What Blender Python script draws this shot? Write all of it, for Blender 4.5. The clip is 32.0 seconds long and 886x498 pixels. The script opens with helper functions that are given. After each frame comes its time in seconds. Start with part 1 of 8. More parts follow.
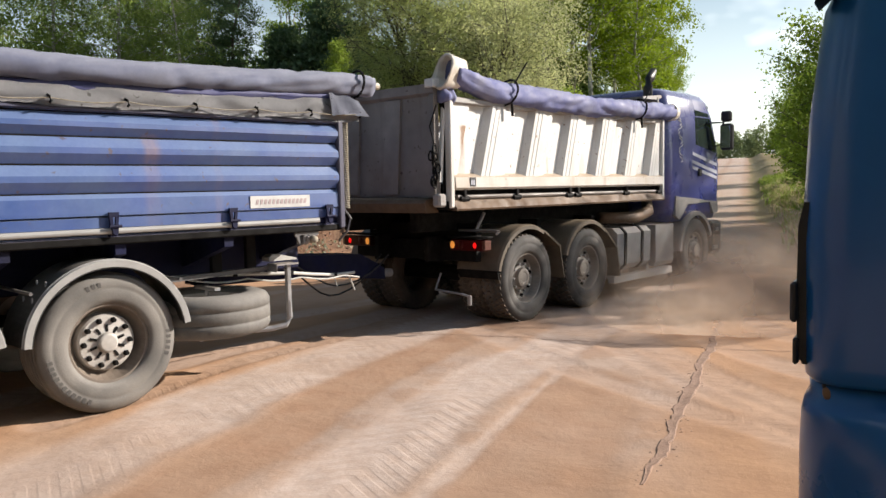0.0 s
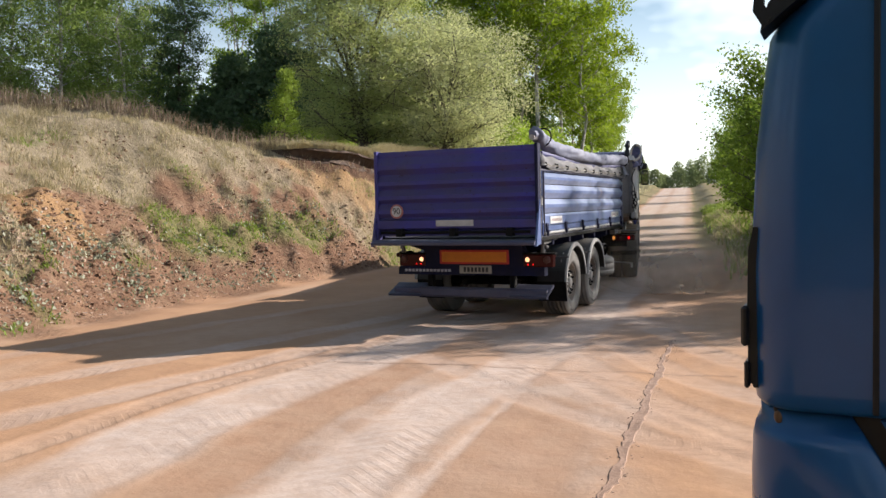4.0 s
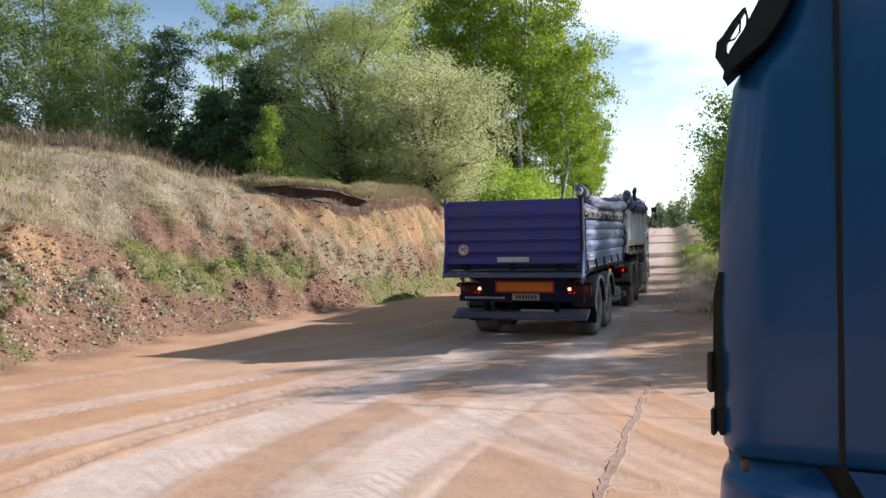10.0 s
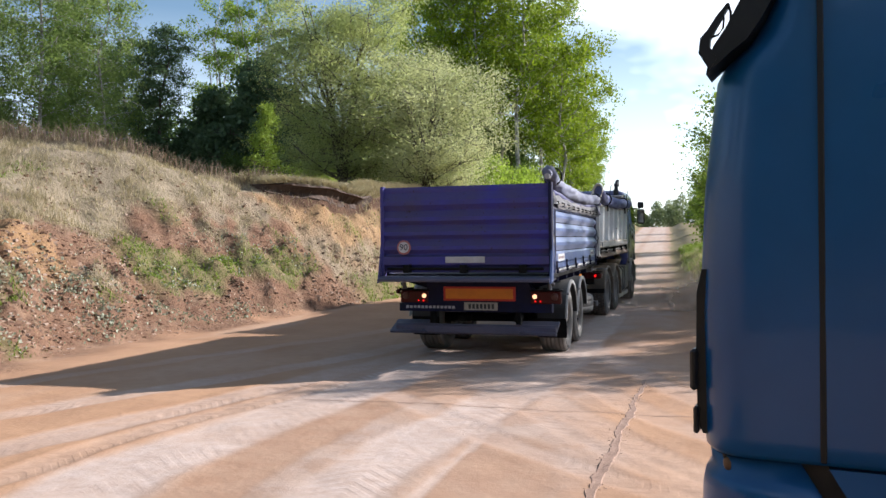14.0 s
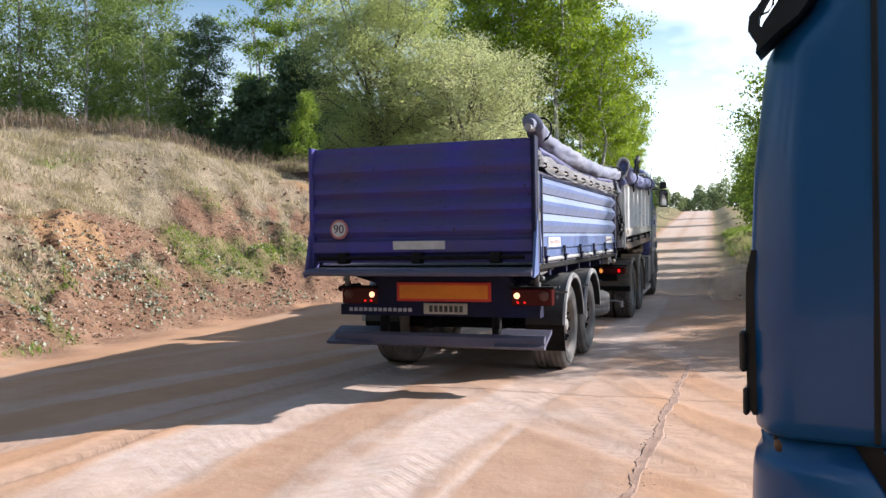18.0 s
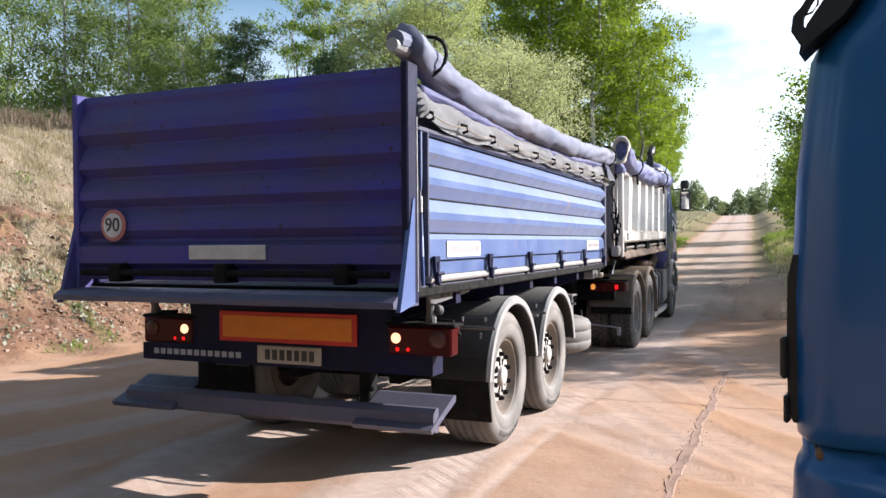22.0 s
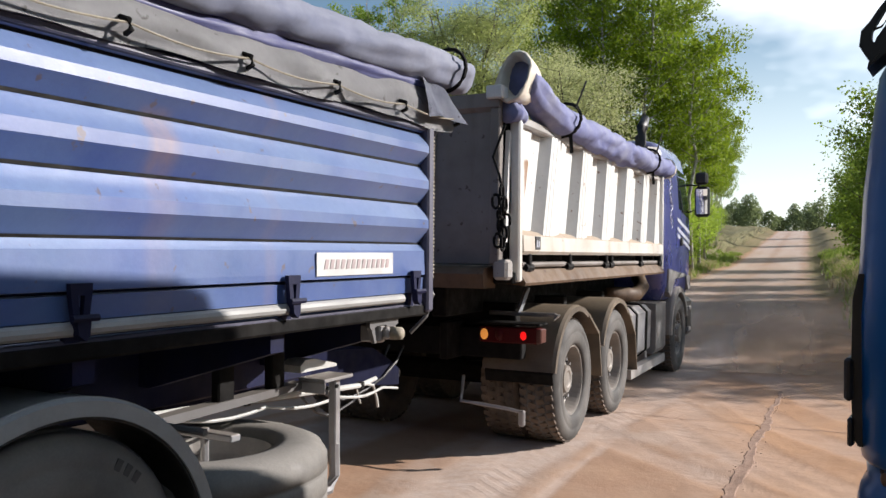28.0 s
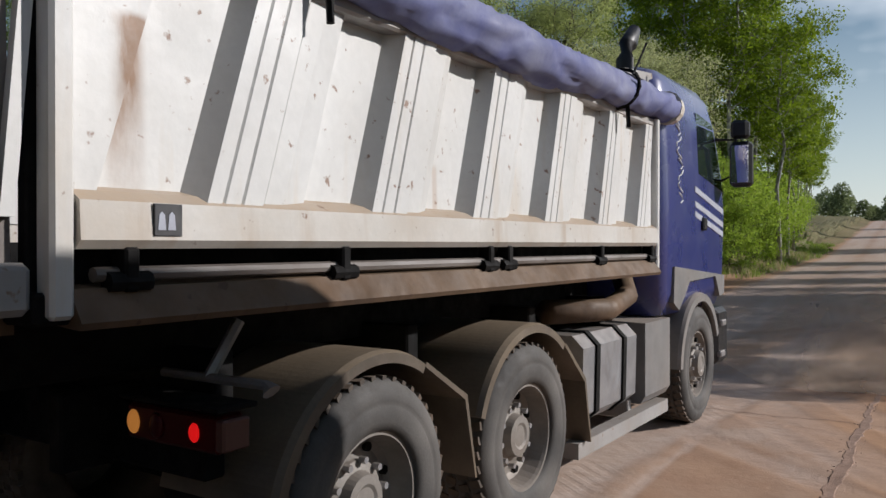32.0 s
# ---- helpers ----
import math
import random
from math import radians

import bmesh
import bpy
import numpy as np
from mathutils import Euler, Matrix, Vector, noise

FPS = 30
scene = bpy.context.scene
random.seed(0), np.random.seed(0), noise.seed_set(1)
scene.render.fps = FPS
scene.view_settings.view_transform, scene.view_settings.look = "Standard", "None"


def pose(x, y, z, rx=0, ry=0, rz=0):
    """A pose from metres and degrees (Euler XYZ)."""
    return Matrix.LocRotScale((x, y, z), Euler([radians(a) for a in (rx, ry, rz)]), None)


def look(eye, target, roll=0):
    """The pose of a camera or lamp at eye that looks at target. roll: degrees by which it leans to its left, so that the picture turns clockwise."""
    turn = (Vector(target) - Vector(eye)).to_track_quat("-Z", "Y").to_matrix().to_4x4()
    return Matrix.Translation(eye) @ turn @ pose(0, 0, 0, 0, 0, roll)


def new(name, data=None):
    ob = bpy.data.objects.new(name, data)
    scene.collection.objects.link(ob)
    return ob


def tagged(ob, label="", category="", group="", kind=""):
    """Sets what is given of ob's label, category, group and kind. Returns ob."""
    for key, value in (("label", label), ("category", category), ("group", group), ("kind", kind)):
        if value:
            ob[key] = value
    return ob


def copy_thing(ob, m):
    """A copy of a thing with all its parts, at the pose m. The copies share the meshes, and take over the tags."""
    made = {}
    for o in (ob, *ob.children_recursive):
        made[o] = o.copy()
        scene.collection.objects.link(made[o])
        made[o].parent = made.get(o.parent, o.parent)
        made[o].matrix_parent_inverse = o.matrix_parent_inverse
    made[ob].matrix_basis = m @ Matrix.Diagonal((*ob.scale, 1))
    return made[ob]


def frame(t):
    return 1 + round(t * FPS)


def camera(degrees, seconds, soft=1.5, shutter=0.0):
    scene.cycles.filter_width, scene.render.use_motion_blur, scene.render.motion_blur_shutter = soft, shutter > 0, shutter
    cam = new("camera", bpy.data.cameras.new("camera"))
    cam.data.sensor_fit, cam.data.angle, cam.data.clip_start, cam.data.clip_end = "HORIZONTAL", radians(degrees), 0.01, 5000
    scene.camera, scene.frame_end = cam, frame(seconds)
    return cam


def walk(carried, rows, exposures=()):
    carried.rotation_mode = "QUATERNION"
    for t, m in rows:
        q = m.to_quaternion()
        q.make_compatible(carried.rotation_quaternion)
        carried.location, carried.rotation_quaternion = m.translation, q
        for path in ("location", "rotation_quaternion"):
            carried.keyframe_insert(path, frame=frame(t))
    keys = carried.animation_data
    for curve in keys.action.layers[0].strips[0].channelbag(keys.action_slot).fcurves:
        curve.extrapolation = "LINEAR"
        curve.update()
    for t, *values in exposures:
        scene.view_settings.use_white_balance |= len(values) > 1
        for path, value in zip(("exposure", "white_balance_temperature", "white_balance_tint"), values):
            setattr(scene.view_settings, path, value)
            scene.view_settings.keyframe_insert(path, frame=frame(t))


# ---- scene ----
cam = camera(58.0, 32.0)
PATH = [
    (0, -0.019, -0.053, 1.612, 85.49, 1.25, 20.74),
    (0.5, -0.084, -0.121, 1.602, 87.11, 0.52, 18.58),
    (1, -0.086, -0.116, 1.599, 86.63, 0.27, 17.84),
    (1.5, -0.069, -0.084, 1.603, 87.05, 0.34, 17.79),
    (2, -0.059, -0.073, 1.599, 86.76, 0.30, 18.25),
    (2.5, -0.053, -0.066, 1.602, 86.44, 0.81, 18.36),
    (3, -0.048, -0.059, 1.600, 86.73, 0.63, 18.51),
    (3.5, -0.042, -0.041, 1.602, 87.22, 1.02, 17.61),
    (5.5, -0.030, 0.001, 1.597, 88.59, 0.24, 15.51),
    (6, -0.019, 0.014, 1.603, 89.34, -0.19, 13.70),
    (6.5, -0.012, 0.019, 1.602, 89.03, 0.29, 13.52),
    (7, -0.007, 0.023, 1.606, 89.00, 0.83, 13.76),
    (7.5, -0.010, 0.029, 1.603, 88.68, 1.21, 14.28),
    (8, -0.016, 0.026, 1.602, 88.44, 0.97, 15.24),
    (8.5, -0.013, 0.026, 1.603, 88.53, 1.03, 15.14),
    (9, -0.008, 0.029, 1.607, 88.80, 1.25, 15.16),
    (9.5, -0.000, 0.035, 1.607, 89.42, 1.37, 14.42),
    (10, 0.002, 0.018, 1.611, 90.17, 0.65, 15.91),
    (10.5, 0.007, 0.020, 1.606, 89.78, 0.39, 15.75),
    (11, 0.011, 0.023, 1.605, 89.74, 0.27, 16.25),
    (11.5, 0.013, 0.027, 1.606, 89.83, 0.18, 16.71),
    (12, 0.014, 0.020, 1.605, 89.88, -0.26, 17.04),
    (12.5, 0.025, 0.020, 1.605, 89.86, 0.21, 17.09),
    (13, 0.031, 0.019, 1.605, 89.79, 0.57, 17.13),
    (13.5, 0.038, 0.021, 1.607, 89.95, 0.82, 16.97),
    (14, 0.038, 0.040, 1.606, 90.04, 0.49, 15.76),
    (14.5, 0.025, 0.028, 1.604, 89.60, 0.52, 17.31),
    (16.5, 0.030, 0.019, 1.603, 89.12, 0.92, 17.58),
    (17, 0.027, 0.016, 1.600, 89.20, 1.06, 17.96),
    (17.5, 0.026, 0.017, 1.600, 89.14, 1.18, 18.36),
    (18, 0.024, 0.019, 1.598, 89.10, 0.99, 18.56),
    (18.5, 0.025, 0.023, 1.598, 89.15, 0.84, 18.86),
    (19, 0.017, 0.017, 1.596, 89.16, -0.05, 20.36),
    (19.5, 0.008, 0.018, 1.597, 89.01, 0.82, 20.87),
    (20, 0.010, 0.025, 1.594, 88.70, 0.42, 20.21),
    (20.5, 0.011, 0.024, 1.594, 88.86, 0.56, 20.58),
    (21, 0.011, 0.025, 1.591, 88.88, 0.61, 20.98),
    (21.5, 0.013, 0.021, 1.595, 89.15, 0.70, 20.96),
    (22, 0.020, 0.019, 1.596, 89.31, 0.53, 21.03),
    (22.5, 0.025, 0.014, 1.595, 89.39, 0.83, 20.73),
    (23, 0.027, 0.019, 1.599, 89.47, 1.09, 20.45),
    (23.5, 0.025, 0.019, 1.600, 89.53, 1.09, 20.54),
    (24, 0.025, 0.020, 1.600, 89.54, 0.93, 20.51),
    (24.5, 0.022, 0.020, 1.603, 89.70, 0.60, 21.18),
    (25, 0.015, 0.016, 1.602, 89.59, 0.25, 21.56),
    (25.5, 0.010, 0.013, 1.599, 89.63, 0.49, 21.79),
    (27.5, 0.005, 0.010, 1.599, 89.36, 0.32, 23.97),
    (28, 0.003, 0.002, 1.600, 90.12, -0.36, 24.45),
    (28.5, 0.009, -0.001, 1.603, 90.18, -0.20, 24.33),
    (29, 0.007, 0.011, 1.598, 89.84, -0.33, 24.85),
    (29.5, 0.011, 0.019, 1.595, 89.67, 0.04, 24.07),
    (30, 0.016, 0.022, 1.595, 89.59, 0.26, 23.54),
    (30.5, 0.011, 0.017, 1.599, 89.88, 0.36, 24.01),
    (31, 0.015, 0.016, 1.599, 90.11, 0.25, 23.80),
    (31.5, 0.014, 0.015, 1.600, 90.20, 0.50, 24.18),
    (31.6, 0.014, 0.015, 1.600, 90.20, 0.50, 24.18),
    (31.7, 0.009, 0.011, 1.600, 90.14, 0.46, 24.76),
    (31.8, 0.001, 0.006, 1.600, 90.05, 0.38, 25.69),
    (31.9, -0.017, -0.004, 1.600, 89.87, 0.23, 27.66),
    (32, -0.038, -0.017, 1.600, 89.64, 0.05, 29.98),
]
EXPOSURES = [(0.0, 0.76, 6900, 10), (3.0, 0.88, 6900, 10), (6.0, 0.99, 6200, 12), (12.0, 1.0, 6200, 12), (17.0, 1.15, 6200, 12), (22.0, 1.25, 6250, 12), (23.0, 0.95, 6300, 11), (24.0, 0.76, 6350, 10), (25.0, 0.73, 6400, 10), (28.0, 0.63, 6450, 10), (30.0, 0.44, 6450, 10), (32.0, -0.16, 6250, 10)]
walk(cam, [(t, pose(*p)) for t, *p in PATH], EXPOSURES)
# where the trailer and the truck stand: seconds, x, y, z, yaw, pitch
TRAILER_ROWS = [
    (0, -6.835, 2.136, -0.018, -24.33, -0.13),
    (0.5, -6.291, 3.250, -0.016, -23.80, -0.19),
    (1, -5.778, 4.382, -0.014, -23.00, -0.25),
    (1.5, -5.233, 5.432, -0.014, -21.51, -0.32),
    (2, -4.755, 6.593, -0.017, -19.71, -0.32),
    (2.5, -4.255, 7.681, -0.021, -16.43, -0.22),
    (3, -3.835, 8.764, -0.033, -13.13, -0.01),
    (3.5, -3.492, 9.850, -0.051, -9.88, 0.28),
    (5.5, -2.793, 13.768, -0.079, -3.27, 1.30),
    (6, -2.725, 14.257, -0.075, -2.61, 1.38),
    (6.5, -2.693, 14.609, -0.071, -1.73, 1.42),
    (7, -2.715, 14.770, -0.068, -1.15, 1.43),
    (7.5, -2.714, 14.801, -0.068, -0.99, 1.43),
    (8, -2.703, 14.769, -0.068, -1.28, 1.43),
    (8.5, -2.699, 14.696, -0.070, -1.83, 1.43),
    (9, -2.704, 14.561, -0.071, -2.49, 1.41),
    (9.5, -2.694, 14.349, -0.074, -3.30, 1.39),
    (10, -2.695, 14.086, -0.076, -3.96, 1.35),
    (10.5, -2.718, 13.775, -0.078, -4.33, 1.30),
    (11, -2.728, 13.452, -0.080, -4.21, 1.24),
    (11.5, -2.737, 13.100, -0.080, -3.74, 1.15),
    (12, -2.744, 12.724, -0.079, -3.03, 1.05),
    (12.5, -2.748, 12.333, -0.079, -2.20, 0.96),
    (13, -2.743, 11.946, -0.076, -1.56, 0.85),
    (13.5, -2.743, 11.548, -0.074, -1.32, 0.76),
    (14, -2.760, 11.149, -0.069, -1.32, 0.65),
    (14.5, -2.772, 10.749, -0.065, -1.45, 0.55),
    (16.5, -2.817, 9.207, -0.040, -1.52, 0.13),
    (17, -2.835, 8.790, -0.033, -1.57, 0.02),
    (17.5, -2.850, 8.343, -0.026, -1.59, -0.07),
    (18, -2.866, 7.872, -0.019, -1.60, -0.16),
    (18.5, -2.899, 7.454, -0.013, -1.87, -0.22),
    (19, -2.923, 7.021, -0.008, -1.97, -0.28),
    (19.5, -2.930, 6.582, -0.004, -1.63, -0.31),
    (20, -2.953, 6.131, -0.001, -1.49, -0.34),
    (20.5, -2.961, 5.665, -0.000, -1.35, -0.33),
    (21, -2.958, 5.172, -0.002, -1.34, -0.32),
    (21.5, -2.985, 4.706, -0.002, -1.56, -0.27),
    (22, -3.016, 4.237, -0.002, -1.82, -0.23),
    (22.5, -3.037, 3.761, -0.003, -1.99, -0.18),
    (23, -3.069, 3.318, -0.002, -2.07, -0.17),
    (23.5, -3.093, 2.836, -0.004, -2.15, -0.18),
    (24, -3.120, 2.359, 0.005, -2.41, -0.18),
    (24.5, -3.140, 1.871, 0.018, -2.41, -0.19),
    (25, -3.209, 1.431, 0.021, -2.88, -0.24),
    (25.5, -3.237, 0.945, 0.021, -2.91, -0.14),
    (27.5, -3.374, -0.975, -0.004, -3.70, 0.00),
    (28, -3.485, -1.400, -0.003, -4.47, 0.02),
    (28.5, -3.595, -1.824, -0.002, -5.27, 0.03),
    (29, -3.662, -2.307, -0.001, -6.02, 0.04),
    (29.5, -3.745, -2.789, 0.000, -6.85, 0.05),
    (30, -3.868, -3.271, -0.002, -7.21, 0.04),
    (30.5, -3.945, -3.800, -0.002, -7.87, 0.04),
    (31, -4.025, -4.327, -0.002, -8.51, 0.04),
    (31.5, -4.120, -4.838, -0.002, -9.07, 0.04),
    (32, -4.222, -5.341, -0.002, -9.58, 0.04),
]
TRUCK_ROWS = [
    (0, -4.072, 8.318, -0.025, -20.60, -0.22),
    (0.5, -3.546, 9.388, -0.040, -18.23, -0.02),
    (1, -3.089, 10.542, -0.058, -14.21, 0.29),
    (1.5, -2.756, 11.707, -0.071, -10.00, 0.62),
    (2, -2.528, 12.881, -0.077, -5.83, 0.95),
    (2.5, -2.396, 14.056, -0.075, -1.94, 1.25),
    (3, -2.336, 15.226, -0.064, 1.43, 1.44),
    (3.5, -2.345, 16.444, -0.032, 3.46, 1.45),
    (5.5, -2.355, 20.459, 0.093, -0.69, 0.79),
    (6, -2.393, 20.903, 0.103, -1.36, 0.75),
    (6.5, -2.468, 21.233, 0.108, -1.81, 0.73),
    (7, -2.537, 21.428, 0.112, -2.09, 0.72),
    (7.5, -2.571, 21.499, 0.113, -2.25, 0.72),
    (8, -2.563, 21.475, 0.113, -2.34, 0.72),
    (8.5, -2.525, 21.379, 0.111, -2.41, 0.73),
    (9, -2.462, 21.221, 0.108, -2.50, 0.73),
    (9.5, -2.359, 21.012, 0.105, -2.68, 0.74),
    (10, -2.273, 20.753, 0.100, -2.91, 0.76),
    (10.5, -2.234, 20.454, 0.093, -3.18, 0.79),
    (11, -2.250, 20.124, 0.085, -3.45, 0.82),
    (11.5, -2.318, 19.770, 0.076, -3.72, 0.87),
    (12, -2.426, 19.394, 0.065, -3.95, 0.92),
    (12.5, -2.552, 19.002, 0.053, -4.13, 0.99),
    (13, -2.656, 18.604, 0.040, -4.22, 1.07),
    (13.5, -2.663, 18.217, 0.026, -4.22, 1.15),
    (14, -2.641, 17.829, 0.011, -4.13, 1.25),
    (14.5, -2.617, 17.441, -0.003, -3.97, 1.33),
    (16.5, -2.636, 15.883, -0.046, -2.05, 1.47),
    (17, -2.644, 15.443, -0.054, -1.66, 1.45),
    (17.5, -2.652, 14.994, -0.061, -1.30, 1.42),
    (18, -2.661, 14.540, -0.067, -1.00, 1.36),
    (18.5, -2.673, 14.092, -0.070, -0.76, 1.27),
    (19, -2.693, 13.647, -0.073, -0.61, 1.16),
    (19.5, -2.720, 13.197, -0.073, -0.55, 1.05),
    (20, -2.748, 12.742, -0.074, -0.58, 0.95),
    (20.5, -2.772, 12.280, -0.073, -0.67, 0.83),
    (21, -2.787, 11.808, -0.071, -0.80, 0.71),
    (21.5, -2.795, 11.330, -0.068, -0.94, 0.58),
    (22, -2.799, 10.851, -0.064, -1.08, 0.46),
    (22.5, -2.804, 10.381, -0.059, -1.20, 0.33),
    (23, -2.817, 9.928, -0.053, -1.27, 0.22),
    (23.5, -2.834, 9.479, -0.046, -1.27, 0.10),
    (24, -2.836, 8.991, -0.040, -1.18, 0.00),
    (24.5, -2.837, 8.529, -0.033, -1.07, -0.10),
    (25, -2.846, 8.095, -0.028, -0.96, -0.17),
    (25.5, -2.863, 7.615, -0.022, -0.90, -0.24),
    (27.5, -3.022, 5.837, -0.023, -1.76, -0.31),
    (28, -3.057, 5.358, -0.014, -2.23, -0.26),
    (28.5, -3.092, 4.863, -0.011, -2.87, -0.23),
    (29, -3.103, 4.379, -0.008, -2.59, -0.19),
    (29.5, -3.103, 3.874, -0.004, -2.27, -0.18),
    (30, -3.100, 3.353, 0.002, -2.04, -0.17),
    (30.5, -3.109, 2.852, 0.003, -2.14, -0.18),
    (31, -3.130, 2.357, 0.008, -2.36, -0.14),
    (31.5, -3.144, 1.866, 0.008, -2.59, -0.09),
    (32, -3.211, 1.399, -0.003, -3.28, -0.05),
]

# ---- world, sun, exposure ----
SUN_AZ, SUN_EL = 55.0, 25.5          # degrees, clockwise from the road's direction; above the ground
world = bpy.data.worlds.new("sky")
scene.world = world
world.use_nodes = True
wn, wl = world.node_tree.nodes, world.node_tree.links
wn.clear()
w_out, w_bg = wn.new("ShaderNodeOutputWorld"), wn.new("ShaderNodeBackground")
w_sky = wn.new("ShaderNodeTexSky")
w_sky.sky_type = "NISHITA"
w_sky.sun_disc = False
w_sky.sun_elevation, w_sky.sun_rotation = radians(SUN_EL), radians(SUN_AZ)
w_sky.air_density, w_sky.dust_density, w_sky.ozone_density = 1.2, 0.5, 2.2
w_co = wn.new("ShaderNodeTexCoord")
w_map = wn.new("ShaderNodeMapping")
w_map.inputs["Scale"].default_value = (1.0, 1.0, 2.2)
w_map.inputs["Location"].default_value = (1.7, 0.3, 0.6)
w_no = wn.new("ShaderNodeTexNoise")
w_no.inputs["Scale"].default_value, w_no.inputs["Detail"].default_value = 1.9, 5.0
w_no.inputs["Roughness"].default_value = 0.55
w_rp = wn.new("ShaderNodeValToRGB")
w_rp.color_ramp.elements[0].position, w_rp.color_ramp.elements[1].position = 0.50, 0.70
w_mx = wn.new("ShaderNodeMix")
w_mx.data_type = "RGBA"
w_mx.inputs["B"].default_value = (27.5, 28.2, 29.0, 1)
wl.new(w_co.outputs["Generated"], w_map.inputs["Vector"])
wl.new(w_map.outputs[0], w_no.inputs["Vector"])
wl.new(w_no.outputs["Fac"], w_rp.inputs[0])
w_sp, w_hz, w_mu = wn.new("ShaderNodeSeparateXYZ"), wn.new("ShaderNodeMapRange"), wn.new("ShaderNodeMath")
w_mu.operation = "MULTIPLY"
for k, v in zip(("From Min", "From Max", "To Min", "To Max"), (0.10, 0.60, 1.0, 0.25)):    # clouds thin out overhead
    w_hz.inputs[k].default_value = v
wl.new(w_co.outputs["Generated"], w_sp.inputs[0])
wl.new(w_sp.outputs["Z"], w_hz.inputs["Value"])
w_cl, w_mc = wn.new("ShaderNodeMapRange"), wn.new("ShaderNodeMath")
w_mc.operation = "MULTIPLY"
for k, v in zip(("From Min", "From Max", "To Min", "To Max"), (-0.55, -0.10, 0.12, 1.0)):    # the sky clears away from the road
    w_cl.inputs[k].default_value = v
wl.new(w_sp.outputs["X"], w_cl.inputs["Value"])
wl.new(w_rp.outputs[0], w_mc.inputs[0])
wl.new(w_cl.outputs["Result"], w_mc.inputs[1])
wl.new(w_mc.outputs[0], w_mu.inputs[0])
wl.new(w_hz.outputs["Result"], w_mu.inputs[1])
w_ha, w_mm = wn.new("ShaderNodeMapRange"), wn.new("ShaderNodeMath")
w_mm.operation = "MAXIMUM"
for k, v in zip(("From Min", "From Max", "To Min", "To Max"), (0.0, 0.28, 0.46, 0.02)):    # haze over the horizon
    w_ha.inputs[k].default_value = v
wl.new(w_sp.outputs["Z"], w_ha.inputs["Value"])
wl.new(w_ha.outputs["Result"], w_mm.inputs[1])
wl.new(w_mu.outputs[0], w_mm.inputs[0])
wl.new(w_mm.outputs[0], w_mx.inputs["Factor"])
w_bo = wn.new("ShaderNodeMix")          # clear spring air: a brighter, bluer sky between the clouds
w_bo.data_type, w_bo.blend_type = "RGBA", "MULTIPLY"
w_bo.inputs["Factor"].default_value = 1.0
w_bo.inputs["B"].default_value = (1.20, 1.36, 1.42, 1)
wl.new(w_sky.outputs[0], w_bo.inputs["A"])
wl.new(w_bo.outputs["Result"], w_mx.inputs["A"])
wl.new(w_mx.outputs["Result"], w_bg.inputs[0])
w_bg.inputs[1].default_value = 0.048
wl.new(w_bg.outputs[0], w_out.inputs[0])

sun = new("sun", bpy.data.lights.new("sun", "SUN"))
sun.data.energy, sun.data.angle, sun.data.color = 5.0, radians(0.6), (1.0, 0.935, 0.885)
sd = Vector((math.sin(radians(SUN_AZ)) * math.cos(radians(SUN_EL)), math.cos(radians(SUN_AZ)) * math.cos(radians(SUN_EL)), math.sin(radians(SUN_EL))))
sun.matrix_world = look(sd * 60, (0, 0, 0))


# ---- materials ----
def blank(name):
    m = bpy.data.materials.new(name)
    m.use_nodes = True
    return m, m.node_tree, m.node_tree.nodes["Principled BSDF"]


def nd(nt, kind, **kw):
    n = nt.nodes.new(kind)
    for k, v in kw.items():
        n.inputs[k].default_value = v
    return n


def mixc(nt, fac, a, b, mode="MIX"):
    """A colour mix; fac, a and b are sockets or values."""
    n = nt.nodes.new("ShaderNodeMix")
    n.data_type, n.blend_type = "RGBA", mode
    for s, v in (("Factor", fac), ("A", a), ("B", b)):
        if isinstance(v, bpy.types.NodeSocket):
            nt.links.new(v, n.inputs[s])
        else:
            n.inputs[s].default_value = v if s == "Factor" else (*v, 1)
    return n.outputs["Result"]


def noise_fac(nt, scale, lo, hi, detail=5.0, stretch=None, coord="Object", rough=0.55):
    co = nt.nodes.new("ShaderNodeTexCoord")
    n = nd(nt, "ShaderNodeTexNoise", Scale=scale, Detail=detail, Roughness=rough)
    if stretch:
        mp = nt.nodes.new("ShaderNodeMapping")
        mp.inputs["Scale"].default_value = stretch
        nt.links.new(co.outputs[coord], mp.inputs["Vector"])
        nt.links.new(mp.outputs[0], n.inputs["Vector"])
    else:
        nt.links.new(co.outputs[coord], n.inputs["Vector"])
    r = nt.nodes.new("ShaderNodeMapRange")
    r.inputs["From Min"].default_value, r.inputs["From Max"].default_value = lo, hi
    nt.links.new(n.outputs["Fac"], r.inputs["Value"])
    return r.outputs["Result"]


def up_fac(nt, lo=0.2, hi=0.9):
    """How far a surface faces up: dust settles there, some materials painting light in with it."""
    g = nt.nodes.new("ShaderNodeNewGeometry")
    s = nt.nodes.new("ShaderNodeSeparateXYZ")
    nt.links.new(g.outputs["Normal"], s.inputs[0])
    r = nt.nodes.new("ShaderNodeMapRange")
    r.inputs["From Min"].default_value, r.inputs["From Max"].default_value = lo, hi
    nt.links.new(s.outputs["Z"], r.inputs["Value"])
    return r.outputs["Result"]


def mul(nt, a, b):
    n = nt.nodes.new("ShaderNodeMath")
    n.operation = "MULTIPLY"
    for i, v in enumerate((a, b)):
        if isinstance(v, bpy.types.NodeSocket):
            nt.links.new(v, n.inputs[i])
        else:
            n.inputs[i].default_value = v
    return n.outputs[0]


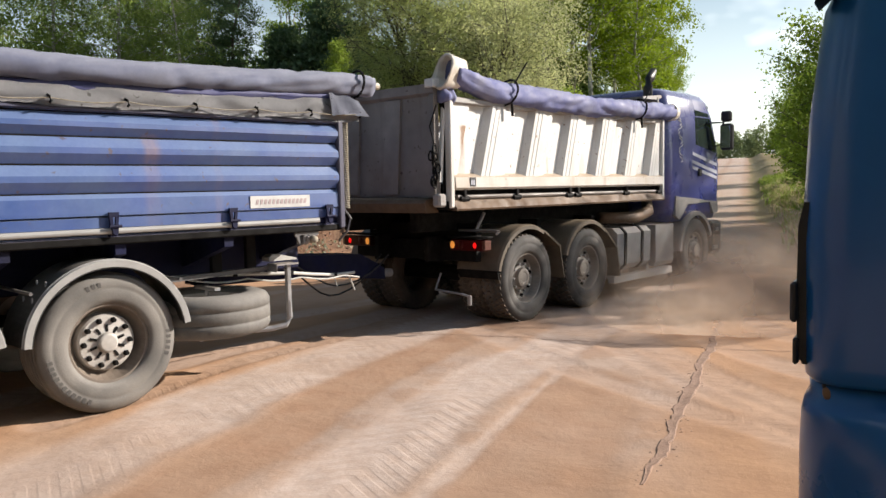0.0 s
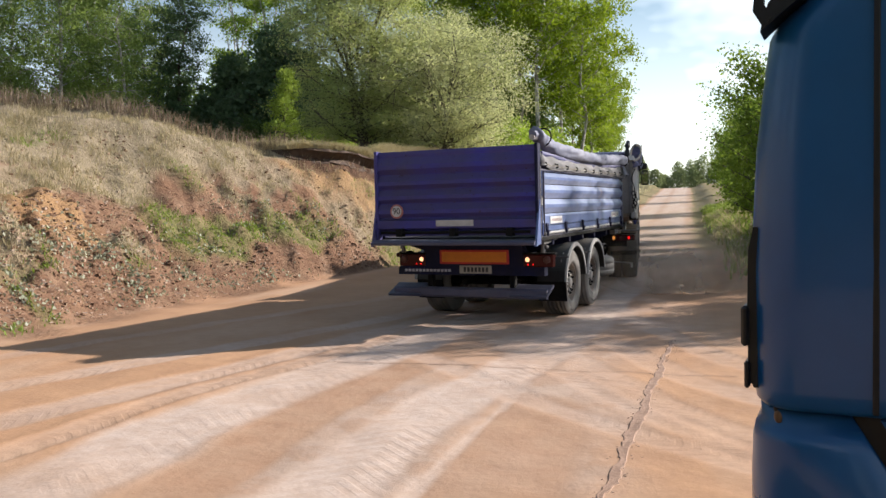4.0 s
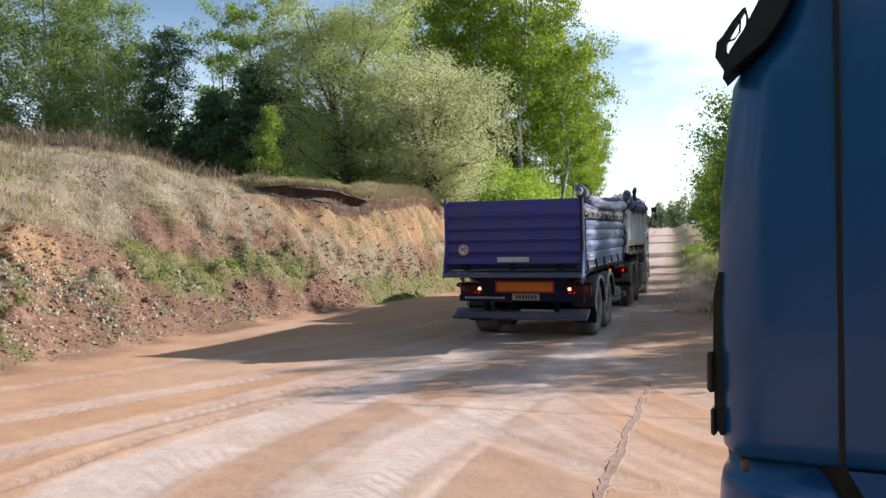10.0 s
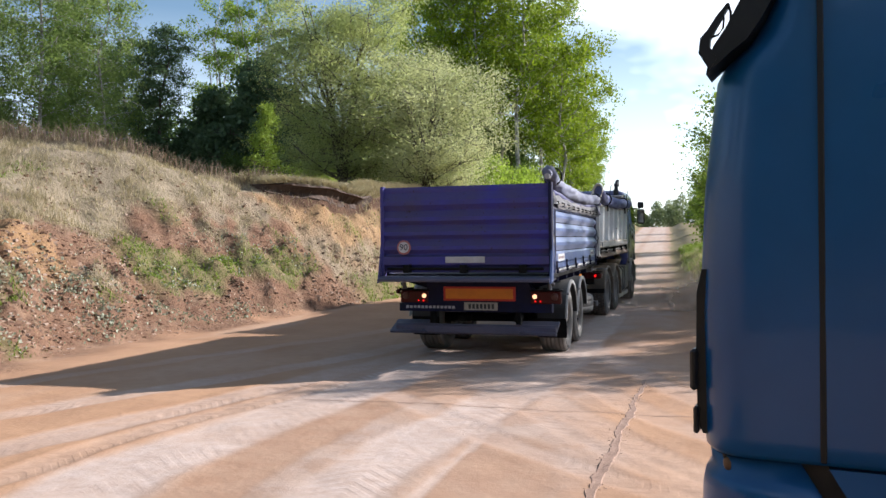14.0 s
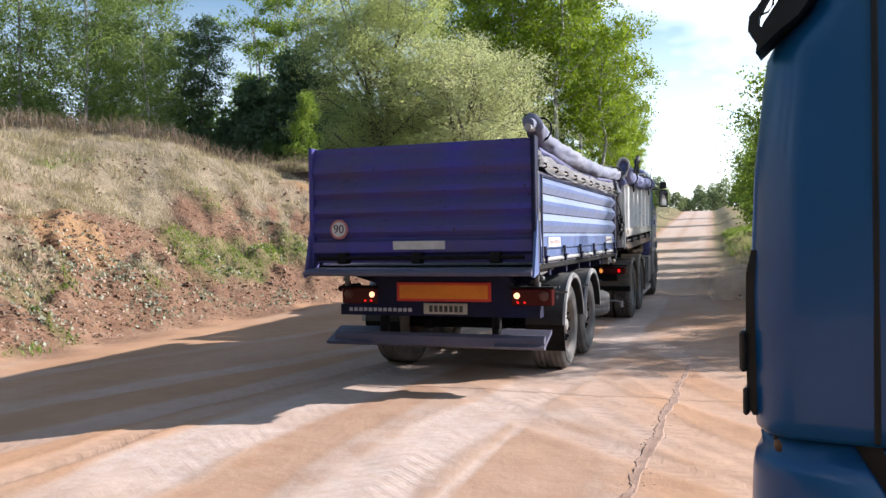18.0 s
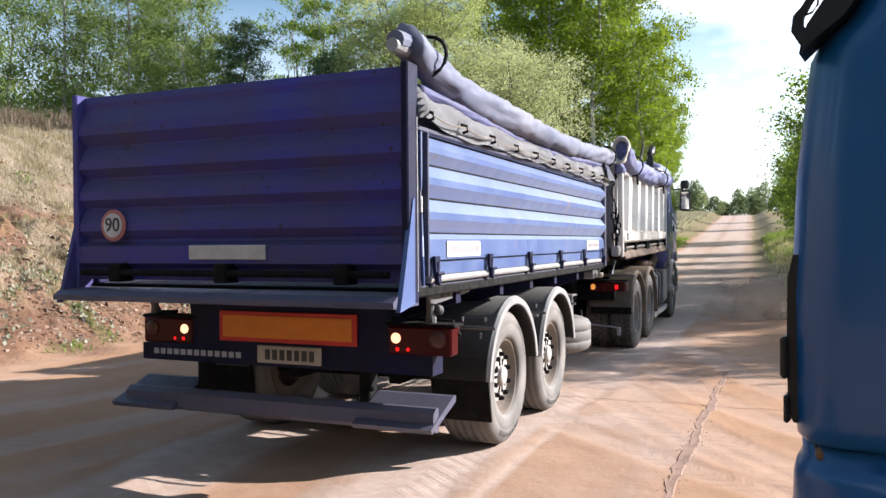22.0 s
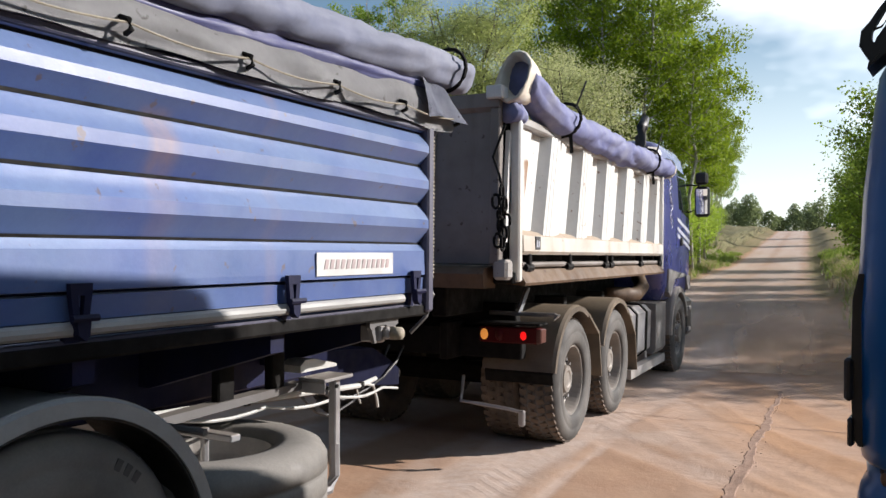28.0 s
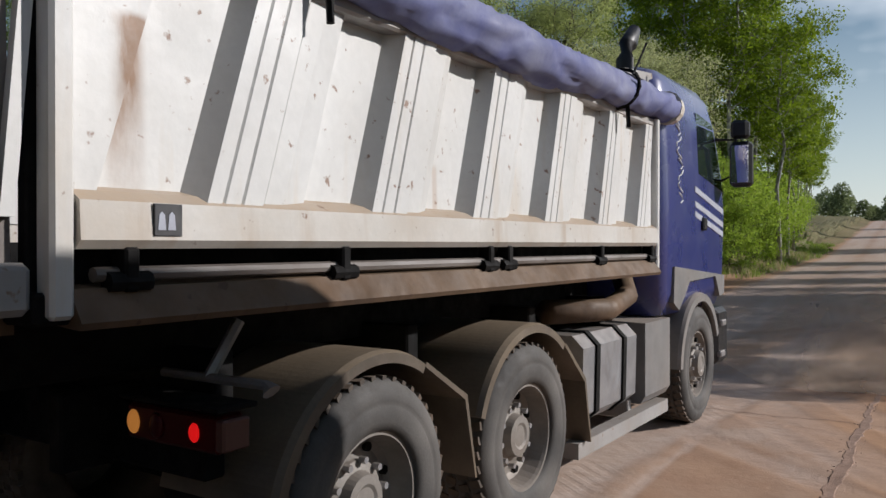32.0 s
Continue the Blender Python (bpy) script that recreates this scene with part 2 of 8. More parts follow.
def bump(nt, bsdf, scale, strength, dist=0.01, detail=6.0, stretch=None):
    h = noise_fac(nt, scale, 0, 1, detail, stretch)
    b = nd(nt, "ShaderNodeBump", Strength=strength, Distance=dist)
    nt.links.new(h, b.inputs["Height"])
    nt.links.new(b.outputs[0], bsdf.inputs["Normal"])


def run_stain(nt, y, z, sy, sz, amount):
    """A run of rust: densest at its head (y, z), widening and fading as it runs down."""
    co, sp = nt.nodes.new("ShaderNodeTexCoord"), nt.nodes.new("ShaderNodeSeparateXYZ")
    nt.links.new(co.outputs["Object"], sp.inputs[0])

    def ramp(sock, a, b, c, d):
        r = nt.nodes.new("ShaderNodeMapRange")
        r.interpolation_type = "SMOOTHSTEP"
        for k, v in zip(("From Min", "From Max", "To Min", "To Max"), (a, b, c, d)):
            r.inputs[k].default_value = v
        nt.links.new(sock, r.inputs["Value"])
        return r.outputs["Result"]
    across = mul(nt, ramp(sp.outputs["Y"], y - sy, y - sy * 0.3, 0, 1), ramp(sp.outputs["Y"], y + sy * 0.2, y + sy, 1, 0))
    down = mul(nt, ramp(sp.outputs["Z"], z - sz, z, 0.25, 1), ramp(sp.outputs["Z"], z, z + 0.04, 1, 0))
    return mul(nt, mul(nt, across, down), mul(nt, noise_fac(nt, 9.0, 0.25, 0.6, stretch=(1, 1, 0.3)), amount))


def surf(name, col, col2, scale=4.0, rough=0.5, metal=0.0, dust=None, dust_amt=0.3, spots=None, streaks=None, bumps=(60, 0.15), coat=0.0, dscale=1.3, up=(0.2, 0.9, 0.55), stains=()):
    """A worn surface: two tones, dust in patches and on upward faces, spots and run-off streaks."""
    m, nt, b = blank(name)
    c = mixc(nt, noise_fac(nt, scale, 0.35, 0.65), col, col2)
    if streaks:
        c = mixc(nt, mul(nt, noise_fac(nt, 5.0, 0.55, 0.78, stretch=(1, 1, 0.12)), 0.75), c, streaks)
    if dust:
        c = mixc(nt, mul(nt, noise_fac(nt, dscale, 0.3, 0.75), dust_amt), c, dust)
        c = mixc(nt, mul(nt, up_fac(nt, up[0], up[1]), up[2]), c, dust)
    for st in stains:
        c = mixc(nt, run_stain(nt, *st[:5]), c, st[5])
    if spots:
        c = mixc(nt, mul(nt, noise_fac(nt, 16.0, 0.66, 0.72, 3.0), 0.9), c, spots)
    c = mixc(nt, mul(nt, noise_fac(nt, scale * 14, 0.3, 0.8), 0.22), c, tuple(v * 0.55 for v in col))
    nt.links.new(c, b.inputs["Base Color"])
    r = noise_fac(nt, scale * 2.3, 0.25, 0.75)
    mr = nt.nodes.new("ShaderNodeMapRange")
    mr.inputs["To Min"].default_value, mr.inputs["To Max"].default_value = rough * 0.75, min(1, rough * 1.3)
    nt.links.new(r, mr.inputs["Value"])
    nt.links.new(mr.outputs[0], b.inputs["Roughness"])
    b.inputs["Metallic"].default_value = metal
    b.inputs["Coat Weight"].default_value = coat
    if bumps:
        bump(nt, b, bumps[0], bumps[1], 0.006)
    return m


DUST = (0.36, 0.29, 0.23)
M = {}
# the pale blue on upward faces is dust with sky glare painted in
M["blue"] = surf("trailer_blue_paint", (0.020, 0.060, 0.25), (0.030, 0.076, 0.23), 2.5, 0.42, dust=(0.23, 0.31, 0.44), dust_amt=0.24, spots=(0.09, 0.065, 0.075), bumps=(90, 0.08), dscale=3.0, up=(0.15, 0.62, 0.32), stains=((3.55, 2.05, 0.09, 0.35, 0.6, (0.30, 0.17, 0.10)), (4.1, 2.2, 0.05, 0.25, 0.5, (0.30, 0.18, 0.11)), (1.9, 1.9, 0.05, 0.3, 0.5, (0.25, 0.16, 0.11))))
_b = M["blue"].node_tree.nodes["Principled BSDF"]
_b.inputs["Specular IOR Level"].default_value = 0.6
_b.inputs["Coat Weight"].default_value, _b.inputs["Coat Roughness"].default_value = 0.45, 0.38
_b.inputs["Sheen Weight"].default_value, _b.inputs["Sheen Roughness"].default_value = 0.18, 0.45
M["gate"] = surf("tailgate_blue_paint", (0.050, 0.050, 0.33), (0.060, 0.056, 0.25), 1.6, 0.42, dust=(0.085, 0.074, 0.098), dust_amt=0.85, spots=(0.05, 0.03, 0.02), bumps=(90, 0.1), dscale=1.8, up=(0.1, 0.6, 0.55))
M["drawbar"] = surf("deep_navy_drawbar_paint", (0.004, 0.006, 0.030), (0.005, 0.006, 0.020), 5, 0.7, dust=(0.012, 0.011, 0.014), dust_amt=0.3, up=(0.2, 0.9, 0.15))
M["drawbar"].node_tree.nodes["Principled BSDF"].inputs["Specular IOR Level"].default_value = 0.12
M["gate"].node_tree.nodes["Principled BSDF"].inputs["Specular IOR Level"].default_value = 0.15
# chassis blue, its base darkened for the shade under the vehicles
M["frame"] = surf("chassis_dark_blue_shaded", (0.006, 0.009, 0.048), (0.007, 0.009, 0.03), 5, 0.6, dust=(0.03, 0.027, 0.028), dust_amt=0.3, up=(0.2, 0.9, 0.15))
M["guard"] = surf("dusty_blue_grey_guard", (0.06, 0.064, 0.12), (0.045, 0.048, 0.09), 5, 0.5, dust=(0.16, 0.145, 0.15), dust_amt=0.4, up=(0.3, 1.0, 0.35))
# dirty black steel; underbody shade is put into the near-black base as well
M["black"] = surf("dirty_black_steel_shaded", (0.003, 0.003, 0.0035), (0.005, 0.0045, 0.004), 6, 0.8, dust=(0.016, 0.013, 0.011), dust_amt=0.3, up=(0.3, 1.0, 0.4))
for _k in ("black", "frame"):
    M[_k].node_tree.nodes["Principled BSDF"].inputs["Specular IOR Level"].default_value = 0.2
M["steel"] = surf("grey_steel", (0.35, 0.36, 0.38), (0.26, 0.27, 0.29), 6, 0.42, 0.5, dust=DUST, dust_amt=0.4)
M["white_box"] = surf("white_dump_body", (0.66, 0.66, 0.645), (0.58, 0.58, 0.565), 1.7, 0.5, dust=(0.48, 0.43, 0.36), dust_amt=0.3, spots=(0.20, 0.10, 0.05), streaks=(0.52, 0.42, 0.30), bumps=(40, 0.12), up=(0.3, 0.95, 0.75), stains=((0.24, 2.26, 0.09, 0.62, 1.4, (0.22, 0.11, 0.045)), (2.5, 1.66, 0.06, 0.1, 0.9, (0.42, 0.26, 0.08)), (1.9, 1.95, 0.03, 0.4, 0.6, (0.35, 0.2, 0.1))))
M["sill"] = surf("rust_edged_white_sill", (0.62, 0.61, 0.58), (0.50, 0.47, 0.42), 1.7, 0.5, dust=(0.36, 0.25, 0.15), dust_amt=0.35, spots=(0.18, 0.09, 0.045), streaks=(0.34, 0.22, 0.12), bumps=(40, 0.12), up=(0.3, 0.9, 0.8), dscale=2.2)
# grime on white, darkened further to paint in the tailgate's shade
M["gate_grey"] = surf("grimy_shaded_white_tailgate", (0.27, 0.245, 0.225), (0.17, 0.148, 0.132), 1.8, 0.6, dust=(0.075, 0.058, 0.048), dust_amt=0.8, spots=(0.05, 0.03, 0.02), streaks=(0.10, 0.065, 0.045), dscale=1.6)
M["grey_box"] = surf("grey_worn_steel", (0.36, 0.36, 0.36), (0.28, 0.27, 0.26), 1.5, 0.55, 0.1, dust=(0.28, 0.23, 0.19), dust_amt=0.6, spots=(0.2, 0.12, 0.07), streaks=(0.30, 0.24, 0.18))
M["rust"] = surf("rusty_ledge_steel", (0.12, 0.07, 0.038), (0.065, 0.038, 0.022), 4, 0.7, 0.1, dust=(0.19, 0.125, 0.07), dust_amt=0.4, spots=(0.07, 0.035, 0.02), up=(0.4, 1.0, 0.5))
M["cloth"] = surf("grey_blue_tarpaulin", (0.125, 0.14, 0.205), (0.085, 0.10, 0.175), 3, 0.8, dust=(0.27, 0.275, 0.31), dust_amt=0.5, bumps=(7, 0.35))
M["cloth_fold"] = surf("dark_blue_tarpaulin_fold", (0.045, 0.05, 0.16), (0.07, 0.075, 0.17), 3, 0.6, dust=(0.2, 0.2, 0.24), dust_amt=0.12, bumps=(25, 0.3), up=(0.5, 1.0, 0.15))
M["cloth_dark"] = surf("grey_tarpaulin_skirt", (0.30, 0.30, 0.315), (0.24, 0.24, 0.255), 2.5, 0.7, dust=(0.37, 0.36, 0.355), dust_amt=0.5, spots=(0.10, 0.09, 0.085), bumps=(14, 0.3))
M["cloth_blue"] = surf("faded_blue_tarpaulin", (0.06, 0.075, 0.26), (0.12, 0.135, 0.28), 3.0, 0.75, dust=(0.28, 0.285, 0.34), dust_amt=0.7, bumps=(7, 0.4), dscale=2.4, up=(0.3, 1.0, 0.3))
M["cloth_white"] = surf("off_white_canvas", (0.66, 0.62, 0.55), (0.55, 0.48, 0.38), 6, 0.75, bumps=(35, 0.3))
M["tyre"] = surf("dusty_rubber", (0.085, 0.082, 0.078), (0.125, 0.118, 0.108), 7, 0.85, dust=(0.275, 0.255, 0.23), dust_amt=0.85, bumps=(80, 0.2), dscale=2.0)
# darker copy of the dusty rubber: the truck tyres' shade is in its colour
M["tyre_dark"] = surf("shaded_dusty_rubber", (0.028, 0.027, 0.027), (0.05, 0.048, 0.045), 7, 0.85, dust=(0.20, 0.185, 0.17), dust_amt=0.7, bumps=(80, 0.2), dscale=2.0, up=(0.5, 1.0, 0.1))
M["tread"] = surf("dusty_tread_rubber", (0.03, 0.027, 0.025), (0.06, 0.05, 0.04), 9, 0.9, dust=(0.20, 0.145, 0.105), dust_amt=0.8, bumps=(60, 0.3), dscale=3.0)
M["rim"] = surf("dirty_silver_rim", (0.52, 0.50, 0.47), (0.37, 0.35, 0.325), 6, 0.55, 0.1, dust=(0.33, 0.29, 0.25), dust_amt=0.45)
M["rim_grey"] = surf("dull_grey_rim", (0.26, 0.245, 0.225), (0.18, 0.165, 0.15), 6, 0.55, 0.2, dust=(0.25, 0.21, 0.175), dust_amt=0.6)
M["rim_dark"] = surf("dark_brown_wheel_dish", (0.15, 0.125, 0.105), (0.22, 0.19, 0.16), 6, 0.65, 0.2, dust=(0.22, 0.17, 0.13), dust_amt=0.5)
M["fender"] = surf("grey_plastic_mudguard", (0.13, 0.13, 0.135), (0.09, 0.09, 0.095), 4, 0.5, dust=(0.20, 0.175, 0.15), dust_amt=0.4)
# black guard: dust and sunlight are painted together on its upward faces
M["guard_black"] = surf("dusty_sunlit_black_mudguard", (0.016, 0.015, 0.014), (0.010, 0.010, 0.010), 4, 0.6, dust=(0.22, 0.21, 0.195), dust_amt=0.06, up=(0.3, 0.95, 0.8))
# dusty grey, made paler to hold the sunlight on rim and locking bar
M["guard_rim"] = surf("sunlit_dusty_guard_rim", (0.32, 0.32, 0.315), (0.24, 0.24, 0.235), 4, 0.55, dust=(0.38, 0.365, 0.34), dust_amt=0.5, up=(0.3, 1.0, 0.4))
M["fender_brown"] = surf("muddy_mudguard", (0.075, 0.060, 0.045), (0.035, 0.029, 0.024), 4, 0.5, dust=(0.27, 0.21, 0.145), dust_amt=0.8, up=(0.2, 0.9, 0.6))
M["cab_blue"] = surf("truck_cab_blue", (0.018, 0.030, 0.20), (0.022, 0.034, 0.17), 1.2, 0.28, dust=(0.22, 0.21, 0.24), dust_amt=0.22, coat=0.4, bumps=None)
M["park_blue"] = surf("parked_cab_blue_paint", (0.004, 0.100, 0.275), (0.004, 0.082, 0.235), 0.8, 0.30, dust=(0.03, 0.085, 0.20), dust_amt=0.2, coat=0.25, bumps=(3.5, 0.02))
M["plastic"] = surf("black_plastic", (0.006, 0.0055, 0.0065), (0.010, 0.009, 0.010), 8, 0.45, bumps=(120, 0.1))
M["grey_plastic"] = surf("grey_step_plastic", (0.17, 0.175, 0.18), (0.13, 0.135, 0.14), 5, 0.55, dust=DUST, dust_amt=0.4)
M["white"] = surf("white_sticker", (0.60, 0.60, 0.585), (0.50, 0.50, 0.49), 10, 0.5, bumps=None)
M["sign_red"] = surf("red_print", (0.44, 0.16, 0.14), (0.36, 0.13, 0.12), 10, 0.5, bumps=None)
M["faded_print"] = surf("faded_print", (0.42, 0.33, 0.33), (0.36, 0.30, 0.30), 10, 0.5, bumps=None)
M["plate"] = surf("worn_number_plate", (0.42, 0.40, 0.35), (0.34, 0.32, 0.28), 10, 0.5, bumps=None)
M["ink"] = surf("dark_print", (0.03, 0.03, 0.035), (0.05, 0.05, 0.05), 10, 0.6, bumps=None)
M["grey_ink"] = surf("silver_print", (0.42, 0.44, 0.5), (0.35, 0.36, 0.42), 10, 0.5, bumps=None)
M["orange"] = surf("orange_reflector_board", (0.75, 0.24, 0.01), (0.65, 0.2, 0.01), 8, 0.45, bumps=(200, 0.2))
M["red_board"] = surf("red_reflector_border", (0.55, 0.03, 0.02), (0.5, 0.03, 0.02), 8, 0.45, bumps=(200, 0.2))
M["cable"] = surf("pale_cable_sleeve", (0.5, 0.5, 0.48), (0.4, 0.39, 0.37), 10, 0.6, bumps=None)
M["rope"] = surf("tan_rope", (0.35, 0.31, 0.24), (0.25, 0.22, 0.17), 40, 0.9, bumps=(150, 0.5))


def lens_mat(name, col, glow):
    m, nt, b = blank(name)
    b.inputs["Base Color"].default_value = (*col, 1)
    b.inputs["Roughness"].default_value = 0.30
    b.inputs["Specular IOR Level"].default_value = 0.22
    if glow:
        b.inputs["Emission Color"].default_value = (*col, 1)
        b.inputs["Emission Strength"].default_value = glow
    return m


M["lens_red"] = lens_mat("red_lamp_lens", (0.055, 0.003, 0.004), 0.0)
M["lens_lit"] = lens_mat("lit_red_lamp", (0.75, 0.008, 0.008), 0.8)
M["lens_warm"] = lens_mat("lit_pale_lamp", (1.0, 0.50, 0.26), 0.9)
M["lens_amber_lit"] = lens_mat("lit_amber_lamp", (0.8, 0.30, 0.06), 0.4)
M["lens_amber"] = lens_mat("amber_lamp_lens", (0.20, 0.11, 0.06), 0.0)
M["lens_clear"] = lens_mat("pale_lamp_lens", (0.11, 0.05, 0.04), 0.0)
m, nt, b = blank("tinted_glass")
b.inputs["Base Color"].default_value = (0.02, 0.03, 0.03, 1)
b.inputs["Roughness"].default_value = 0.04
b.inputs["Coat Weight"].default_value = 1.0
M["glass"] = m
m, nt, b = blank("mirror_glass")
b.inputs["Base Color"].default_value = (0.8, 0.8, 0.8, 1)
b.inputs["Metallic"].default_value, b.inputs["Roughness"].default_value = 1.0, 0.03
M["mirror"] = m


def leaf_mat(name, cols, trans=0.45, rough=0.55):
    """Leaves that differ one by one, and let light through."""
    m, nt, b = blank(name)
    g = nt.nodes.new("ShaderNodeNewGeometry")
    r = nt.nodes.new("ShaderNodeValToRGB")
    els = r.color_ramp.elements
    while len(els) < len(cols):
        els.new(0.5)
    for i, c in enumerate(cols):
        els[i].position, els[i].color = i / (len(cols) - 1), (*c, 1)
    nt.links.new(g.outputs["Random Per Island"], r.inputs[0])
    c = mixc(nt, mul(nt, noise_fac(nt, 0.9, 0.3, 0.7), 0.35), r.outputs[0], tuple(v * 0.6 for v in cols[0]))
    nt.links.new(c, b.inputs["Base Color"])
    b.inputs["Roughness"].default_value = rough
    b.inputs["Specular IOR Level"].default_value = 0.18
    t = nt.nodes.new("ShaderNodeBsdfTranslucent")
    nt.links.new(mixc(nt, 0.6, c, (cols[-1][0] * 1.5, cols[-1][1] * 1.5, cols[-1][2])), t.inputs["Color"])
    mx = nd(nt, "ShaderNodeMixShader", Fac=trans)
    nt.links.new(b.outputs[0], mx.inputs[1])
    nt.links.new(t.outputs[0], mx.inputs[2])
    nt.links.new(mx.outputs[0], nt.nodes["Material Output"].inputs[0])
    return m


M["leaf_willow"] = leaf_mat("willow_leaves", [(0.35, 0.38, 0.205), (0.385, 0.415, 0.235), (0.43, 0.45, 0.28)], 0.52)
M["leaf_sallow"] = leaf_mat("sallow_leaves", [(0.275, 0.325, 0.125), (0.315, 0.36, 0.15), (0.36, 0.40, 0.185)], 0.52)
M["leaf_maple"] = leaf_mat("fresh_green_leaves", [(0.07, 0.12, 0.010), (0.14, 0.215, 0.015), (0.25, 0.335, 0.03)], 0.36)
M["leaf_dark"] = leaf_mat("dark_green_leaves", [(0.06, 0.10, 0.032), (0.095, 0.15, 0.045), (0.14, 0.205, 0.068)], 0.52)
M["leaf_birch"] = leaf_mat("birch_leaves", [(0.10, 0.15, 0.045), (0.15, 0.215, 0.065), (0.215, 0.285, 0.095)], 0.5)
M["leaf_alder"] = leaf_mat("alder_leaves", [(0.085, 0.145, 0.02), (0.15, 0.235, 0.035), (0.23, 0.32, 0.06)])
M["clods"] = leaf_mat("earth_clods", [(0.10, 0.056, 0.036), (0.22, 0.13, 0.085), (0.40, 0.30, 0.23)], 0.0, 0.95)
M["leaf_pale"] = leaf_mat("pale_broad_leaves", [(0.20, 0.22, 0.15), (0.29, 0.31, 0.23), (0.38, 0.39, 0.31)], 0.2)
M["leaf_shrub"] = leaf_mat("yellow_green_leaves", [(0.15, 0.24, 0.02), (0.24, 0.35, 0.04), (0.33, 0.44, 0.08)])
M["needles"] = leaf_mat("pine_needles", [(0.06, 0.105, 0.058), (0.09, 0.145, 0.08), (0.125, 0.185, 0.10)], 0.40)
M["spruce"] = leaf_mat("young_spruce_needles", [(0.15, 0.22, 0.03), (0.22, 0.31, 0.045), (0.30, 0.39, 0.08)], 0.35)
M["dry_grass"] = leaf_mat("dry_grass_blades", [(0.32, 0.265, 0.185), (0.49, 0.415, 0.305), (0.34, 0.30, 0.185)], 0.38, 0.8)
M["dead_stalks"] = leaf_mat("dead_stalks", [(0.16, 0.12, 0.09), (0.24, 0.18, 0.14), (0.30, 0.24, 0.19)], 0.2, 0.9)
M["green_grass"] = leaf_mat("green_grass_blades", [(0.11, 0.17, 0.025), (0.17, 0.25, 0.045), (0.25, 0.32, 0.085)], 0.4, 0.7)
# paler green, with the haze of distance painted into the leaves
M["leaf_far"] = leaf_mat("haze_pale_far_leaves", [(0.13, 0.17, 0.085), (0.17, 0.215, 0.11), (0.22, 0.26, 0.15)], 0.4)
M["bark"] = surf("brown_bark", (0.10, 0.08, 0.06), (0.06, 0.05, 0.04), 6, 0.9, bumps=(30, 0.6))
M["bark_pale"] = surf("pale_birch_bark", (0.42, 0.40, 0.37), (0.16, 0.14, 0.12), 5, 0.85, bumps=(30, 0.4))
M["dark_earth"] = surf("dark_undercut_earth", (0.050, 0.030, 0.021), (0.085, 0.052, 0.034), 6, 0.95, bumps=(30, 0.8))
M["stone"] = surf("grey_stones", (0.38, 0.31, 0.255), (0.27, 0.20, 0.155), 9, 0.9, bumps=(50, 0.4))
M["crack_earth"] = surf("crack_earth", (0.33, 0.21, 0.15), (0.25, 0.155, 0.105), 14, 0.95, bumps=(60, 0.6))
M["crumb"] = surf("pale_earth_crumbs", (0.42, 0.30, 0.23), (0.33, 0.21, 0.15), 14, 0.95, bumps=(60, 0.4))


# ---- building helpers ----
def part(name, bm, material, parent=None, label="", smooth=False):
    me = bpy.data.meshes.new(name)
    bm.to_mesh(me)
    bm.free()
    me.materials.append(M[material] if isinstance(material, str) else material)
    if smooth:
        for p in me.polygons:
            p.use_smooth = True
    ob = new(name, me)
    ob.parent = parent
    if label:
        ob["label"] = label
    return ob


def raw(name, verts, faces, material, parent=None, smooth=False):
    me = bpy.data.meshes.new(name)
    me.from_pydata(verts, [], faces)
    me.materials.append(M[material])
    if smooth:
        me.polygons.foreach_set("use_smooth", [True] * len(me.polygons))
    ob = new(name, me)
    ob.parent = parent
    return ob


def B():
    return bmesh.new()


def box(bm, x0, x1, y0, y1, z0, z1, bev=0.008, m=None):
    r = bmesh.ops.create_cube(bm, size=1.0, matrix=Matrix.LocRotScale(((x0 + x1) / 2, (y0 + y1) / 2, (z0 + z1) / 2), None, (abs(x1 - x0), abs(y1 - y0), abs(z1 - z0))))
    vs = r["verts"]
    if bev:
        es = list({e for v in vs for e in v.link_edges})
        q = bmesh.ops.bevel(bm, geom=es, offset=min(bev, abs(x1 - x0) / 3, abs(y1 - y0) / 3, abs(z1 - z0) / 3), segments=1, affect="EDGES")
        vs = list({v for f in q["faces"] for v in f.verts} | {v for v in vs if v.is_valid})
    if m is not None:
        bmesh.ops.transform(bm, matrix=m, verts=vs)
    return bm


def tube(bm, pts, r, seg=8, caps=True):
    """A round bar along a line of points; r may be a list."""
    pts = [Vector(p) for p in pts]
    rs = r if isinstance(r, (list, tuple)) else [r] * len(pts)
    rings = []
    for i, p in enumerate(pts):
        d = (pts[min(i + 1, len(pts) - 1)] - pts[max(i - 1, 0)]).normalized()
        a = d.cross(Vector((0, 0, 1)) if abs(d.z) < 0.9 else Vector((1, 0, 0))).normalized()
        c = d.cross(a)
        rings.append([bm.verts.new(p + (a * math.cos(k * 2 * math.pi / seg) + c * math.sin(k * 2 * math.pi / seg)) * rs[i]) for k in range(seg)])
    for q, s in zip(rings, rings[1:]):
        for k in range(seg):
            bm.faces.new((q[k], q[(k + 1) % seg], s[(k + 1) % seg], s[k]))
    if caps:
        bm.faces.new(rings[0][::-1])
        bm.faces.new(rings[-1])
    return bm


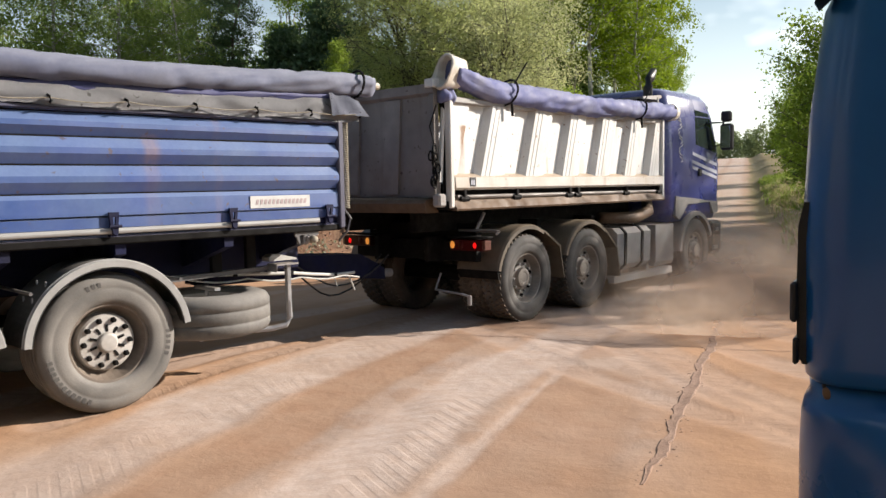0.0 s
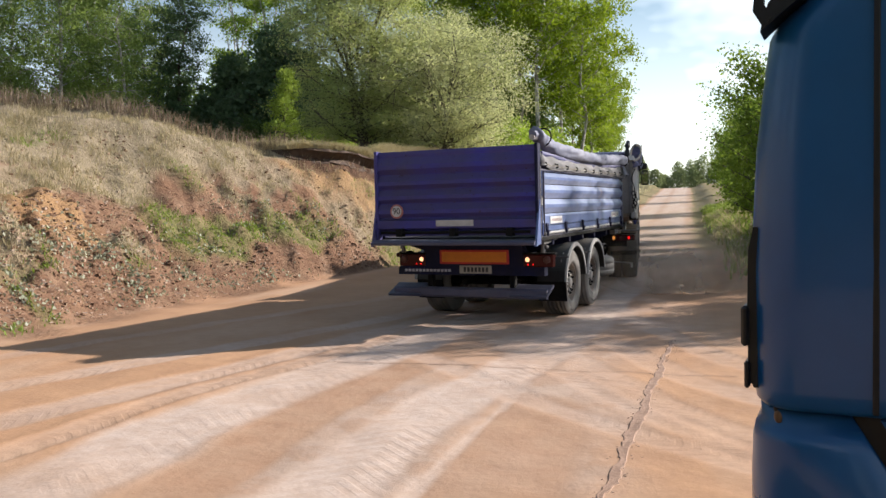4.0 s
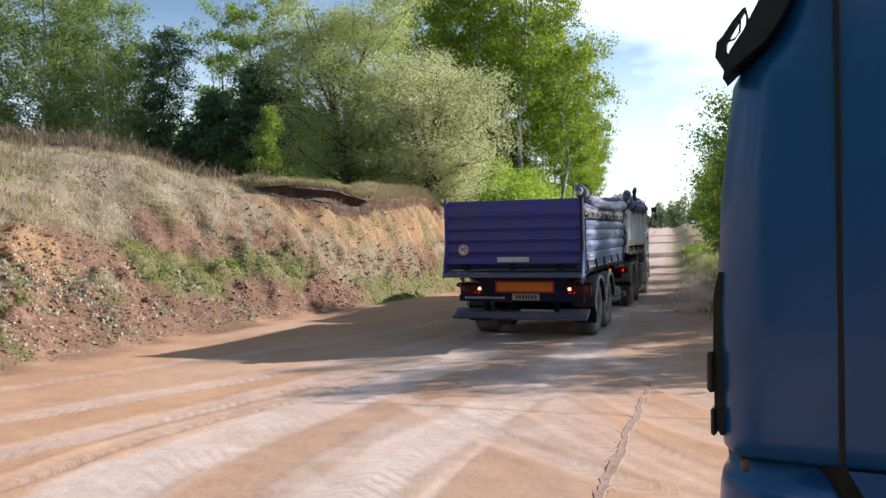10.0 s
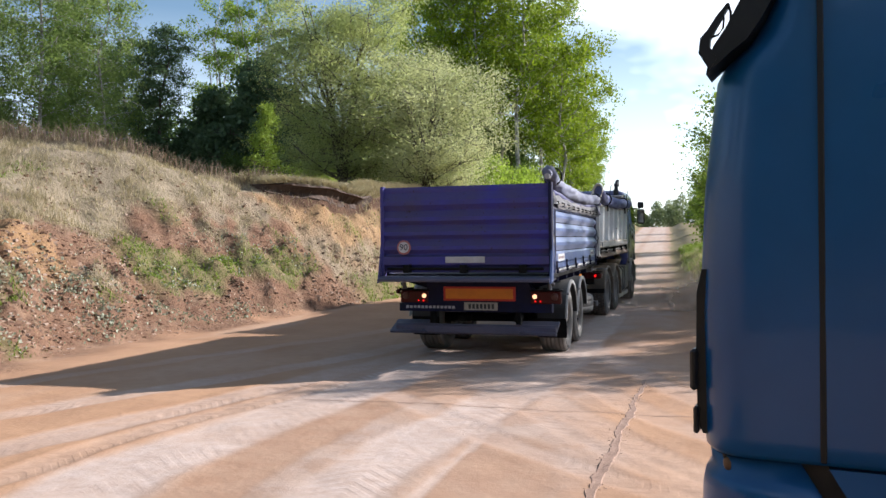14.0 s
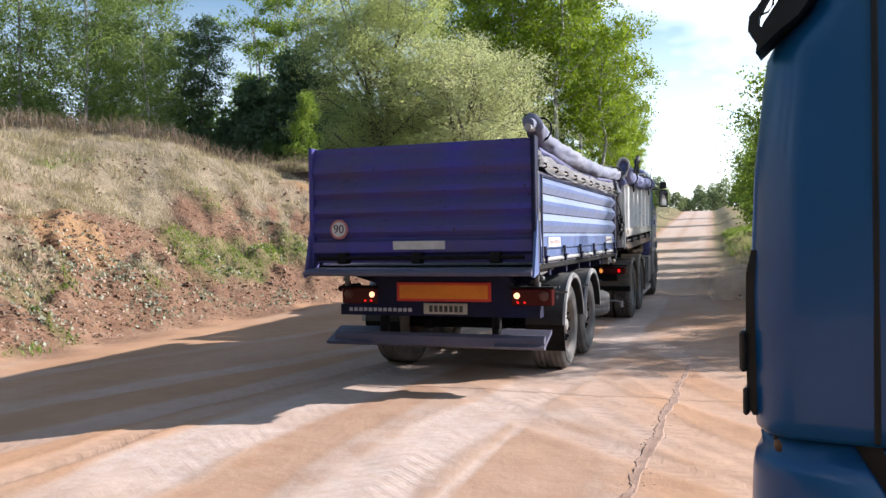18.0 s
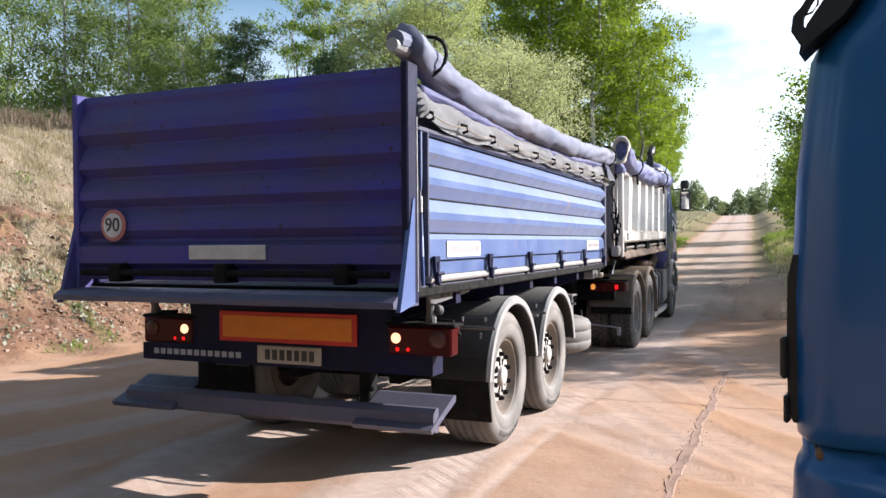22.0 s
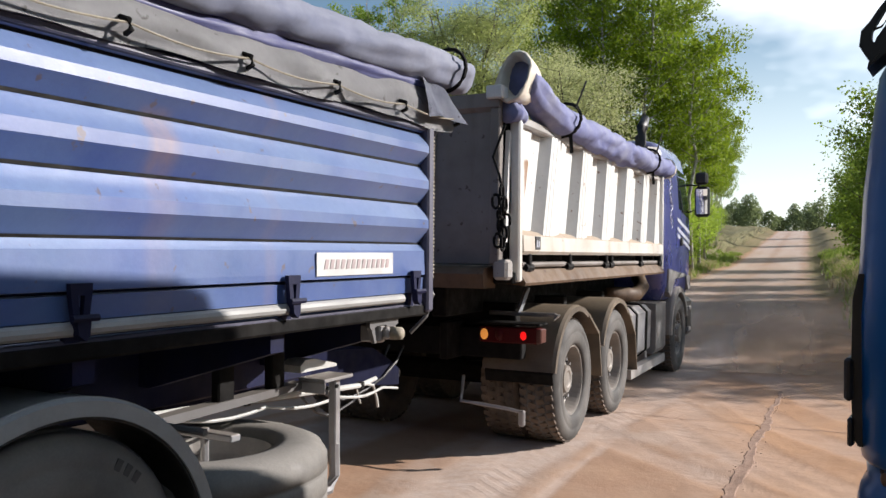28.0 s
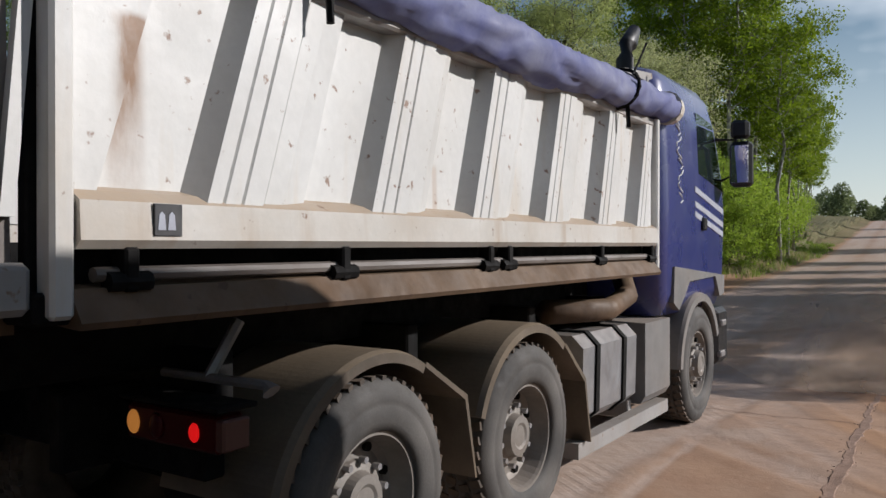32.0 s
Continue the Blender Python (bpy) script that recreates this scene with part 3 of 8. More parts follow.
def prism(bm, prof, a, b, axis="y"):
    """A closed outline (u, v) drawn out from a to b along an axis: y: (x, z), x: (y, z), z: (x, y)."""
    put = {"y": lambda u, v, w: (u, w, v), "x": lambda u, v, w: (w, u, v), "z": lambda u, v, w: (u, v, w)}[axis]
    f, g = [bm.verts.new(put(u, v, a)) for u, v in prof], [bm.verts.new(put(u, v, b)) for u, v in prof]
    n = len(prof)
    for k in range(n):
        bm.faces.new((f[k], f[(k + 1) % n], g[(k + 1) % n], g[k]))
    bm.faces.new(f[::-1])
    bm.faces.new(g)
    return bm


def lathe(bm, prof, centre, seg=40, closed=True):
    """An outline of (along x, radius) turned about the x axis through centre."""
    c = Vector(centre)
    rings = [[bm.verts.new(c + Vector((u, r * math.cos(k * 2 * math.pi / seg), r * math.sin(k * 2 * math.pi / seg)))) for k in range(seg)] for u, r in prof]
    pairs = list(zip(rings, rings[1:])) + ([(rings[-1], rings[0])] if closed else [])
    for q, s in pairs:
        for k in range(seg):
            bm.faces.new((q[k], q[(k + 1) % seg], s[(k + 1) % seg], s[k]))
    if not closed:
        bm.faces.new(rings[0][::-1])
        bm.faces.new(rings[-1])
    return bm


def fix(bm):
    bmesh.ops.recalc_face_normals(bm, faces=bm.faces[:])
    return bm


def thing(name, m=None, **tags):
    ob = new(name)
    if m is not None:
        ob.matrix_world = m
    return tagged(ob, **tags)


# ---- the ground: one sheet from the yard to the horizon ----
def smooth_line(xs, ys, q, w):
    q = np.asarray(q, float)
    return sum(np.interp(q + k * w, xs, ys) for k in (-2, -1, 0, 1, 2)) / 5


def road_z(y):
    return smooth_line([-60, 8, 14, 18, 22, 30, 40, 60, 80, 160, 400, 900], [0, -0.01, -0.05, 0.0, 0.12, 0.22, 0.35, 0.65, 1.6, 5.6, 9, 12], y, 0.8)


def toe_x(y):
    return smooth_line([-40, 4, 8, 12, 16, 20, 24, 28, 34, 60], [-8.4, -8.6, -8.9, -9.3, -9.1, -8.5, -7.8, -7.3, -6.6, -6.4], y, 0.6)


def crest_x(y):
    return smooth_line([-40, 10, 15.6, 19, 22, 26, 30, 36, 60], [-21, -20, -18, -13.6, -10.7, -9.4, -8.8, -8.4, -8.2], y, 0.5)


def crest_z(y):
    return smooth_line([-40, 10, 15.6, 17, 18.2, 19.5, 20.6, 21.4, 22.4, 24, 26, 29.5, 32, 36, 50, 80], [6.6, 6.3, 5.3, 5.1, 5.0, 4.72, 4.2, 3.85, 3.55, 3.48, 3.68, 3.72, 3.1, 1.9, 0.7, 0.5], y, 0.5)


def hash2(ix, iy, seed):
    h = np.sin(ix * 127.1 + iy * 311.7 + seed * 74.7) * 43758.5453
    return h - np.floor(h)


def vnoise(x, y, seed=0):
    ix, iy = np.floor(x), np.floor(y)
    fx, fy = x - ix, y - iy
    fx, fy = fx * fx * (3 - 2 * fx), fy * fy * (3 - 2 * fy)
    a, b, c, d = hash2(ix, iy, seed), hash2(ix + 1, iy, seed), hash2(ix, iy + 1, seed), hash2(ix + 1, iy + 1, seed)
    return (a * (1 - fx) + b * fx) * (1 - fy) + (c * (1 - fx) + d * fx) * fy - 0.5


def fbm(x, y, seed=0, octaves=4):
    return sum(vnoise(x * 2 ** k, y * 2 ** k, seed + k) / 2 ** k for k in range(octaves))


def sstep(a, b, v):
    t = np.clip((v - a) / (b - a), 0, 1)
    return t * t * (3 - 2 * t)


def bank_u(x, y):
    """0 at the foot of the bank, 1 at its crest."""
    return (toe_x(y) - x) / (toe_x(y) - crest_x(y))


def low_u(y):
    """How far up the bank its cover of dry grass reaches down."""
    return smooth_line([4, 9, 13.8, 15, 17.5, 19.5, 20.8, 22, 31], [0.36, 0.40, 0.46, 0.37, 0.50, 0.66, 0.82, 0.85, 0.85], y, 0.3)


def lip_zone(y):
    return sstep(20.6, 21.3, y) * (1 - sstep(29, 31, y))


def cliff_zone(u, y):
    """The pale sandy face under the broken edge."""
    return sstep(19.6, 21.2, y + 1.5 * fbm(u * 6, y * 0.8, 19, 2)) * (1 - sstep(30, 32, y)) * sstep(0.36, 0.52, u + 0.25 * fbm(u * 7, y * 0.9, 20, 3)) * (1 - sstep(0.84, 0.90, u))


def ground_z(x, y, fine=True):
    x, y = np.asarray(x, float), np.asarray(y, float)
    z = road_z(y)
    u = bank_u(x, y)
    uc = np.clip(u, 0, 1)
    slope = np.where(uc < 0.12, uc * 0.8, 0.096 + (uc - 0.12) * 1.03)
    z = z + crest_z(y) * np.clip(slope - 0.12 * sstep(0.75, 1.0, uc), 0, 1) * sstep(-0.02, 0.1, uc)
    z = z + np.clip(u - 1, 0, 3) * 0.10
    inb = sstep(0.0, 0.2, u)
    z = z + inb * (fbm(x * 0.35, y * 0.35, 3, 3) * 0.55)
    if fine:
        z = z + inb * (fbm(x * 1.6, y * 1.6, 8, 4) * (0.24 - 0.15 * sstep(low_u(y) - 0.05, low_u(y) + 0.1, u)))
        rough = inb * (1 - sstep(low_u(y) - 0.12, low_u(y), u))
        z = z + rough * (0.30 * np.abs(fbm(x * 2.2, y * 2.2, 14, 3)) + 0.22 * fbm(x * 3.7, y * 3.7, 15, 3))
        z = z + 0.07 * sstep(0.25, 0.4, u) * np.abs(vnoise(y * 1.9 + 0.4 * x, x * 0.35, 16)) * cliff_zone(u, y)
    # the broken edge where the turf has come away
    z = z + (0.34 - 0.16 * sstep(23.2, 24.2, y)) * sstep(0.82, 0.86, u + 0.04 * vnoise(y * 1.3, y * 0 + 2.0, 18)) * lip_zone(y)
    z = z - 0.10 * np.exp(-((u - 0.78) / 0.05) ** 2) * lip_zone(y)
    # verge to the right of the road
    vr = sstep(0.35, 2.6, x) * sstep(15, 22, y)
    z = z + vr * (0.62 + 0.3 * fbm(x * 0.4, y * 0.4, 5, 3))
    # left verge beyond the bank
    vl = sstep(4.7, 7.0, -x) * sstep(30, 40, y)
    z = z + vl * (0.25 + 0.5 * fbm(x * 0.3, y * 0.3, 6, 3))
    off = sstep(40, 200, np.abs(x)) * sstep(-400, 0, y)
    return z + off * fbm(x * 0.01, y * 0.01, 12, 3) * 6


# wheel tracks pressed into the sand: (points, width, paleness, tread)
def curve_pts(pts, n=60):
    t = np.linspace(0, len(pts) - 1, n)
    k = np.arange(len(pts))
    xs, ys = np.array([p[0] for p in pts], float), np.array([p[1] for p in pts], float)
    x, y = smooth_line(k, xs, t, 0.18), smooth_line(k, ys, t, 0.18)
    return x, y


TRACKS = []
for pts, wd, pale, tr in (
        ([(-3.75, -1), (-3.8, 4.5), (-3.9, 5.35), (-3.73, 6.5), (-3.59, 7.6), (-3.45, 8.6), (-3.2, 11), (-2.9, 16), (-2.7, 30), (-2.6, 90)], 0.86, 0.95, 0.35),
        ([(-2.1, -1), (-2.1, 4.8), (-2.1, 5.7), (-1.97, 6.85), (-1.73, 8.1), (-1.5, 11), (-1.3, 16), (-1.15, 30), (-1.1, 90)], 0.70, 0.95, 0.4),
        ([(-2.9, -1), (-2.92, 4.64), (-3.04, 5.5), (-3.02, 6.6), (-2.92, 7.7), (-2.6, 9.5)], 0.62, -0.9, 0.0),
        ([(-1.1, 2), (-1.14, 5), (-1.15, 5.7), (-1.25, 6.5)], 0.9, -0.75, 0.0),
        ([(-5.6, 4.6), (-5.17, 5.5), (-4.87, 6.2), (-4.58, 7.0), (-4.2, 8.6)], 0.34, -0.9, 0.0),
        ([(-4.65, 4), (-4.58, 5), (-4.54, 5.9), (-4.36, 6.9), (-4.08, 7.9), (-3.8, 9.5), (-3.5, 12)], 0.34, 0.3, 1.6),
        ([(-8.6, 1.0), (-7.3, 4.0), (-6.3, 6.8), (-5.3, 9.4), (-4.4, 12.5), (-3.7, 18)], 0.5, 0.6, 0.6),
        ([(-7.0, -0.5), (-5.9, 3.2), (-5.2, 5.6), (-4.6, 8.0), (-3.9, 11.5), (-3.3, 18)], 0.5, 0.5, 0.7),
        ([(-9.0, 4.0), (-8.0, 7.5), (-7.0, 11), (-5.6, 15), (-4.4, 22)], 0.4, 0.4, 0.4),
        ([(-1.62, 3), (-1.55, 5.8), (-1.49, 9), (-1.3, 14)], 0.14, 0.6, 0.0),
        ([(-3.6, 9.2), (-2.4, 7.9), (-1.43, 6.74), (-0.59, 5.97), (1.0, 4.7)], 0.36, 0.38, 0.5),
        ([(-2.2, 9.6), (-1.13, 7.74), (-0.52, 6.69), (0.4, 5.4), (1.4, 4.2)], 0.36, 0.36, 0.5),
        ([(-1.4, 9.0), (-0.34, 6.92), (0.29, 5.98), (1.4, 4.6)], 0.38, 0.40, 0.5),
        ([(-1.1, 10.2), (-0.23, 8.17), (0.36, 7.26), (1.5, 5.8)], 0.38, 0.38, 0.5),
        ([(-0.6, 11.5), (0.2, 9.2), (0.9, 8.0), (2.2, 6.4)], 0.38, 0.35, 0.5)):
    TRACKS.append((*curve_pts(pts, 90), wd, pale, tr))


def track_masks(X, Y):
    pale, tread, rut = np.zeros_like(X), np.zeros_like(X), np.zeros_like(X)
    sel = (X > -12) & (X < 5) & (Y > -4) & (Y < 45)
    px, py = X[sel], Y[sel]
    P, T, R, W = np.zeros_like(px), np.zeros_like(px), np.zeros_like(px), np.zeros_like(px)
    TM, TA = np.zeros_like(px), np.zeros_like(px)
    brown = np.zeros_like(X)
    for x, y, wd, pl, tr in TRACKS:
        best, sgn, along = np.full(px.shape, 9.0), np.zeros_like(px), np.zeros_like(px)
        s = 0.0
        for i in range(len(x) - 1):
            ax, ay, bx, by = x[i], y[i], x[i + 1], y[i + 1]
            L = math.hypot(bx - ax, by - ay) + 1e-9
            near = (np.abs(px - (ax + bx) / 2) < L / 2 + 0.5) & (np.abs(py - (ay + by) / 2) < L / 2 + 0.5)
            if near.any():
                qx, qy = px[near], py[near]
                f = np.clip(((qx - ax) * (bx - ax) + (qy - ay) * (by - ay)) / L ** 2, 0, 1)
                ex, ey = qx - ax - f * (bx - ax), qy - ay - f * (by - ay)
                dd = np.hypot(ex, ey)
                bn = best[near]
                up = dd < bn
                ii = np.flatnonzero(near)[up]
                best[ii] = dd[up]
                sgn[ii] = (np.sign((bx - ax) * ey - (by - ay) * ex) * dd)[up]
                along[ii] = s + f[up] * L
            s += L
        inside = 1 - sstep(wd * 0.38, wd * 0.60, best + 0.10 * vnoise(px * 1.2, py * 1.2, 21) + 0.04 * vnoise(px * 7, py * 7, 22))
        wear = 0.55 + 0.9 * np.clip(fbm(px * 0.8, py * 0.8, 31, 3) + 0.3, 0, 1)
        P = np.maximum(P, inside * pl * np.clip(wear, 0, 1))
        W = np.maximum(W, -inside * pl * np.clip(wear + 0.2, 0, 1))
        chev = np.sin((along + np.abs(sgn) * 0.9) * 2 * math.pi / 0.23)
        T = np.maximum(T, inside * tr * sstep(0.1, 0.5, chev) * sstep(0.05, 0.3, fbm(px * 0.5, py * 0.5, 41, 3) + 0.25))
        own = inside * tr > TM
        TM, TA = np.where(own, inside * tr, TM), np.where(own, along + np.abs(sgn) * 0.9, TA)
        R = R + inside * 0.005 - 0.005 * np.exp(-((best - wd * 0.6) / 0.06) ** 2) * tr
    mark, way = np.zeros_like(X), np.zeros_like(X)
    pale[sel], tread[sel], rut[sel], brown[sel], mark[sel], way[sel] = P, np.clip(T, 0, 1), R, W, np.clip(TM, 0, 1), TA
    return pale, tread, rut, brown, mark, way


def lines(*spans):
    out = []
    for a, b, step in spans:
        out += list(np.arange(a, b - 1e-6, step))
    return np.array(out + [spans[-1][1]])


gx = lines((-900, -200, 100), (-200, -60, 14), (-60, -24, 2.0), (-24, -15, 0.22), (-15, -10, 0.095), (-10, -6, 0.07), (-6, 1, 0.045), (1, 2.6, 0.07), (2.6, 6, 0.25), (6, 40, 1.6), (40, 200, 14), (200, 900, 100))
gy = lines((-600, -60, 60), (-60, -6, 3), (-6, 2, 0.4), (2, 3.5, 0.1), (3.5, 9.5, 0.048), (9.5, 12.5, 0.07), (12.5, 33, 0.125), (33, 60, 0.6), (60, 190, 2.5), (190, 1400, 80))
GX, GY = np.meshgrid(gx, gy)
GZ = ground_z(GX, GY)
t_pale, t_tread, t_rut, t_brown, t_mark, t_way = track_masks(GX, GY)
t_pale = np.maximum(t_pale, 0.8 * sstep(15, 24, GY) * sstep(-4.9, -4.2, GX) * (1 - sstep(-0.7, -0.1, GX)) * (0.55 + 0.9 * np.clip(fbm(GX * 1.5, GY * 0.15, 36, 3) + 0.3, 0, 0.5)))
t_pale = t_pale * (1 - 0.85 * np.exp(-((GX + 2.6 + 0.25 * vnoise(GY * 0.3, GY * 0, 37)) / 0.38) ** 2) * sstep(18, 26, GY))
u_all = bank_u(GX, GY)
flat = (1 - sstep(-0.02, 0.08, u_all)) * (1 - sstep(0.6, 2.2, GX) * sstep(15, 20, GY))
GZ = GZ - t_rut * flat - t_tread * 0.004 * flat + flat * sstep(0.0, 0.25, -np.abs(GY) + 60) * (fbm(GX * 1.1, GY * 1.1, 51, 3) * 0.025 + fbm(GX * 5, GY * 5, 61, 2) * 0.005)
# masks of what covers the ground
def dry_cover(x, y):
    u = bank_u(x, y)
    d = sstep(-0.05, 0.05, u - low_u(y) + 0.22 * fbm(x * 0.6, y * 0.45, 71, 4) * (1 - 0.8 * lip_zone(y)))
    d = np.maximum(d, 0.8 * sstep(0.10, 0.24, fbm(x * 0.9, y * 0.8, 73, 4)) * sstep(0.10, 0.2, u))
    d = np.maximum(d, 0.8 * sstep(0.55, 0.62, u) * (1 - sstep(0.74, 0.80, u)) * sstep(0.0, 0.15, fbm(y * 0.9, x * 0.9, 76, 3)) * lip_zone(y))
    d = d * (1 - 0.75 * cliff_zone(u, y) * (1 - sstep(0.78, 0.84, u)))
    return np.where(y > 33, sstep(0.0, 0.4, u), d)


def green_cover(x, y):
    u = bank_u(x, y) + 0.10 * fbm(x * 0.9, y * 0.9, 81, 4)
    q = y + 1.6 * fbm(x * 0.7, y * 0.7, 84, 3)
    a = sstep(14.4, 15.6, q) * (1 - sstep(19.3, 20.6, q)) * sstep(0.15, 0.20, u) * (1 - sstep(0.31, 0.37, u))
    b = sstep(20.8, 22.6, q) * sstep(-0.06, 0.03, u) * (1 - sstep(0.18, 0.26, u))
    c = 0.6 * (1 - sstep(12.5, 14.5, q)) * sstep(0.02, 0.06, u) * (1 - sstep(0.14, 0.22, u)) * sstep(0.0, 0.18, fbm(x * 1.1, y * 1.1, 86, 3))
    d = 0.5 * sstep(0.22, 0.34, fbm(x * 0.8, y * 0.8, 88, 3)) * sstep(0.3, 0.4, u) * (1 - sstep(0.6, 0.8, u))
    return np.maximum(np.maximum(a, b), np.maximum(c, d))


dry = dry_cover(GX, GY)
green = green_cover(GX, GY)
cliff = np.maximum(cliff_zone(u_all, GY), sstep(0.17, 0.24, u_all) * (1 - sstep(0.40, 0.47, u_all)) * (1 - sstep(13.4, 14.8, GY + 1.2 * fbm(GX, GY, 93, 3))) * sstep(-0.05, 0.2, fbm(GX * 0.7, GY * 0.7, 94, 3)) * 0.75)
# mask for the shade under the turf lip, painted into the ground as a dark strip
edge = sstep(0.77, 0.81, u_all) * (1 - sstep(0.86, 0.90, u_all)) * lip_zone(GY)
verge = np.maximum(sstep(0.9 - 1.0 * sstep(22, 30, GY), 1.9 - 1.4 * sstep(22, 30, GY), GX + 0.5 * fbm(GX, GY, 91, 3)) * sstep(16, 21, GY), sstep(4.7, 5.2, -GX + 0.5 * fbm(GX, GY * 0.5, 92, 3)) * sstep(32, 37, GY))
far = sstep(30, 60, np.abs(GX + 2) + 0 * GY) + sstep(10, 30, -GY)
green = np.clip(np.maximum(green, np.maximum(verge, far)), 0, 1)
soil = sstep(-0.05, 0.05, u_all + 0.06 * fbm(GX * 1.3, GY * 1.3, 95, 3))
centre = sstep(-4.6, -3.0, GX + 0.9 * fbm(GX * 0.6, GY * 0.6, 97, 3)) * (1 - sstep(-1.0, 0.0, GX + 0.8 * fbm(GX * 0.7, GY * 0.7, 98, 3)))
centre = np.maximum(centre, sstep(-4.9, -4.3, GX + 0.4 * fbm(GX, GY * 0.4, 99, 3)) * (1 - sstep(0.0, 0.5, GX)) * sstep(14, 20, GY))
ny, nx = GX.shape
idx = np.arange(nx * ny).reshape(ny, nx)
quads = np.stack([idx[:-1, :-1], idx[:-1, 1:], idx[1:, 1:], idx[1:, :-1]], -1).reshape(-1, 4)
me = bpy.data.meshes.new("ground")
me.vertices.add(nx * ny)
me.vertices.foreach_set("co", np.stack([GX, GY, GZ], -1).astype(np.float32).ravel())
me.loops.add(quads.size)
me.loops.foreach_set("vertex_index", quads.astype(np.int32).ravel())
me.polygons.add(len(quads))
me.polygons.foreach_set("loop_start", np.arange(0, quads.size, 4, dtype=np.int32))
me.polygons.foreach_set("use_smooth", np.ones(len(quads), dtype=bool))
me.update(calc_edges=True)
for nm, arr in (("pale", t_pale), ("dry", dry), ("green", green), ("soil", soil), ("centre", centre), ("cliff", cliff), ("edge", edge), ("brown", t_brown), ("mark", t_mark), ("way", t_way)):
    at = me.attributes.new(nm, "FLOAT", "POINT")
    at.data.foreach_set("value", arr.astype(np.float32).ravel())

gm, nt, b = blank("sandy_ground")


def attr(nm):
    a = nt.nodes.new("ShaderNodeAttribute")
    a.attribute_name = nm
    return a.outputs["Fac"]


sand = mixc(nt, noise_fac(nt, 0.7, 0.35, 0.65), (0.455, 0.272, 0.16), (0.385, 0.222, 0.128))
sand = mixc(nt, mul(nt, noise_fac(nt, 0.5, 0.50, 0.62, stretch=(1.0, 0.28, 1.0)), 0.65), sand, (0.46, 0.32, 0.225))
sand = mixc(nt, mul(nt, noise_fac(nt, 5.0, 0.35, 0.75), 0.45), sand, (0.33, 0.19, 0.12))
slab = mixc(nt, noise_fac(nt, 1.4, 0.3, 0.7), (0.40, 0.292, 0.232), (0.44, 0.333, 0.267))
slab = mixc(nt, mul(nt, noise_fac(nt, 1.3, 0.50, 0.58, 6.0, rough=0.65), 0.75), slab, (0.37, 0.245, 0.175))
c = mixc(nt, mul(nt, attr("centre"), noise_fac(nt, 0.55, 0.25, 0.6)), sand, slab)
c = mixc(nt, attr("brown"), c, mixc(nt, noise_fac(nt, 3.0, 0.35, 0.65), (0.345, 0.205, 0.13), (0.385, 0.245, 0.162)))
c = mixc(nt, attr("pale"), c, mixc(nt, noise_fac(nt, 6.0, 0.35, 0.65), (0.535, 0.43, 0.37), (0.475, 0.365, 0.30)))
w_n = nt.nodes.new("ShaderNodeMath")          # lug prints, one every fifteen centimetres along each track
w_n.operation = "SINE"
nt.links.new(mul(nt, attr("way"), 2 * math.pi / 0.15), w_n.inputs[0])
lug = nt.nodes.new("ShaderNodeMapRange")
lug.inputs["From Min"].default_value, lug.inputs["From Max"].default_value = -0.1, 0.45
nt.links.new(w_n.outputs[0], lug.inputs["Value"])
lugs = mul(nt, mul(nt, lug.outputs["Result"], attr("mark")), noise_fac(nt, 0.7, 0.42, 0.62))
c = mixc(nt, mul(nt, lugs, 0.30), c, (0.30, 0.185, 0.12))
earth = mixc(nt, noise_fac(nt, 0.8, 0.35, 0.65), (0.155, 0.082, 0.05), (0.215, 0.127, 0.08))
earth = mixc(nt, mul(nt, noise_fac(nt, 2.4, 0.50, 0.66), 0.6), earth, (0.27, 0.18, 0.12))
earth = mixc(nt, mul(nt, noise_fac(nt, 7.0, 0.4, 0.72), 0.8), earth, (0.10, 0.055, 0.037))
c = mixc(nt, attr("soil"), c, earth)
ochre = mixc(nt, noise_fac(nt, 1.6, 0.35, 0.65), (0.345, 0.215, 0.105), (0.25, 0.145, 0.068))
ochre = mixc(nt, mul(nt, noise_fac(nt, 5.0, 0.48, 0.70, stretch=(1, 1, 0.3)), 0.8), ochre, (0.20, 0.11, 0.065))
c = mixc(nt, attr("cliff"), c, ochre)
c = mixc(nt, attr("dry"), c, mixc(nt, noise_fac(nt, 2.5, 0.35, 0.65), (0.30, 0.245, 0.17), (0.215, 0.175, 0.115)))
c = mixc(nt, mul(nt, attr("green"), 0.8), c, mixc(nt, noise_fac(nt, 1.8, 0.35, 0.65), (0.10, 0.12, 0.04), (0.18, 0.15, 0.075)))
# the lip's shade, put into the ground's colour
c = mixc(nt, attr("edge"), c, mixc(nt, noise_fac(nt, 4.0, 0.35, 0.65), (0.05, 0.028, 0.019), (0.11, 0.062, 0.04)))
c = mixc(nt, mul(nt, noise_fac(nt, 45.0, 0.35, 0.8), 0.18), c, (0.20, 0.13, 0.085))
nt.links.new(c, b.inputs["Base Color"])
b.inputs["Roughness"].default_value = 0.95
b.inputs["Specular IOR Level"].default_value = 0.15
h = nt.nodes.new("ShaderNodeMath")
h.operation = "ADD"
nt.links.new(noise_fac(nt, 14.0, 0, 1, 8.0), h.inputs[0])
h2 = nt.nodes.new("ShaderNodeMath")
h2.operation = "SUBTRACT"
nt.links.new(mul(nt, noise_fac(nt, 70.0, 0, 1, 4.0), 0.3), h2.inputs[0])
nt.links.new(mul(nt, lugs, 1.0), h2.inputs[1])
nt.links.new(h2.outputs[0], h.inputs[1])
bp = nd(nt, "ShaderNodeBump", Strength=0.25, Distance=0.03)
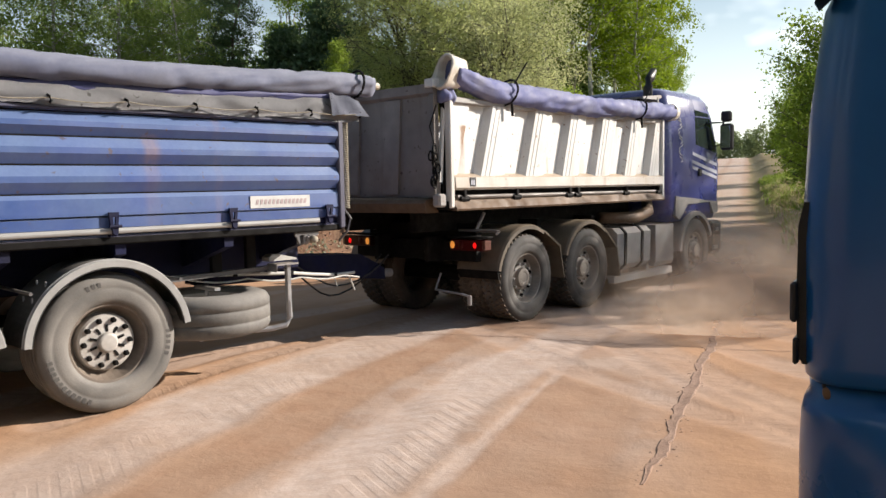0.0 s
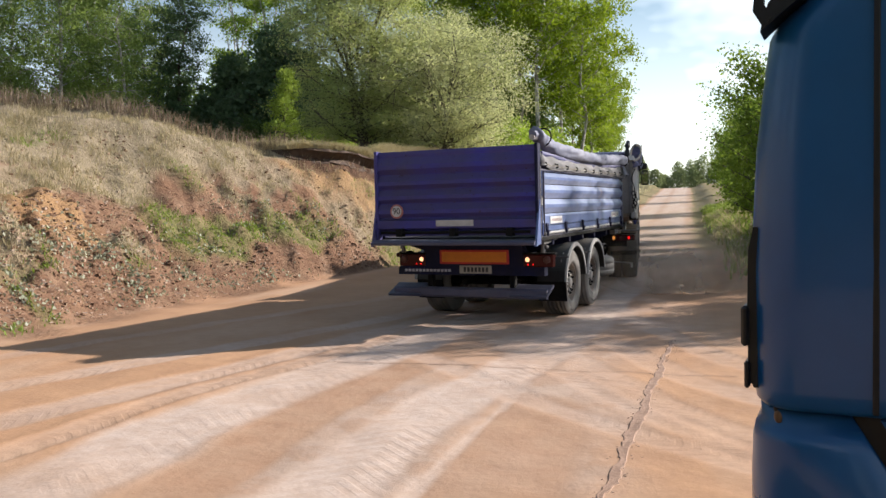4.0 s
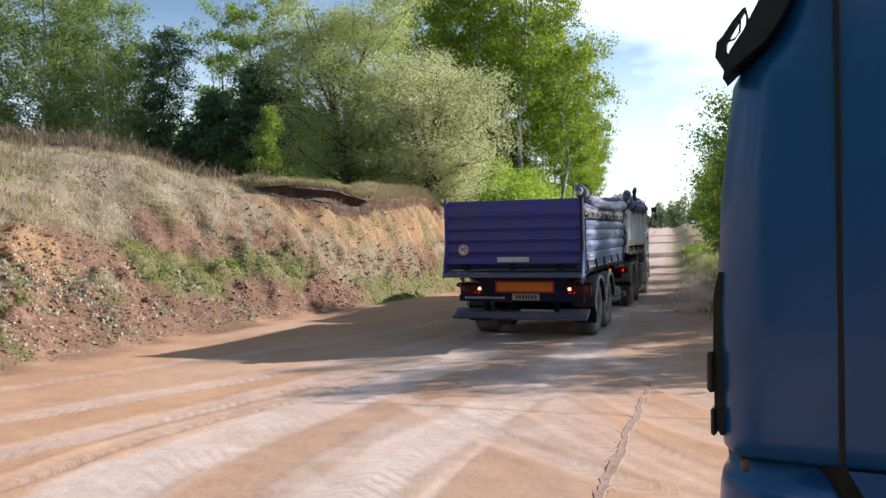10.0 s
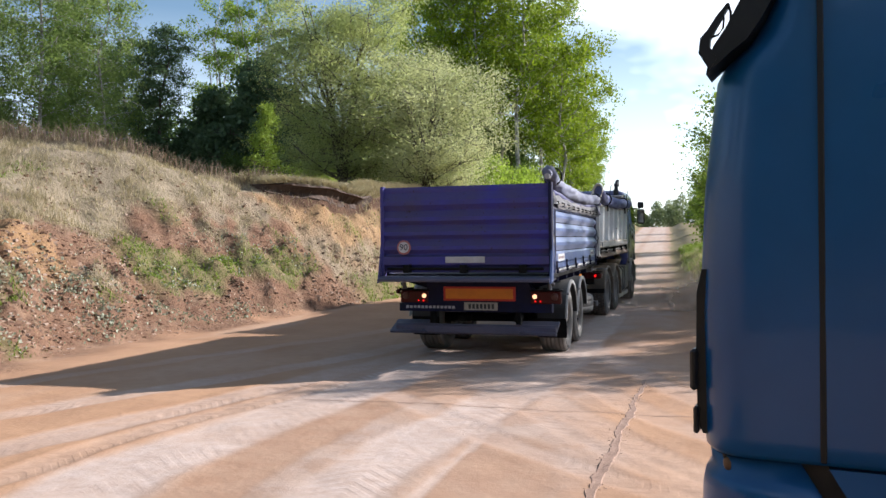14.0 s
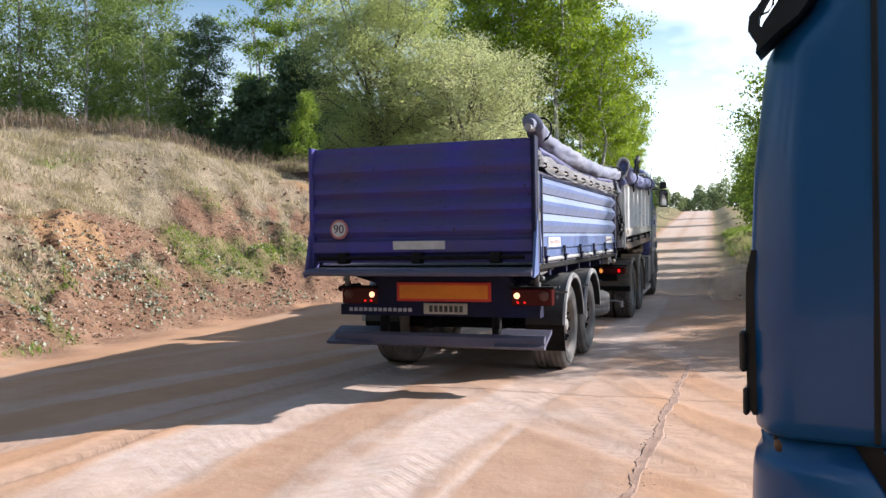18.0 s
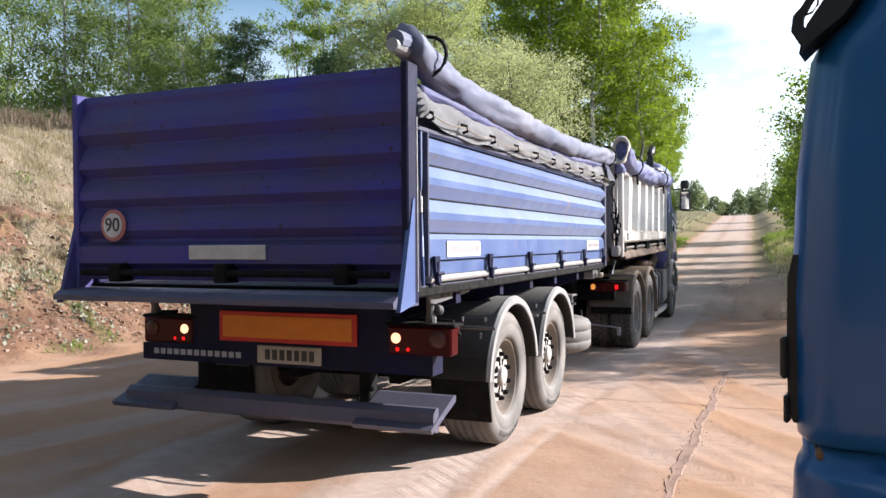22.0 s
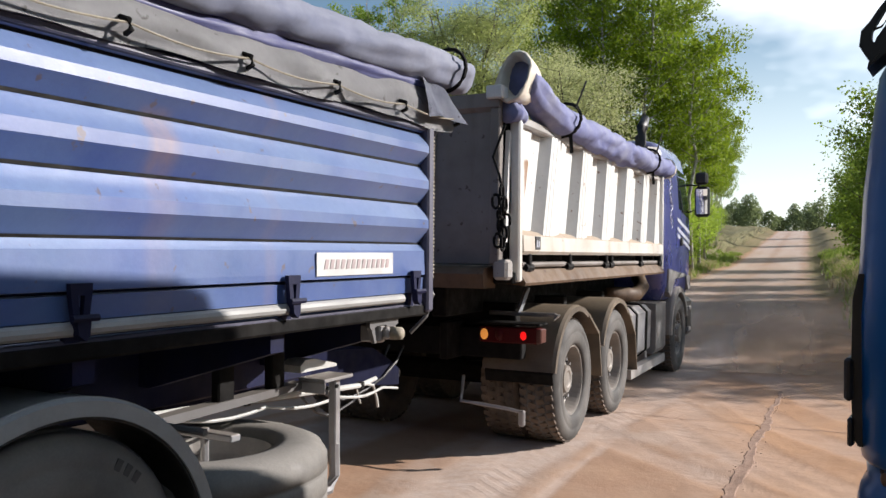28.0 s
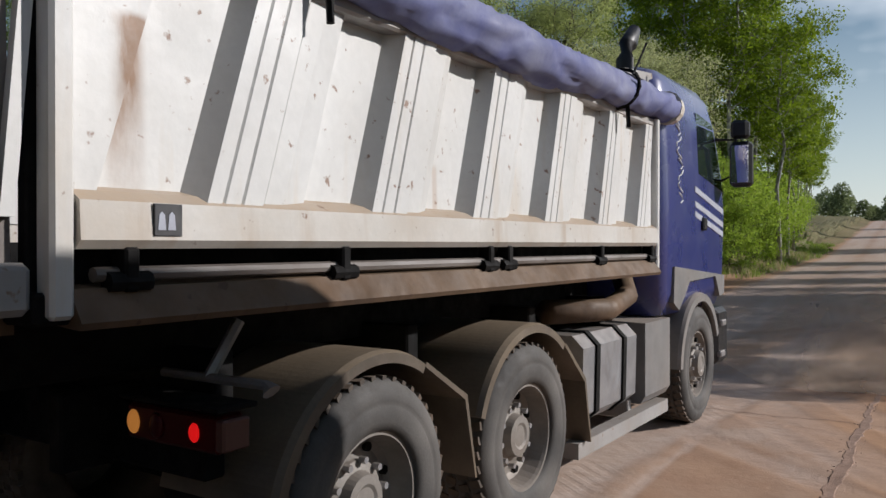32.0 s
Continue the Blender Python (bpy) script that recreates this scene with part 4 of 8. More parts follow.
st = nt.nodes.new("ShaderNodeMapRange")
st.inputs["To Min"].default_value, st.inputs["To Max"].default_value = 0.16, 1.0
nt.links.new(attr("soil"), st.inputs["Value"])
nt.links.new(st.outputs["Result"], bp.inputs["Strength"])
bp.inputs["Distance"].default_value = 0.045
nt.links.new(h.outputs[0], bp.inputs["Height"])
nt.links.new(bp.outputs[0], b.inputs["Normal"])
me.materials.append(gm)
tagged(new("ground", me), "sandy yard and dirt road with wheel tracks below a cut bank", "ground", kind="structure")


def gz(x, y):
    """The height of the ground's sheet, between its grid lines."""
    i, j = min(max(int(np.searchsorted(gx, x)) - 1, 0), nx - 2), min(max(int(np.searchsorted(gy, y)) - 1, 0), ny - 2)
    f, g = (x - gx[i]) / (gx[i + 1] - gx[i]), (y - gy[j]) / (gy[j + 1] - gy[j])
    return float((GZ[j, i] * (1 - f) + GZ[j, i + 1] * f) * (1 - g) + (GZ[j + 1, i] * (1 - f) + GZ[j + 1, i + 1] * f) * g)


def gz_all(x, y):
    i, j = np.clip(np.searchsorted(gx, x) - 1, 0, nx - 2), np.clip(np.searchsorted(gy, y) - 1, 0, ny - 2)
    f, g = (x - gx[i]) / (gx[i + 1] - gx[i]), (y - gy[j]) / (gy[j + 1] - gy[j])
    return (GZ[j, i] * (1 - f) + GZ[j, i + 1] * f) * (1 - g) + (GZ[j + 1, i] * (1 - f) + GZ[j + 1, i + 1] * f) * g


# ---- trees ----
def leaf_mesh(name, centres, size, material, parent, rng, flat=0.0, aspect=0.6):
    """Many small leaves, each one quad with its own turn."""
    n = len(centres)
    a = rng.normal(size=(n, 3))
    a[:, 2] *= 1 - flat
    a /= np.linalg.norm(a, axis=1)[:, None] + 1e-9
    b = np.cross(a, rng.normal(size=(n, 3)))
    b /= np.linalg.norm(b, axis=1)[:, None] + 1e-9
    s = size * rng.uniform(0.6, 1.4, n)[:, None]
    c = np.asarray(centres)
    v = np.stack([c - a * s * 0.5, c + b * s * aspect * 0.5, c + a * s * 0.5, c - b * s * aspect * 0.5], 1).reshape(-1, 3)
    me = bpy.data.meshes.new(name)
    me.vertices.add(4 * n)
    me.vertices.foreach_set("co", v.astype(np.float32).ravel())
    me.loops.add(4 * n)
    me.loops.foreach_set("vertex_index", np.arange(4 * n, dtype=np.int32))
    me.polygons.add(n)
    me.polygons.foreach_set("loop_start", np.arange(0, 4 * n, 4, dtype=np.int32))
    me.update(calc_edges=True)
    me.materials.append(M[material])
    ob = new(name, me)
    ob.parent = parent
    return ob


def tree(name, seed, H, r0, base, R, leaves, size, leaf, bark="bark", limbs=16, droop=0.0, stems=1, shape="round", tags=None, spread=0.30, lean=0.0):
    """A tapered trunk (or several stems), bent limbs and twigs, and leaves along the twigs."""
    rng = np.random.default_rng(seed)
    top = thing(name, **(tags or {}))
    bm = B()
    tips, wts = [], []
    per = max(3, limbs // stems)
    for s in range(stems):
        ang = s * 2.4 + rng.uniform(0, 1)
        out = (0.10 + 0.42 * (stems > 1)) * rng.uniform(0.5, 1.2) * R
        h = H * rng.uniform(0.86, 1.0)
        wob = rng.normal(size=(6, 2)) * 0.02 * H
        pts = []
        for k in range(7):
            f = k / 6
            e = out * f ** 1.3
            w = wob[k - 1] if k else (0, 0)
            pts.append((math.cos(ang) * e + w[0] * f + lean * f * H, math.sin(ang) * e + w[1] * f, h * f - 0.15))
        rr = r0 / (1 if stems == 1 else 1.6)
        tube(bm, pts, [rr * (1 - 0.9 * k / 6) + 0.008 for k in range(7)], 7)
        P = np.array(pts)
        for i in range(per):
            f = base + (0.97 - base) * (i + rng.uniform(0, 1)) / per
            q = np.array([np.interp(f * 6, np.arange(7), P[:, j]) for j in range(3)])
            g = (f - base) / (1 - base)
            if shape == "round":
                L = R * (0.35 + 0.75 * math.sin(math.pi * min(1, 0.18 + 0.80 * g)))
            elif shape == "cone":
                L = R * (1.05 - g) + 0.12
            elif shape == "fir":
                L = R * (1.05 - 0.75 * g)
            else:
                L = R * (0.55 + 0.5 * math.sin(math.pi * (0.1 + 0.8 * g)))
            L *= rng.uniform(0.65, 1.2)
            az = i * 2.399 + ang + rng.uniform(-0.5, 0.5)
            rise = {"round": 0.55 - 0.3 * (1 - g), "cone": -0.12 + 0.25 * g, "fir": 0.05 + 0.3 * g, "tall": 0.5}[shape] + rng.uniform(-0.2, 0.2)
            d = np.array([math.cos(az), math.sin(az), rise])
            bend = rng.normal(size=3) * 0.14
            line = [q + d * L * t + (bend + np.array([0, 0, -droop])) * L * t * t for t in (0, 0.33, 0.66, 1.0)]
            lr = max(0.012, rr * (1 - 0.85 * f) * 0.5)
            tube(bm, line, [lr, lr * 0.7, lr * 0.45, 0.006], 5, False)
            for t in (0.35, 0.5, 0.65, 0.8, 0.92, 1.0):
                a0 = np.array([np.interp(t * 3, np.arange(4), np.array(line)[:, j]) for j in range(3)])
                for _ in range(2):
                    d2 = rng.normal(size=3)
                    d2[2] = d2[2] * 0.5 + 0.15 - droop * 1.6
                    d2 = d2 / np.linalg.norm(d2) * L * 0.38 * rng.uniform(0.5, 1.1)
                    if rng.uniform() < 0.55:
                        tube(bm, [a0, a0 + d2 * 0.5, a0 + d2 + np.array([0, 0, -droop * 0.3])], [lr * 0.35 + 0.004, 0.007, 0.004], 4, False)
                    tips.append((a0, d2))
                    wts.append(0.4 + rng.uniform(0, 1) ** 2 * 1.6)
    part("trunk", fix(bm), bark, top, smooth=True)
    wts = np.array(wts) / sum(wts)
    pick = rng.choice(len(tips), leaves, p=wts)
    A, D = np.array([t[0] for t in tips])[pick], np.array([t[1] for t in tips])[pick]
    f = rng.uniform(0.15, 1.1, leaves)[:, None]
    C = A + D * f + rng.normal(size=(leaves, 3)) * spread * np.array([1, 1, 0.8])
    if droop:
        C[:, 2] -= np.abs(rng.normal(size=leaves)) * droop * 0.9
    leaf_mesh("crown", C, size, leaf, top, rng)
    return top


def plant(ob, x, y, turn=0.0, s=1.0, sink=0.0):
    return copy_thing(ob, pose(x, y, gz(x, y) - sink, 0, 0, turn) @ Matrix.Diagonal((s, s, s, 1)))


def stand(ob, x, y, turn=0.0, s=1.0):
    """Puts a first tree itself in its place, on the ground."""
    ob.matrix_basis = pose(x, y, gz(x, y), 0, 0, turn) @ Matrix.Diagonal((s, s, s, 1))
    return ob


def T(label, cat="tree", group=""):
    return dict(label=label, category=cat, group=group)


willow = tree("willow_tree", 11, 7.6, 0.16, 0.10, 2.7, 100000, 0.068, "leaf_sallow", limbs=98, stems=7, tags=T("bushy yellow-green willow on the bank's edge"), spread=0.22)
stand(willow, -12.4, 29.6, 20, 1.04)
willow2 = tree("willow_tree", 12, 6.0, 0.15, 0.08, 2.8, 100000, 0.068, "leaf_willow", limbs=104, stems=8, tags=T("rounded pale willow in fresh leaf beside the road"), spread=0.22)
stand(willow2, -9.4, 31.0, 70, 1.0)
aspen = tree("aspen_tree", 21, 17.0, 0.15, 0.42, 3.1, 17000, 0.155, "leaf_maple", bark="bark_pale", limbs=34, shape="tall", tags=T("tall slender deciduous tree in bright fresh leaf", group="tall roadside trees"), spread=0.21)
stand(aspen, -7.6, 42.0, 0)
aspen2 = tree("aspen_tree", 22, 14.5, 0.13, 0.47, 2.5, 11500, 0.155, "leaf_maple", bark="bark_pale", limbs=28, shape="tall", tags=T("tall pale-trunked tree with light green crown", group="tall roadside trees"), spread=0.20)
stand(aspen2, -5.6, 44.5, 40)
birch = tree("birch_tree", 31, 15.0, 0.12, 0.16, 2.1, 17000, 0.12, "leaf_birch", bark="bark_pale", limbs=38, droop=0.45, shape="tall", tags=T("drooping birch in young leaf on the hill", group="hilltop birches"), spread=0.22)
stand(birch, -31.5, 30.0, 0)
pine = tree("pine_tree", 41, 13.5, 0.15, 0.22, 2.1, 15000, 0.12, "needles", limbs=40, shape="fir", droop=0.05, tags=T("dark blue-green conifer with open branches", group="hilltop conifers"), spread=0.20)
stand(pine, -28.6, 39.0, 0)
oak = tree("broadleaf_tree", 51, 11.0, 0.20, 0.08, 3.4, 14000, 0.225, "leaf_dark", limbs=44, shape="round", tags=T("dense dark green broadleaf tree", group="wood on the hill"), spread=0.36)
stand(oak, -19.5, 39.0, 0, 0.60)
spruce = tree("spruce_tree", 61, 4.2, 0.06, 0.05, 1.05, 7500, 0.10, "spruce", limbs=46, shape="cone", tags=T("small bright green young spruce"), spread=0.12)
stand(spruce, -13.5, 25.1, 0, 0.72)
fir = tree("fir_tree", 43, 5.6, 0.09, 0.04, 1.5, 12000, 0.13, "needles", limbs=70, shape="cone", tags=T("dark dense fir among the hilltop trees", group="hilltop firs"), spread=0.16)
stand(fir, -24.4, 37.0, 0, 1.25)
poplar = tree("poplar_tree", 91, 14.5, 0.12, 0.12, 1.7, 8500, 0.13, "leaf_alder", bark="bark_pale", limbs=40, stems=3, shape="tall", tags=T("slender tree with bare twigs just coming into leaf", group="bare hilltop trees"), spread=0.16)
stand(poplar, -25.4, 42.0, 0)
shrub = tree("shrub", 71, 3.9, 0.06, 0.05, 1.7, 9000, 0.115, "leaf_shrub", limbs=40, stems=6, tags=T("yellow-green leafy shrub at the road's edge", "shrub", "roadside shrubs"), spread=0.22)
stand(shrub, -7.6, 37.5, 0, 1.0)
alder = tree("alder_tree", 81, 6.4, 0.09, 0.08, 1.5, 10000, 0.125, "leaf_alder", limbs=40, shape="tall", tags=T("slim green tree on the grassy verge", group="verge trees"), spread=0.22)
stand(alder, 2.15, 27.0, 0, 0.86)

rt = random.Random(5)
# second rank of tall trees on the left of the road, running away from the yard
for x, y, k, s in ((-9.6, 41, 1, 1.0), (-11.6, 43, 0, 0.98), (-6.4, 48.5, 0, 0.9), (-8.6, 47, 1, 1.05), (-13.8, 46, 0, 1.0), (-4.9, 51.5, 1, 0.85), (-6.8, 56, 0, 0.82), (-5.4, 61, 1, 0.82),
                   (-7.5, 66, 0, 0.85), (-5.8, 72, 1, 0.8), (-7, 80, 0, 0.8), (-6, 90, 1, 0.85), (-8, 100, 0, 0.85), (-6.5, 112, 1, 0.8), (-7.5, 128, 0, 0.75)):
    plant((aspen, aspen2)[k], min(x - 1.0 * (y > 44), -0.075 * y - 2.2 if y > 45 else 0), y, rt.uniform(0, 360), s * rt.uniform(0.93, 1.05))
for x, y, s in ((-28.9, 31.5, 1.0), (-34.5, 34, 1.05), (-26.2, 33.0, 0.86), (-37, 27, 1.05), (-31, 24.5, 0.92), (-36, 21, 1.0), (-40, 25, 1.1), (-33, 38, 1.05), (-38.5, 33, 1.1), (-29.6, 35.5, 0.95)):
    plant(birch, x, y, rt.uniform(0, 360), s)
for x, y, s in ((-26.6, 38.0, 1.02), (-32, 42, 1.1), (-35.5, 41, 1.15)):
    plant(pine, x, y, rt.uniform(0, 360), s)
for x, y, s in ((-22.6, 41.5, 1.05), (-21.2, 42.5, 1.0), (-27.0, 44, 1.05), (-24.0, 43.0, 1.1)):
    plant(poplar, x, y, rt.uniform(0, 360), s)
for x, y, s in ((-23.1, 37.6, 1.35), (-21.6, 38.0, 1.2), (-20.4, 37.4, 1.5), (-19.0, 37.6, 1.3), (-25.8, 36.2, 0.9), (-22.4, 36.2, 0.9), (-18.0, 36.4, 1.1)):
    plant(fir, x, y, rt.uniform(0, 360), s)
# undergrowth under the hill's trees; unseen trees added behind the camera close off the sky
for x, y, s in ((-31, 44.5, 0.9), (-29.5, 47, 0.95), (-26, 45.5, 0.9), (-24.5, 43.5, 0.85), (-23, 46, 0.9), (-28.4, 44, 0.85), (-21.5, 42, 0.8), (-24, 47, 0.95), (-20.5, 49, 0.95), (-28, 48.5, 1.0), (-33, 46, 1.0), (-24.6, 40, 0.78), (-27.4, 42.5, 0.80), (-31.4, 40, 0.72), (-35.5, 36, 0.8), (-22.0, 38.6, 0.74), (-16.4, 37, 0.78), (-14.2, 40, 0.9), (-39.5, 30, 0.9), (-17.4, 44, 1.0), (-29.5, 37.5, 0.62), (-33, 33, 0.7),
                (-36, 26, 0.7), (-25.2, 36.6, 0.55), (-20.6, 35.4, 0.62), (-18.2, 34.6, 0.5), (-12.0, 37.0, 0.75), (-10.5, 50, 1.35), (-13, 57, 1.4), (-9.5, 70, 0.8), (-11.5, 85, 0.9), (-13.5, 100, 1.0), (-43, 27, 1.0), (-42, 18, 1.0), (-17, -11, 1.1), (-12.5, -10, 1.2), (-8, -11, 1.2), (-3.5, -10, 1.25), (1, -11, 1.15), (5.5, -10, 1.2), (-12.4, 47, 1.25),
                (-26, -14, 1.3), (-20, -17, 1.4), (-14, -16, 1.3), (-8, -18, 1.5), (-2, -16, 1.4), (4, -18, 1.4), (10, -15, 1.3), (16, -12, 1.4), (-30, -6, 1.3), (-33, 3, 1.3), (22, -4, 1.3), (24, 6, 1.2)):
    plant(oak, x, y, rt.uniform(0, 360), s)
for x, y, s in ((-6.6, 36.0, 0.8), (-8.6, 35.6, 0.95), (-7.2, 40.5, 0.9), (-6.6, 44, 0.8), (-6.7, 48, 0.85), (-6.6, 53, 0.8), (-6.8, 58, 0.85), (-6.6, 64, 0.85), (-6.8, 69, 0.8), (-6.7, 75, 0.85), (-6.9, 81, 0.85), (-6.9, 88, 0.9), (-7, 96, 0.9), (-7, 105, 0.9),
                (-11, 34.4, 0.6), (-14.8, 32.2, 0.6), (-10.2, 38.6, 1.0), (-6.9, 118, 0.9), (-7.0, 140, 0.9), (-15.6, 34, 0.7)):
    plant(shrub, min(x, -0.075 * y - 3.4 if y > 42 else 0), y, rt.uniform(0, 360), s)
for k in range(15):
    y = 41 + 3.3 * k
    plant(shrub, -0.075 * y - 4.6 + rt.uniform(-0.9, 0.9), y + rt.uniform(-1, 1), rt.uniform(0, 360), rt.uniform(0.85, 1.35))
# right of the road
for x, y, s in ((3.3, 31.0, 0.92), (2.5, 34.5, 0.85), (4.0, 37, 1.0), (3.0, 43, 1.1), (4.4, 53, 1.2), (3.6, 55, 1.1), (4.2, 71, 1.2), (3.6, 74, 1.1), (4.2, 98, 1.25), (5.2, 24.0, 1.1), (5.0, 122, 1.2), (7.0, 29, 1.2), (3.9, 27.8, 1.0)):
    plant(alder, x, y, rt.uniform(0, 360), s)
# the trees beside the parked truck, whose shade falls on the road
for x, y, s, ob in ((9.8, 19.6, 0.77, oak), (12.6, 22.0, 0.78, oak), (9.4, 24.5, 1.0, oak), (14.6, 25.5, 0.62, aspen), (6.6, 22.0, 1.15, alder), (5.8, 27.0, 1.2, alder), (9.3, 18.4, 1.26, alder), (11.8, 19.6, 1.15, alder)):
    plant(ob, x, y, rt.uniform(0, 360), s)
# the line of woods where the road goes over the rise
rng = np.random.default_rng(9)
C = []
for k in range(110):
    x0, y0 = -70 + k * 1.35 + rng.uniform(-2, 2), 205 + rng.uniform(-14, 14)
    hh, z0 = rng.uniform(3.5, 8), gz(x0, y0)
    p = rng.normal(size=(900, 3))
    p *= (rng.uniform(size=(900, 1)) ** 0.4) / np.linalg.norm(p, axis=1)[:, None]
    w = 1.0 - 0.45 * p[:, 2:3]
    p *= np.concatenate([w * 2.2, w * 2.2, np.full_like(w, 0.52 * hh)], 1)
    C.append(p + np.array([x0, y0, z0 + hh * 0.5]))
tagged(leaf_mesh("far_woods", np.concatenate(C), 0.5, "leaf_far", None, rng), "green woods beyond the rise, haze put into their colour", "trees", kind="stuff")


# the dark wood behind the hill's trees
C = []
for k in range(84):
    f = k / 83
    x0, y0 = -66 + 52 * f + rng.uniform(-3, 3), 34 + 32 * f + rng.uniform(-4, 4)
    hh, z0 = rng.uniform(8, 12.5), gz(x0, y0)
    p = rng.normal(size=(1500, 3))
    p *= (rng.uniform(size=(1500, 1)) ** 0.4) / np.linalg.norm(p, axis=1)[:, None]
    w = 1.0 - 0.5 * p[:, 2:3]
    p *= np.concatenate([w * 2.3, w * 2.3, np.full_like(w, 0.52 * hh)], 1)
    C.append(p + np.array([x0, y0, z0 + hh * 0.5]))
for k in range(34):
    f = k / 33
    x0, y0 = -34 + 17 * f + rng.uniform(-0.8, 0.8), 40.5 + 4 * f + rng.uniform(-1.5, 1.5)
    hh, z0 = rng.uniform(4.5, 7.5), gz(x0, y0)
    p = rng.normal(size=(1300, 3))
    p *= (rng.uniform(size=(1300, 1)) ** 0.4) / np.linalg.norm(p, axis=1)[:, None]
    w = 1.0 - 0.6 * p[:, 2:3]
    p *= np.concatenate([w * 1.5, w * 1.5, np.full_like(w, 0.52 * hh)], 1)
    C.append(p + np.array([x0, y0, z0 + hh * 0.48]))
tagged(leaf_mesh("hill_woods", np.concatenate(C), 0.34, "leaf_dark", None, rng), "dense dark green wood behind the hilltop trees", "trees", kind="stuff")


# ---- grass, weeds and stones ----
def blades(name, pts, h, w, material, rng, lean=0.35):
    """Thin upright blades, each a bent strip of two faces."""
    n = len(pts)
    hh = h * rng.uniform(0.5, 1.35, n)
    az, le = rng.uniform(0, 2 * math.pi, n), rng.normal(size=n) * lean
    side = np.stack([np.cos(az), np.sin(az), np.zeros(n)], 1) * (w * rng.uniform(0.7, 1.3, n))[:, None] * 0.5
    up = np.stack([-np.sin(az) * le, np.cos(az) * le, np.ones(n)], 1) * hh[:, None]
    bend = np.stack([rng.normal(size=n) * 0.25, rng.normal(size=n) * 0.25, -np.abs(rng.normal(size=n)) * 0.15], 1) * hh[:, None]
    P = np.asarray(pts)
    v = np.stack([P - side, P + side, P + up * 0.55 + side * 0.7, P + up * 0.55 - side * 0.7, P + up + bend], 1).reshape(-1, 3)
    me = bpy.data.meshes.new(name)
    i = np.arange(n)[:, None] * 5
    q, t = i + np.array([[0, 1, 2, 3]]), i + np.array([[3, 2, 4]])
    me.vertices.add(5 * n)
    me.vertices.foreach_set("co", v.astype(np.float32).ravel())
    loops = np.concatenate([q, t], 1).ravel().astype(np.int32)
    me.loops.add(len(loops))
    me.loops.foreach_set("vertex_index", loops)
    me.polygons.add(2 * n)
    me.polygons.foreach_set("loop_start", (np.arange(n)[:, None] * 7 + np.array([[0, 4]])).ravel().astype(np.int32))
    me.update(calc_edges=True)
    me.materials.append(M[material])
    return new(name, me)


def scatter(n, x0, x1, y0, y1, keep, rng, clump=0):
    x, y = rng.uniform(x0, x1, n), rng.uniform(y0, y1, n)
    if clump:
        k = rng.integers(0, clump, n)
        cx, cy = rng.uniform(x0, x1, clump), rng.uniform(y0, y1, clump)
        x, y = cx[k] + rng.normal(size=n) * 0.13, cy[k] + rng.normal(size=n) * 0.13
    ok = rng.uniform(size=n) < keep(x, y)
    x, y = x[ok], y[ok]
    return np.stack([x, y, gz_all(x, y) - 0.02], 1)


def dry_keep(x, y):
    return dry_cover(x, y) * (1 - sstep(1.1, 1.5, bank_u(x, y)))


def green_keep(x, y):
    return green_cover(x, y)


rng = np.random.default_rng(17)
tagged(blades("dry_grass", scatter(230000, -24, -7.5, 3, 34, dry_keep, rng, 7000), 0.17, 0.015, "dry_grass", rng, 0.5), "straw-coloured dry grass covering the bank's upper slope", "grass", kind="stuff")
tagged(blades("bank_weeds", scatter(90000, -16, -6.6, 4, 34, green_keep, rng, 2600), 0.11, 0.026, "green_grass", rng, 0.7), "low green weeds on the earth bank", "weeds", kind="stuff")


def ridge_keep(x, y):
    u = bank_u(x, y)
    return sstep(0.93, 0.99, u) * (1 - sstep(1.02, 1.12, u)) * (1 - sstep(21, 23, y))


tagged(blades("dead_stalks", scatter(120000, -24, -10, 4, 24, ridge_keep, rng), 0.50, 0.016, "dead_stalks", rng, 0.22), "brown dead stalks along the hill's ridge", "dry weeds", kind="stuff")


def herb_keep(x, y):
    u = bank_u(x, y)
    k = sstep(0.02, 0.06, u) * (1 - sstep(0.22, 0.34, u)) * (1 - sstep(15, 19, y)) * (0.12 + 0.88 * sstep(0.0, 0.22, fbm(x * 1.3, y * 1.3, 86, 3)))
    return np.maximum(k, 0.5 * sstep(17, 18, y) * (1 - sstep(20, 21, y)) * sstep(0.2, 0.25, u) * (1 - sstep(0.4, 0.45, u)))


P = scatter(22000, -14, -7.5, 5, 21, herb_keep, rng, 4200)
P[:, 2] += rng.uniform(0.04, 0.10, len(P))
tagged(leaf_mesh("coltsfoot", P, 0.062, "leaf_pale", None, rng, -1.2, 0.8), "clumps of pale grey-green broad leaves on the earth", "weeds", kind="stuff")


def verge_keep(x, y):
    return np.maximum(sstep(0.8, 1.5, x + 0.5 * fbm(x, y, 91, 3)) * sstep(17, 21, y), sstep(4.8, 5.6, -x + 0.5 * fbm(x, y * 0.5, 92, 3)) * sstep(31, 35, y) * 0.8)


tagged(blades("verge_grass", scatter(42000, -9, 6, 17, 75, verge_keep, rng, 2200), 0.36, 0.04, "green_grass", rng, 0.5), "long green grass on the road's verges", "grass", kind="stuff")
tagged(blades("verge_straw", scatter(22000, -8, 5, 18, 60, verge_keep, rng, 900), 0.42, 0.03, "dry_grass", rng, 0.4), "old straw among the verge grass", "grass", kind="stuff")


